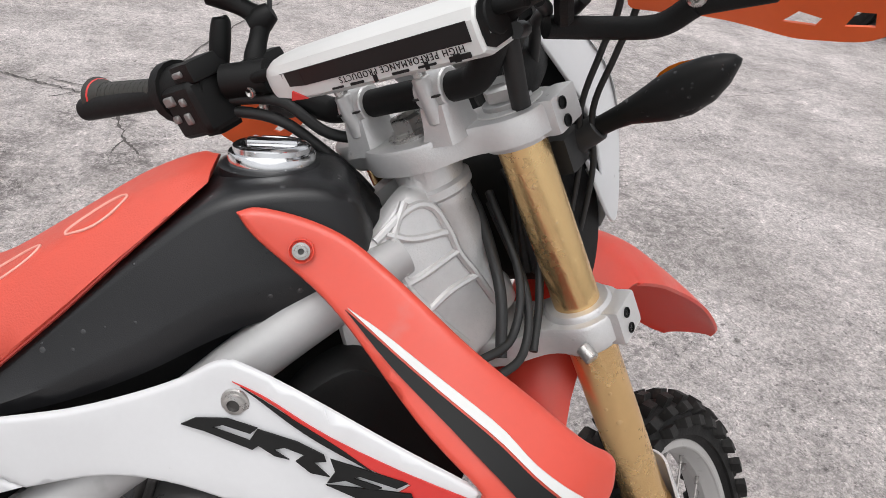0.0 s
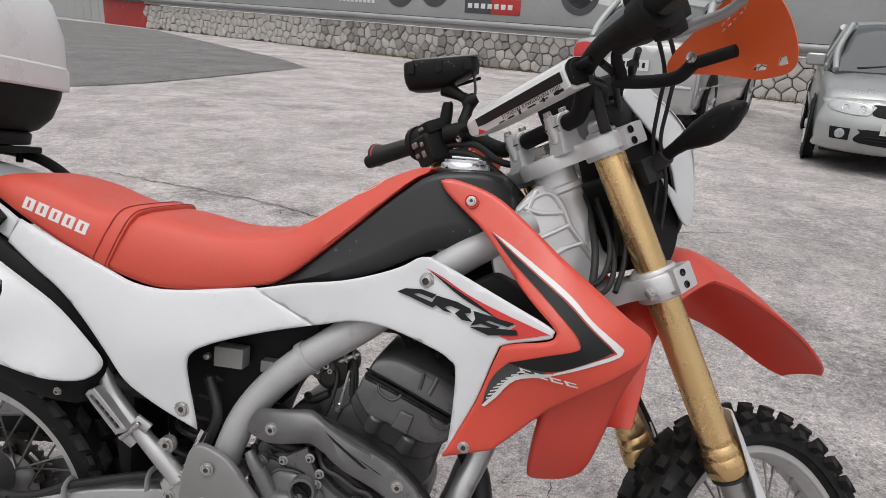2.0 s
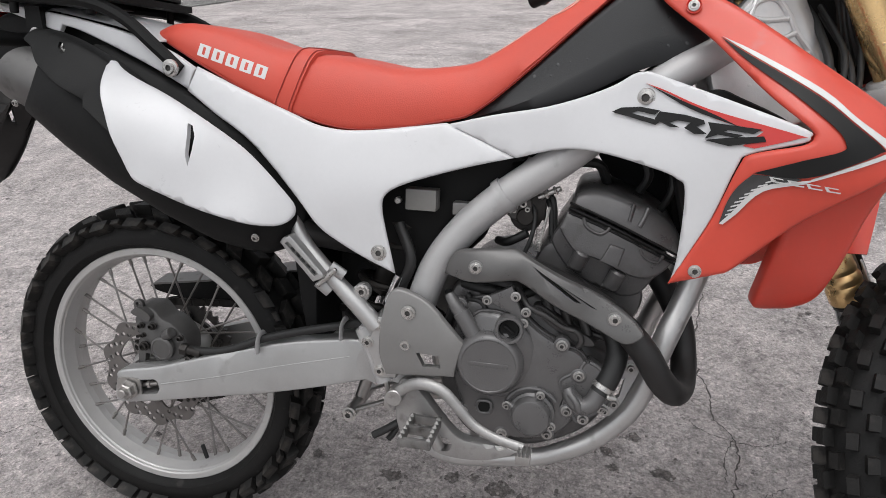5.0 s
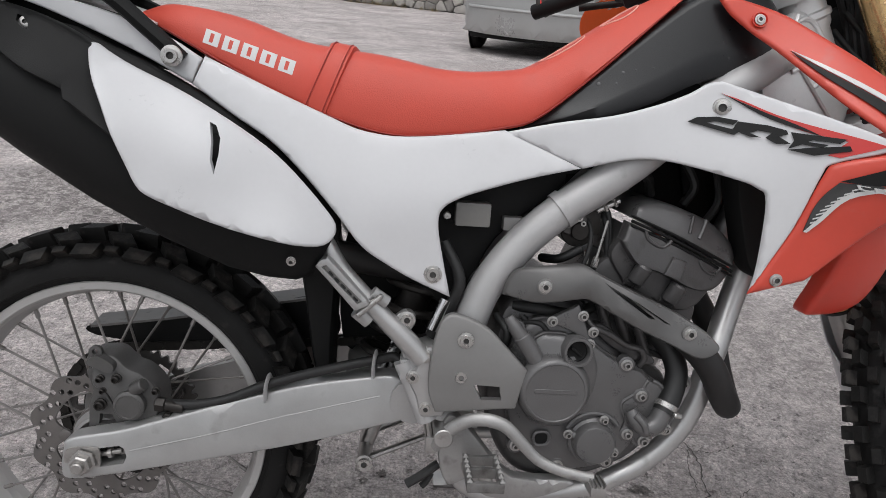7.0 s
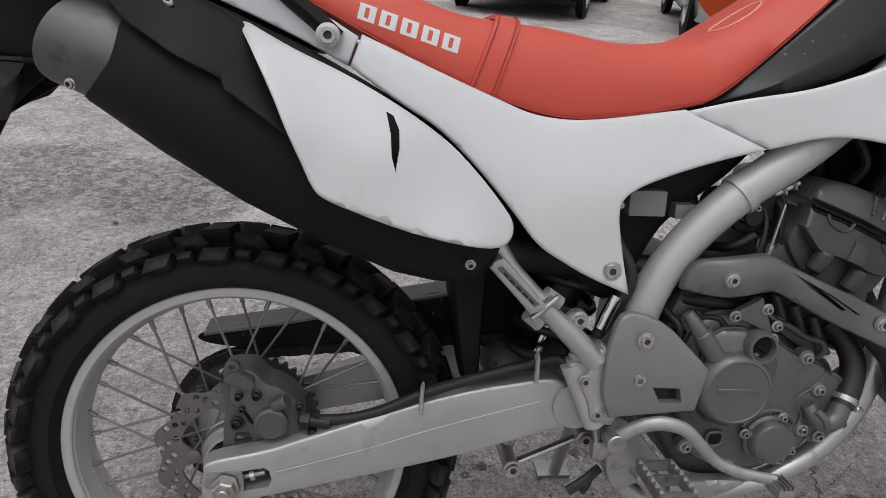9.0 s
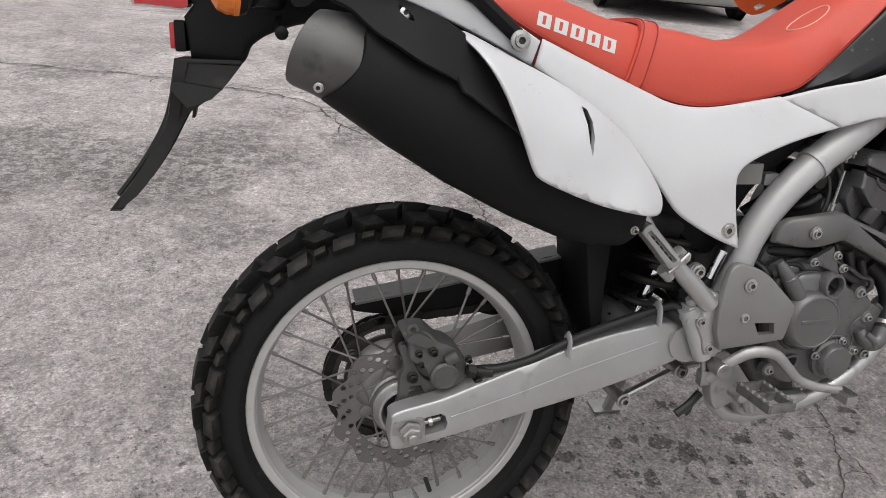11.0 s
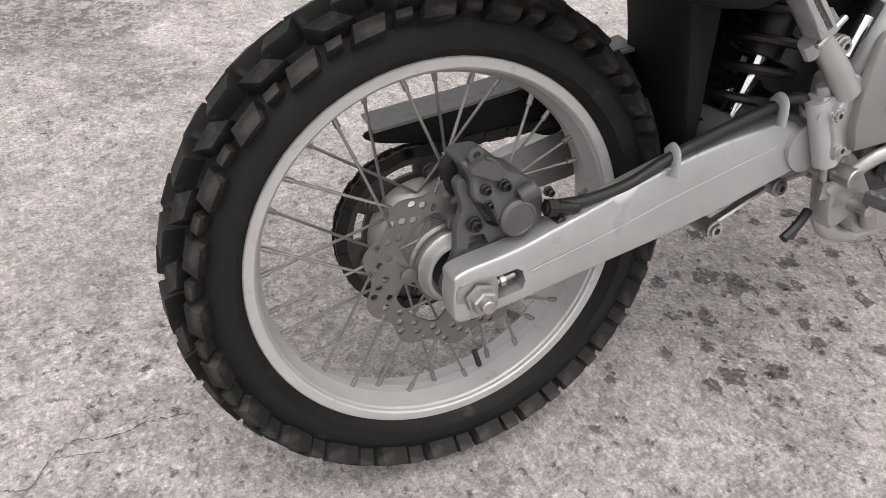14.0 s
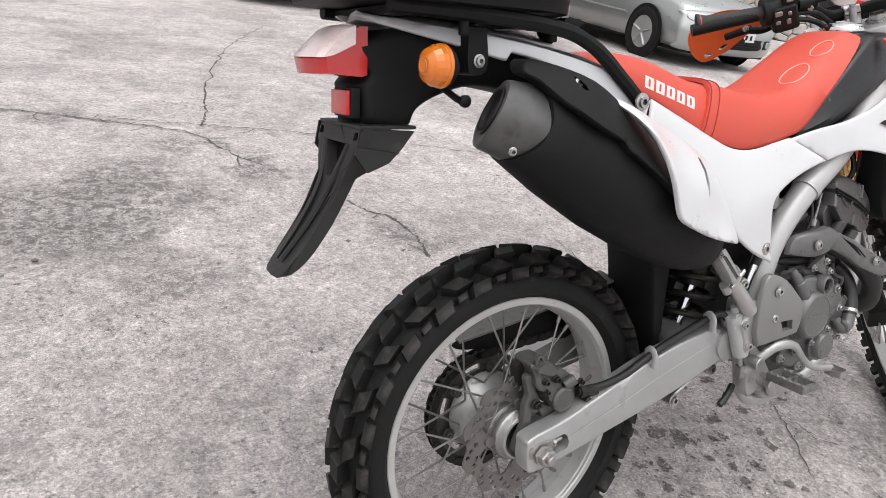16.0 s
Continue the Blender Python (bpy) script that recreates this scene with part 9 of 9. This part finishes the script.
        # switch housing
        g = Geo().add(*tube([(-0.060, s * 0.205, 0.1015), (-0.0715, s * 0.262, 0.1065)], [0.026, 0.028], 18, smooth=False)).add(*box(-0.074, s * 0.228, 0.088, 0.05, 0.056, 0.056, 0.012, 3)).add(*box(-0.072, s * 0.212, 0.122, 0.040, 0.034, 0.022, 0.007, 2)).add(*tube([(-0.0705, s * 0.258, 0.1062), (-0.0722, s * 0.270, 0.1072)], 0.0325, 18, smooth=False))
        if s > 0:
            g.add(*box(-0.066, s * 0.226, 0.061, 0.030, 0.030, 0.014, 0.005, 2))
        else:
            g = Geo().add(*tube([(-0.040, -0.250, 0.105), (-0.048, -0.286, 0.109)], [0.027, 0.030], 18, smooth=False)).add(*box(-0.030, -0.262, 0.128, 0.046, 0.040, 0.030, 0.008, 2)).add(*box(-0.025, -0.270, 0.090, 0.040, 0.030, 0.040, 0.010, 2))
        sw = part("switch_housing", g.moved(held), M_BLACK, bar, "black switch housing with grey keys")
        for f, l, u, w, h in () if s < 0 else ((-0.100, 0.240, 0.103, 0.016, 0.010), (-0.100, 0.218, 0.099, 0.008, 0.008), (-0.100, 0.243, 0.084, 0.010, 0.008), (-0.100, 0.222, 0.082, 0.009, 0.012), (-0.093, 0.214, 0.124, 0.014, 0.006)):
            part("switch_key", Geo().add(*box(f, s * l, u, 0.006, w, h, 0.0015, 1)).moved(held), M_SHIELD, bar, "grey switch key")
        # clamp, perch and lever
        g = Geo().add(*tube([(-0.034, s * 0.160, 0.090), (-0.056, s * 0.200, 0.100)], 0.0175, 16, smooth=False)).add(*box(-0.022, s * 0.186, 0.096, 0.055, 0.036, 0.030, 0.008, 2)).add(*box(0.000, s * 0.205, 0.082, 0.040, 0.050, 0.026, 0.008, 2))
        if s < 0:
            g = Geo().add(*tube([(-0.030, -0.195, 0.098), (-0.038, -0.246, 0.104)], 0.0190, 16, smooth=False)).add(*box(-0.016, -0.228, 0.098, 0.050, 0.044, 0.034, 0.008, 2)).add(*box(0.010, -0.240, 0.120, 0.050, 0.060, 0.060, 0.010, 2)).add(*box(0.010, -0.240, 0.155, 0.058, 0.066, 0.010, 0.003, 2)).add(*tube([(0.0, -0.200, 0.098), (-0.01, -0.172, 0.088), (0.01, -0.150, 0.06)], 0.008, 8))
        perch = part("lever_perch", g.moved(held), M_BLACK, bar, "black lever perch")
        for l, u in ((0.170, 0.083), (0.183, 0.098)) if s > 0 else ((0.220, 0.098), (0.239, 0.101)):
            part("perch_bolt", Geo().add(*lathe([(0.0060, 0), (0.0060, 0.003), (0.0045, 0.0035), (0.003, 0.001)], (-0.0545 if s > 0 else -0.041, s * l, u), (-1, 0, 0), 12)).moved(held), M_BOLT, bar)
        g = Geo().add(*tube([(0.026, s * 0.240, 0.082), (0.034, s * 0.280, 0.077), (0.034, s * 0.320, 0.075), (0.026, s * 0.365, 0.088), (0.016, s * 0.400, 0.100)], [0.008, 0.006, 0.0052, 0.005, 0.006], 10, flat=1.3))
        part("lever", g.moved(held), M_ALU if s < 0 else M_CHAIN, bar, "aluminium hand lever" if s < 0 else "dark hand lever")
        # short clamp that carries the guard
        g = Geo().add(*tube([(0.012, s * 0.165, 0.058), (0.045, s * 0.190, 0.040), (0.056, s * 0.232, 0.028), (0.060, s * 0.262, 0.036)], 0.0095, 10)).add(*rod((0.060, s * 0.252, 0.037), (0.075, s * 0.316, 0.029), 0.0085, 14))
        gb = part("guard_mount", g.moved(STEERED), M_BLACK, bar, "black hand guard mount")
        part("mount_bolt", Geo().add(*lathe([(0.0075, 0), (0.0075, 0.004), (0.005, 0.005), (0.003, 0.002)], (0.052, s * 0.268, 0.043), (-1, 0, 0.4), 12)).moved(STEERED), M_BOLT, bar)
        hg = [(0.200, 0.043), (0.215, 0.060), (0.26, 0.078), (0.32, 0.094), (0.375, 0.092), (0.402, 0.060), (0.400, 0.018), (0.385, -0.012), (0.365, -0.022), (0.335, -0.020), (0.305, -0.013), (0.25, 0.015), (0.215, 0.032)]
        dh = field([(0.20, 0.043, 0.090), (0.29, 0.04, 0.112), (0.40, 0.05, 0.055), (0.36, 0.0, 0.085), (0.33, 0.09, 0.085), (0.37, 0.085, 0.065), (0.26, 0.075, 0.098)])
        slots = []
        for r in range(4):
            for c in range(5):
                cx, cz = 0.288 + 0.0130 * c + 0.004 * r, 0.060 + 0.0075 * r + 0.0030 * c
                slots.append([(cx, cz), (cx + 0.008, cz + 0.0012), (cx + 0.008, cz + 0.0036), (cx, cz + 0.0024)])
        slots += [[(0.306, -0.002), (0.330, -0.008), (0.336, -0.003), (0.320, 0.004)], [(0.350, -0.010), (0.370, -0.012), (0.372, -0.002), (0.360, 0.000)]]

        def front(u, v, w, s=s):
            return (w, s * u, v)
        g = Geo().add(*panel(hg, dh, 0.004, roll=0.003, step=0.02, place=front, holes=slots, out=1.0))
        part("hand_guard", g.moved(STEERED), M_ORANGE, bar, "orange plastic hand guard with slots", 60)
    # front indicator on its stalk
    rr = []
    for l, f, u, h, w in ((-0.090, 0.112, -0.082, 0.013, 0.010), (-0.105, 0.115, -0.078, 0.013, 0.010), (-0.125, 0.117, -0.072, 0.0105, 0.009), (-0.145, 0.119, -0.066, 0.0110, 0.010), (-0.165, 0.122, -0.060, 0.0150, 0.014), (-0.182, 0.126, -0.057, 0.0205, 0.018), (-0.202, 0.131, -0.055, 0.0250, 0.021), (-0.222, 0.135, -0.053, 0.0255, 0.021), (-0.240, 0.140, -0.050, 0.0205, 0.018), (-0.252, 0.144, -0.046, 0.0125, 0.012), (-0.259, 0.147, -0.042, 0.003, 0.004)):
        rr.append([(f + w * math.cos(a), l + 0.3 * h * math.sin(a) * (l < -0.15) * -1, u + h * math.sin(a)) for a in np.linspace(0, 2 * math.pi, 20, endpoint=False)])
    ind = steered("front_indicator", Geo().add(*loft(rr)), M_BLACKW, "wet black front indicator on a stalk", sharp=50)
    part("stalk_boot", Geo().add(*rod((0.112, -0.098, -0.083), (0.118, -0.126, -0.071), 0.0145, 14)).add(*box(0.10, -0.092, -0.085, 0.04, 0.03, 0.04, 0.008, 2)).moved(STEERED), M_HOSE, ind)
    part("indicator_lens", Geo().add(*loft([[(0.149 + q, -0.212 + 0.036 * k * math.cos(a), -0.052 + 0.020 * k * math.sin(a)) for a in np.linspace(0, 2 * math.pi, 18, endpoint=False)] for q, k in ((0.0, 1.0), (0.008, 0.85), (0.010, 0.5))])).moved(STEERED), M_AMBER, ind, "amber lens")
    # cables and hoses round the head
    for r, pts in (
            (0.0032, [(0.075, -0.215, 0.10), (0.095, -0.190, 0.045), (0.100, -0.158, 0.005), (0.105, -0.120, -0.045), (0.11, -0.095, -0.11), (0.08, -0.06, -0.20)]),
            (0.0032, [(0.080, -0.230, 0.10), (0.100, -0.206, 0.045), (0.104, -0.170, 0.000), (0.108, -0.130, -0.050), (0.115, -0.105, -0.12), (0.09, -0.06, -0.22)]),
            (0.0065, [(-0.030, -0.165, 0.070), (0.005, -0.150, 0.062), (0.040, -0.120, 0.050), (0.055, -0.085, 0.010), (0.05, -0.050, -0.05)]),
            (0.0055, [(-0.020, -0.185, 0.085), (0.02, -0.165, 0.068), (0.05, -0.135, 0.055), (0.075, -0.10, 0.010), (0.07, -0.06, -0.06)]),
            (0.005, [(0.02, -0.20, 0.070), (0.05, -0.17, 0.058), (0.065, -0.175, 0.078), (0.05, -0.195, 0.085)]),
            (0.009, [(0.005, -0.135, 0.085), (0.012, -0.128, 0.050), (0.018, -0.118, 0.015), (0.022, -0.112, -0.012)]),
            (0.006, [(-0.060, 0.19, 0.085), (-0.03, 0.13, 0.062), (-0.02, 0.09, 0.015), (0.02, 0.05, -0.02), (0.04, 0.0, -0.08), (-0.02, -0.05, -0.16), (-0.07, -0.06, -0.22)]),
            (0.006, [(-0.062, 0.20, 0.078), (-0.04, 0.14, 0.05), (-0.03, 0.105, 0.01), (-0.02, 0.07, -0.06), (-0.05, 0.05, -0.12)]),
            (0.0045, [(0.05, -0.02, -0.10), (0.0, -0.06, -0.17), (-0.05, -0.065, -0.21), (-0.10, -0.06, -0.20)]),
            (0.0045, [(0.045, -0.02, -0.11), (-0.005, -0.065, -0.185), (-0.055, -0.075, -0.225), (-0.11, -0.07, -0.215)]),
            (0.0045, [(0.060, -0.04, -0.08), (0.050, -0.062, -0.14), (0.010, -0.068, -0.20), (-0.04, -0.075, -0.235)]),
            (0.0045, [(0.06, 0.02, -0.24), (0.05, 0.055, -0.40), (0.075, 0.075, -0.55), (0.06, 0.07, -0.70)])):
        steered("control_cable", Geo().add(*tube(pts, r, 10)), M_HOSE, "black control cable")
    # phone holder on the bar: clamp, two arms with a knuckle, tilted cradle with the phone
    g = Geo().add(*lathe([(0.019, -0.012), (0.0205, -0.010), (0.0205, 0.010), (0.019, 0.012)], (-0.026, 0.152, 0.086), (-0.4, 0.85, 0.3), 18))
    g.add(*tube([(-0.024, 0.152, 0.088), (-0.018, 0.150, 0.106), (-0.006, 0.146, 0.122), (0.005, 0.142, 0.136)], [0.012, 0.0115, 0.0095, 0.011], 14))
    g.add(*lathe([(0.002, -0.015), (0.010, -0.013), (0.0145, 0.0), (0.010, 0.013), (0.002, 0.015)], (0.006, 0.142, 0.138), (0.6, -0.6, 0.2), 16))
    ph = steered("phone_holder", g, M_BLACK, "black plastic phone holder on the handlebar")
    part("upper_arm", Geo().add(*tube([(0.006, 0.142, 0.139), (0.002, 0.158, 0.156), (-0.006, 0.178, 0.180)], [0.0115, 0.0095, 0.016], 14)).moved(STEERED), M_BLACK, ph)
    g = Geo().add(*rod((-0.030, 0.200, 0.106), (-0.026, 0.197, 0.116), 0.0085, 14)).add(*tube([(-0.026, 0.197, 0.116), (-0.018, 0.190, 0.134), (-0.010, 0.183, 0.152), (-0.009, 0.182, 0.155)], [0.0105, 0.0112, 0.0095, 0.004], 14))
    part("mirror_stub", g.moved(STEERED), M_BLACK, ph)
    along, lift = Vector((0.67, -0.67, -0.32)).normalized(), Vector((0.235, -0.213, 0.937)).normalized()
    lift = (lift - along * lift.dot(along)).normalized()
    side = along.cross(lift)
    m = Matrix.Translation((-0.002, 0.176, 0.210)) @ Matrix(((side.x, along.x, lift.x, 0), (side.y, along.y, lift.y, 0), (side.z, along.z, lift.z, 0), (0, 0, 0, 1)))
    rr = []
    for h, kx, ky, off in ((-0.034, 0.45, 0.30, -0.030), (-0.030, 0.70, 0.52, -0.026), (-0.018, 0.92, 0.80, -0.012), (-0.006, 1.0, 0.99, -0.001), (0.010, 1.0, 1.0, 0.0), (0.016, 0.96, 0.98, 0.0), (0.018, 0.88, 0.94, 0.0)):
        rr.append([(0.035 * kx * math.copysign(abs(math.cos(a)) ** 0.5, math.cos(a)), 0.068 * ky * math.copysign(abs(math.sin(a)) ** 0.4, math.sin(a)) + off, h) for a in np.linspace(0, 2 * math.pi, 32, endpoint=False)])
    part("cradle", Geo().add(*loft(rr)).moved(STEERED @ m), M_BLACKW, ph, "wet black phone cradle", 40)
    part("cradle_rim", Geo().add(*box(0, 0.010, 0.0195, 0.060, 0.118, 0.004, 0.0015, 1)).moved(STEERED @ m), M_SHIELD, ph, "pale phone edge")
    for y in (-0.050, 0.0, 0.052):
        for x in (-0.036, 0.036):
            part("cradle_jaw", Geo().add(*box(x, y, 0.004, 0.005, 0.014, 0.020, 0.003, 2)).moved(STEERED @ m), M_BLACK, ph)
    part("cradle_rail", Geo().add(*tube([(-0.034, 0.066, -0.012), (-0.036, 0.020, -0.022), (-0.030, -0.030, -0.030)], 0.003, 8)).moved(STEERED @ m), M_BLACK, ph)
    part("cradle_strap", Geo().add(*tube([(0.030, 0.128, 0.200), (0.022, 0.130, 0.165), (0.012, 0.134, 0.140), (-0.004, 0.142, 0.116)], 0.0026, 8)).moved(STEERED), M_HOSE, ph)
    # front fender
    crown = interp([(-0.10, -0.43, 0.045, 0.02), (-0.06, -0.375, 0.052, 0.03), (-0.01, -0.315, 0.058, 0.035), (0.06, -0.265, 0.068, 0.045), (0.14, -0.235, 0.082, 0.062), (0.20, -0.236, 0.090, 0.070), (0.262, -0.286, 0.092, 0.066), (0.312, -0.350, 0.088, 0.054), (0.352, -0.410, 0.082, 0.040), (0.386, -0.470, 0.077, 0.027), (0.414, -0.530, 0.069, 0.017), (0.430, -0.570, 0.058, 0.009), (0.438, -0.592, 0.042, 0.004)], np.concatenate([np.linspace(-0.10, 0.26, 18), np.linspace(0.275, 0.42, 14), np.linspace(0.425, 0.438, 4)]))
    rr = []
    for k, (f, u, w, dr) in enumerate(crown):
        a, b = crown[max(k - 1, 0)], crown[min(k + 1, len(crown) - 1)]
        t = np.array([b[0] - a[0], b[1] - a[1]])
        t /= np.linalg.norm(t)
        nrm = np.array([t[1], -t[0]])
        outer = [(w * q, dr * abs(q) ** 2.2 + 0.012 * max(0.0, abs(q) - 0.85)) for q in np.linspace(-1, 1, 21)]
        ring = [(f + nrm[0] * d, l, u + nrm[1] * d) for l, d in outer] + [(f + nrm[0] * (d + 0.0035), l * 0.96, u + nrm[1] * (d + 0.0035)) for l, d in reversed(outer)]
        rr.append(ring)
    steered("front_fender", Geo().add(*loft(rr)), M_FEND, "high red plastic front fender", sharp=50)
    # headlight mask and lamp
    hm = [(0.0, 0.072), (0.05, 0.070), (0.088, 0.062), (0.100, 0.030), (0.104, -0.047), (0.102, -0.10), (0.096, -0.153), (0.086, -0.192), (0.05, -0.215), (0.0, -0.20), (-0.05, -0.215), (-0.086, -0.192), (-0.096, -0.153), (-0.102, -0.10), (-0.104, -0.047), (-0.100, 0.030), (-0.088, 0.062), (-0.05, 0.070)]
    dm = field([(0, 0.07, 0.19), (0, -0.04, 0.275), (0.104, -0.047, 0.216), (-0.104, -0.047, 0.216), (0.09, 0.06, 0.150), (-0.09, 0.06, 0.150), (0.098, -0.15, 0.180), (-0.098, -0.15, 0.180), (0.086, -0.192, 0.144), (-0.086, -0.192, 0.144), (0, -0.15, 0.235), (0, -0.2, 0.19)])
    g = Geo().add(*panel(hm, dm, 0.004, roll=0.006, step=0.02, place=lambda u, v, w: (w, u, v), out=1.0))
    mk = steered("headlight_mask", g, M_WHITE, "white plastic headlight mask", sharp=60)
    wing = [(0.104, 0.036), (0.126, 0.056), (0.150, 0.062), (0.175, 0.030), (0.205, -0.015), (0.217, -0.047), (0.211, -0.10), (0.181, -0.153), (0.146, -0.192), (0.130, -0.178), (0.120, -0.101, 1), (0.142, -0.137, 1), (0.152, -0.10), (0.150, -0.06), (0.125, -0.01)]
    for s in (-1, 1):
        part("mask_side", Geo().add(*panel(wing, 0.100, 0.0035, roll=0.002, step=0.02, place=lambda u, v, w, s=s: (u, s * w, v), out=1.0)).moved(STEERED), M_WHITE, mk, "white inner side of the mask", 60)
    g = Geo().add(*loft([[(f, l * k, -0.07 + u * k) for l, u in ((-0.07, -0.07), (0.07, -0.07), (0.085, 0.0), (0.07, 0.07), (-0.07, 0.07), (-0.085, 0.0))] for f, k in ((0.10, 0.55), (0.13, 0.85), (0.17, 1.0))]))
    part("headlamp_shell", g.moved(STEERED), M_BLACK, mk, "black headlamp shell")
    g = Geo().add(*panel([(0.085, -0.075), (0.12, -0.085), (0.150, -0.16), (0.118, -0.215), (0.075, -0.23), (0.070, -0.14)], -0.085, 0.15, roll=0.006, step=0, place=lambda u, v, w: (u, w, v)))
    part("lamp_bracket", g.moved(STEERED), M_BLACK, mk, "black lamp bracket and wiring")
    g = Geo().add(*loft([[(0.080 + 0.023 * k * math.cos(a) + q, -0.100 + 0.4 * q, 0.016 + 0.023 * k * math.sin(a)) for a in np.linspace(0, 2 * math.pi, 16, endpoint=False)] for q, k in ((-0.03, 0.6), (-0.022, 0.95), (0.02, 1.0), (0.03, 0.8))]))
    part("key_switch_cover", g.moved(STEERED), M_BLACK, mk, "black rubber connector boot")
    part("instrument", Geo().add(*box(0.115, 0.0, 0.062, 0.06, 0.16, 0.04, 0.012, 3)).moved(STEERED), M_BLACK, mk, "black instrument housing")
    for k in range(4):
        y = -0.02 - 0.012 * k
        part("wire_loom", Geo().add(*tube([(0.09, y, 0.0), (0.085, y - 0.012, -0.06), (0.075 - 0.01 * k, y - 0.008, -0.13), (0.05, y, -0.20)], 0.007, 8)).moved(STEERED), M_HOSE, mk)


def build_rack_and_box():
    rack = None
    for s in (-1, 1):
        g = Geo().add(*tube([(0.140, s * 0.128, 0.885), (0.10, s * 0.126, 0.918), (0.03, s * 0.122, 0.968), (-0.06, s * 0.118, 0.990), (-0.29, s * 0.110, 1.000)], 0.011, 8, flat=1.0))
        if rack is None:
            rack = part("luggage_rack", g, M_BLACK, bike, "black tubular luggage rack")
        else:
            part("rack_rail", g, M_BLACK, rack)
    for x in (-0.26, -0.12, 0.0):
        part("rack_slat", Geo().add(*box(x, 0, 0.996, 0.03, 0.23, 0.012, 0.003)), M_BLACK, rack)
    for s in (-1, 1):
        part("rack_bolt", headed(Geo(), [(0.014, 0), (0.0138, 0.003), (0.0095, 0.004), (0.009, 0.008), (0.0048, 0.008), (0.0042, 0.004)], (0.130, s * 0.138, 0.888), (0, s, 0), 18), M_BOLT, rack)
        for x in (-0.03, -0.18):
            part("rack_spacer", Geo().add(*rod((x, s * 0.108, 0.968), (x, s * 0.108, 0.992), 0.007, 10)), M_BLACK, rack)
    case = tagged(new("top_case"), "white-lidded black top case clamped to the rack behind the seat", "top case")
    case.matrix_basis = bike.matrix_basis.copy()

    def ring(z, x0, x1, w, p=4.5, n=36):
        cx, hx = (x0 + x1) / 2, (x1 - x0) / 2
        out = []
        for k in range(n):
            a = 2 * math.pi * k / n
            c, s = math.cos(a), math.sin(a)
            out.append((cx + hx * math.copysign(abs(c) ** (2 / p), c), w * math.copysign(abs(s) ** (2 / p), s), z))
        return out
    g = Geo().add(*loft([ring(1.004, -0.34, 0.005, 0.13), ring(1.006, -0.35, 0.012, 0.135), ring(1.026, -0.35, 0.014, 0.137), ring(1.030, -0.345, 0.010, 0.132)]))
    part("mounting_plate", g, M_BLACK, case, "black mounting plate")
    g = Geo().add(*loft([ring(1.030, -0.36, 0.000, 0.150), ring(1.036, -0.37, 0.014, 0.160), ring(1.060, -0.39, 0.036, 0.176), ring(1.10, -0.405, 0.050, 0.186), ring(1.122, -0.408, 0.053, 0.188)]))
    part("lower_shell", g, M_BLACK, case, "black lower shell", 45)
    g = Geo().add(*loft([ring(1.116, -0.414, 0.060, 0.194), ring(1.120, -0.417, 0.063, 0.197), ring(1.158, -0.416, 0.062, 0.196), ring(1.162, -0.412, 0.058, 0.192), ring(1.22, -0.408, 0.054, 0.188), ring(1.28, -0.392, 0.034, 0.175), ring(1.33, -0.36, -0.004, 0.150), ring(1.355, -0.31, -0.06, 0.115), ring(1.362, -0.22, -0.14, 0.05)]))
    part("lid", g, M_LIDW, case, "glossy white lid", 22)
    part("latch", Geo().add(*box(0.062, -0.08, 1.118, 0.012, 0.05, 0.014, 0.003)), M_SHIELD, case)
    part("rear_reflector", Geo().add(*box(-0.408, 0, 1.085, 0.012, 0.26, 0.03, 0.005)), M_TAILRED, case, "red reflector strip")


build_rear_wheel()
build_front_wheel()
build_swingarm()
build_rear_brake()
build_chain()
build_frame()
build_engine()
build_bodywork()
build_running_gear()
build_front_end()
build_rack_and_box()
build_wall_stones(wall_n, wall_len)
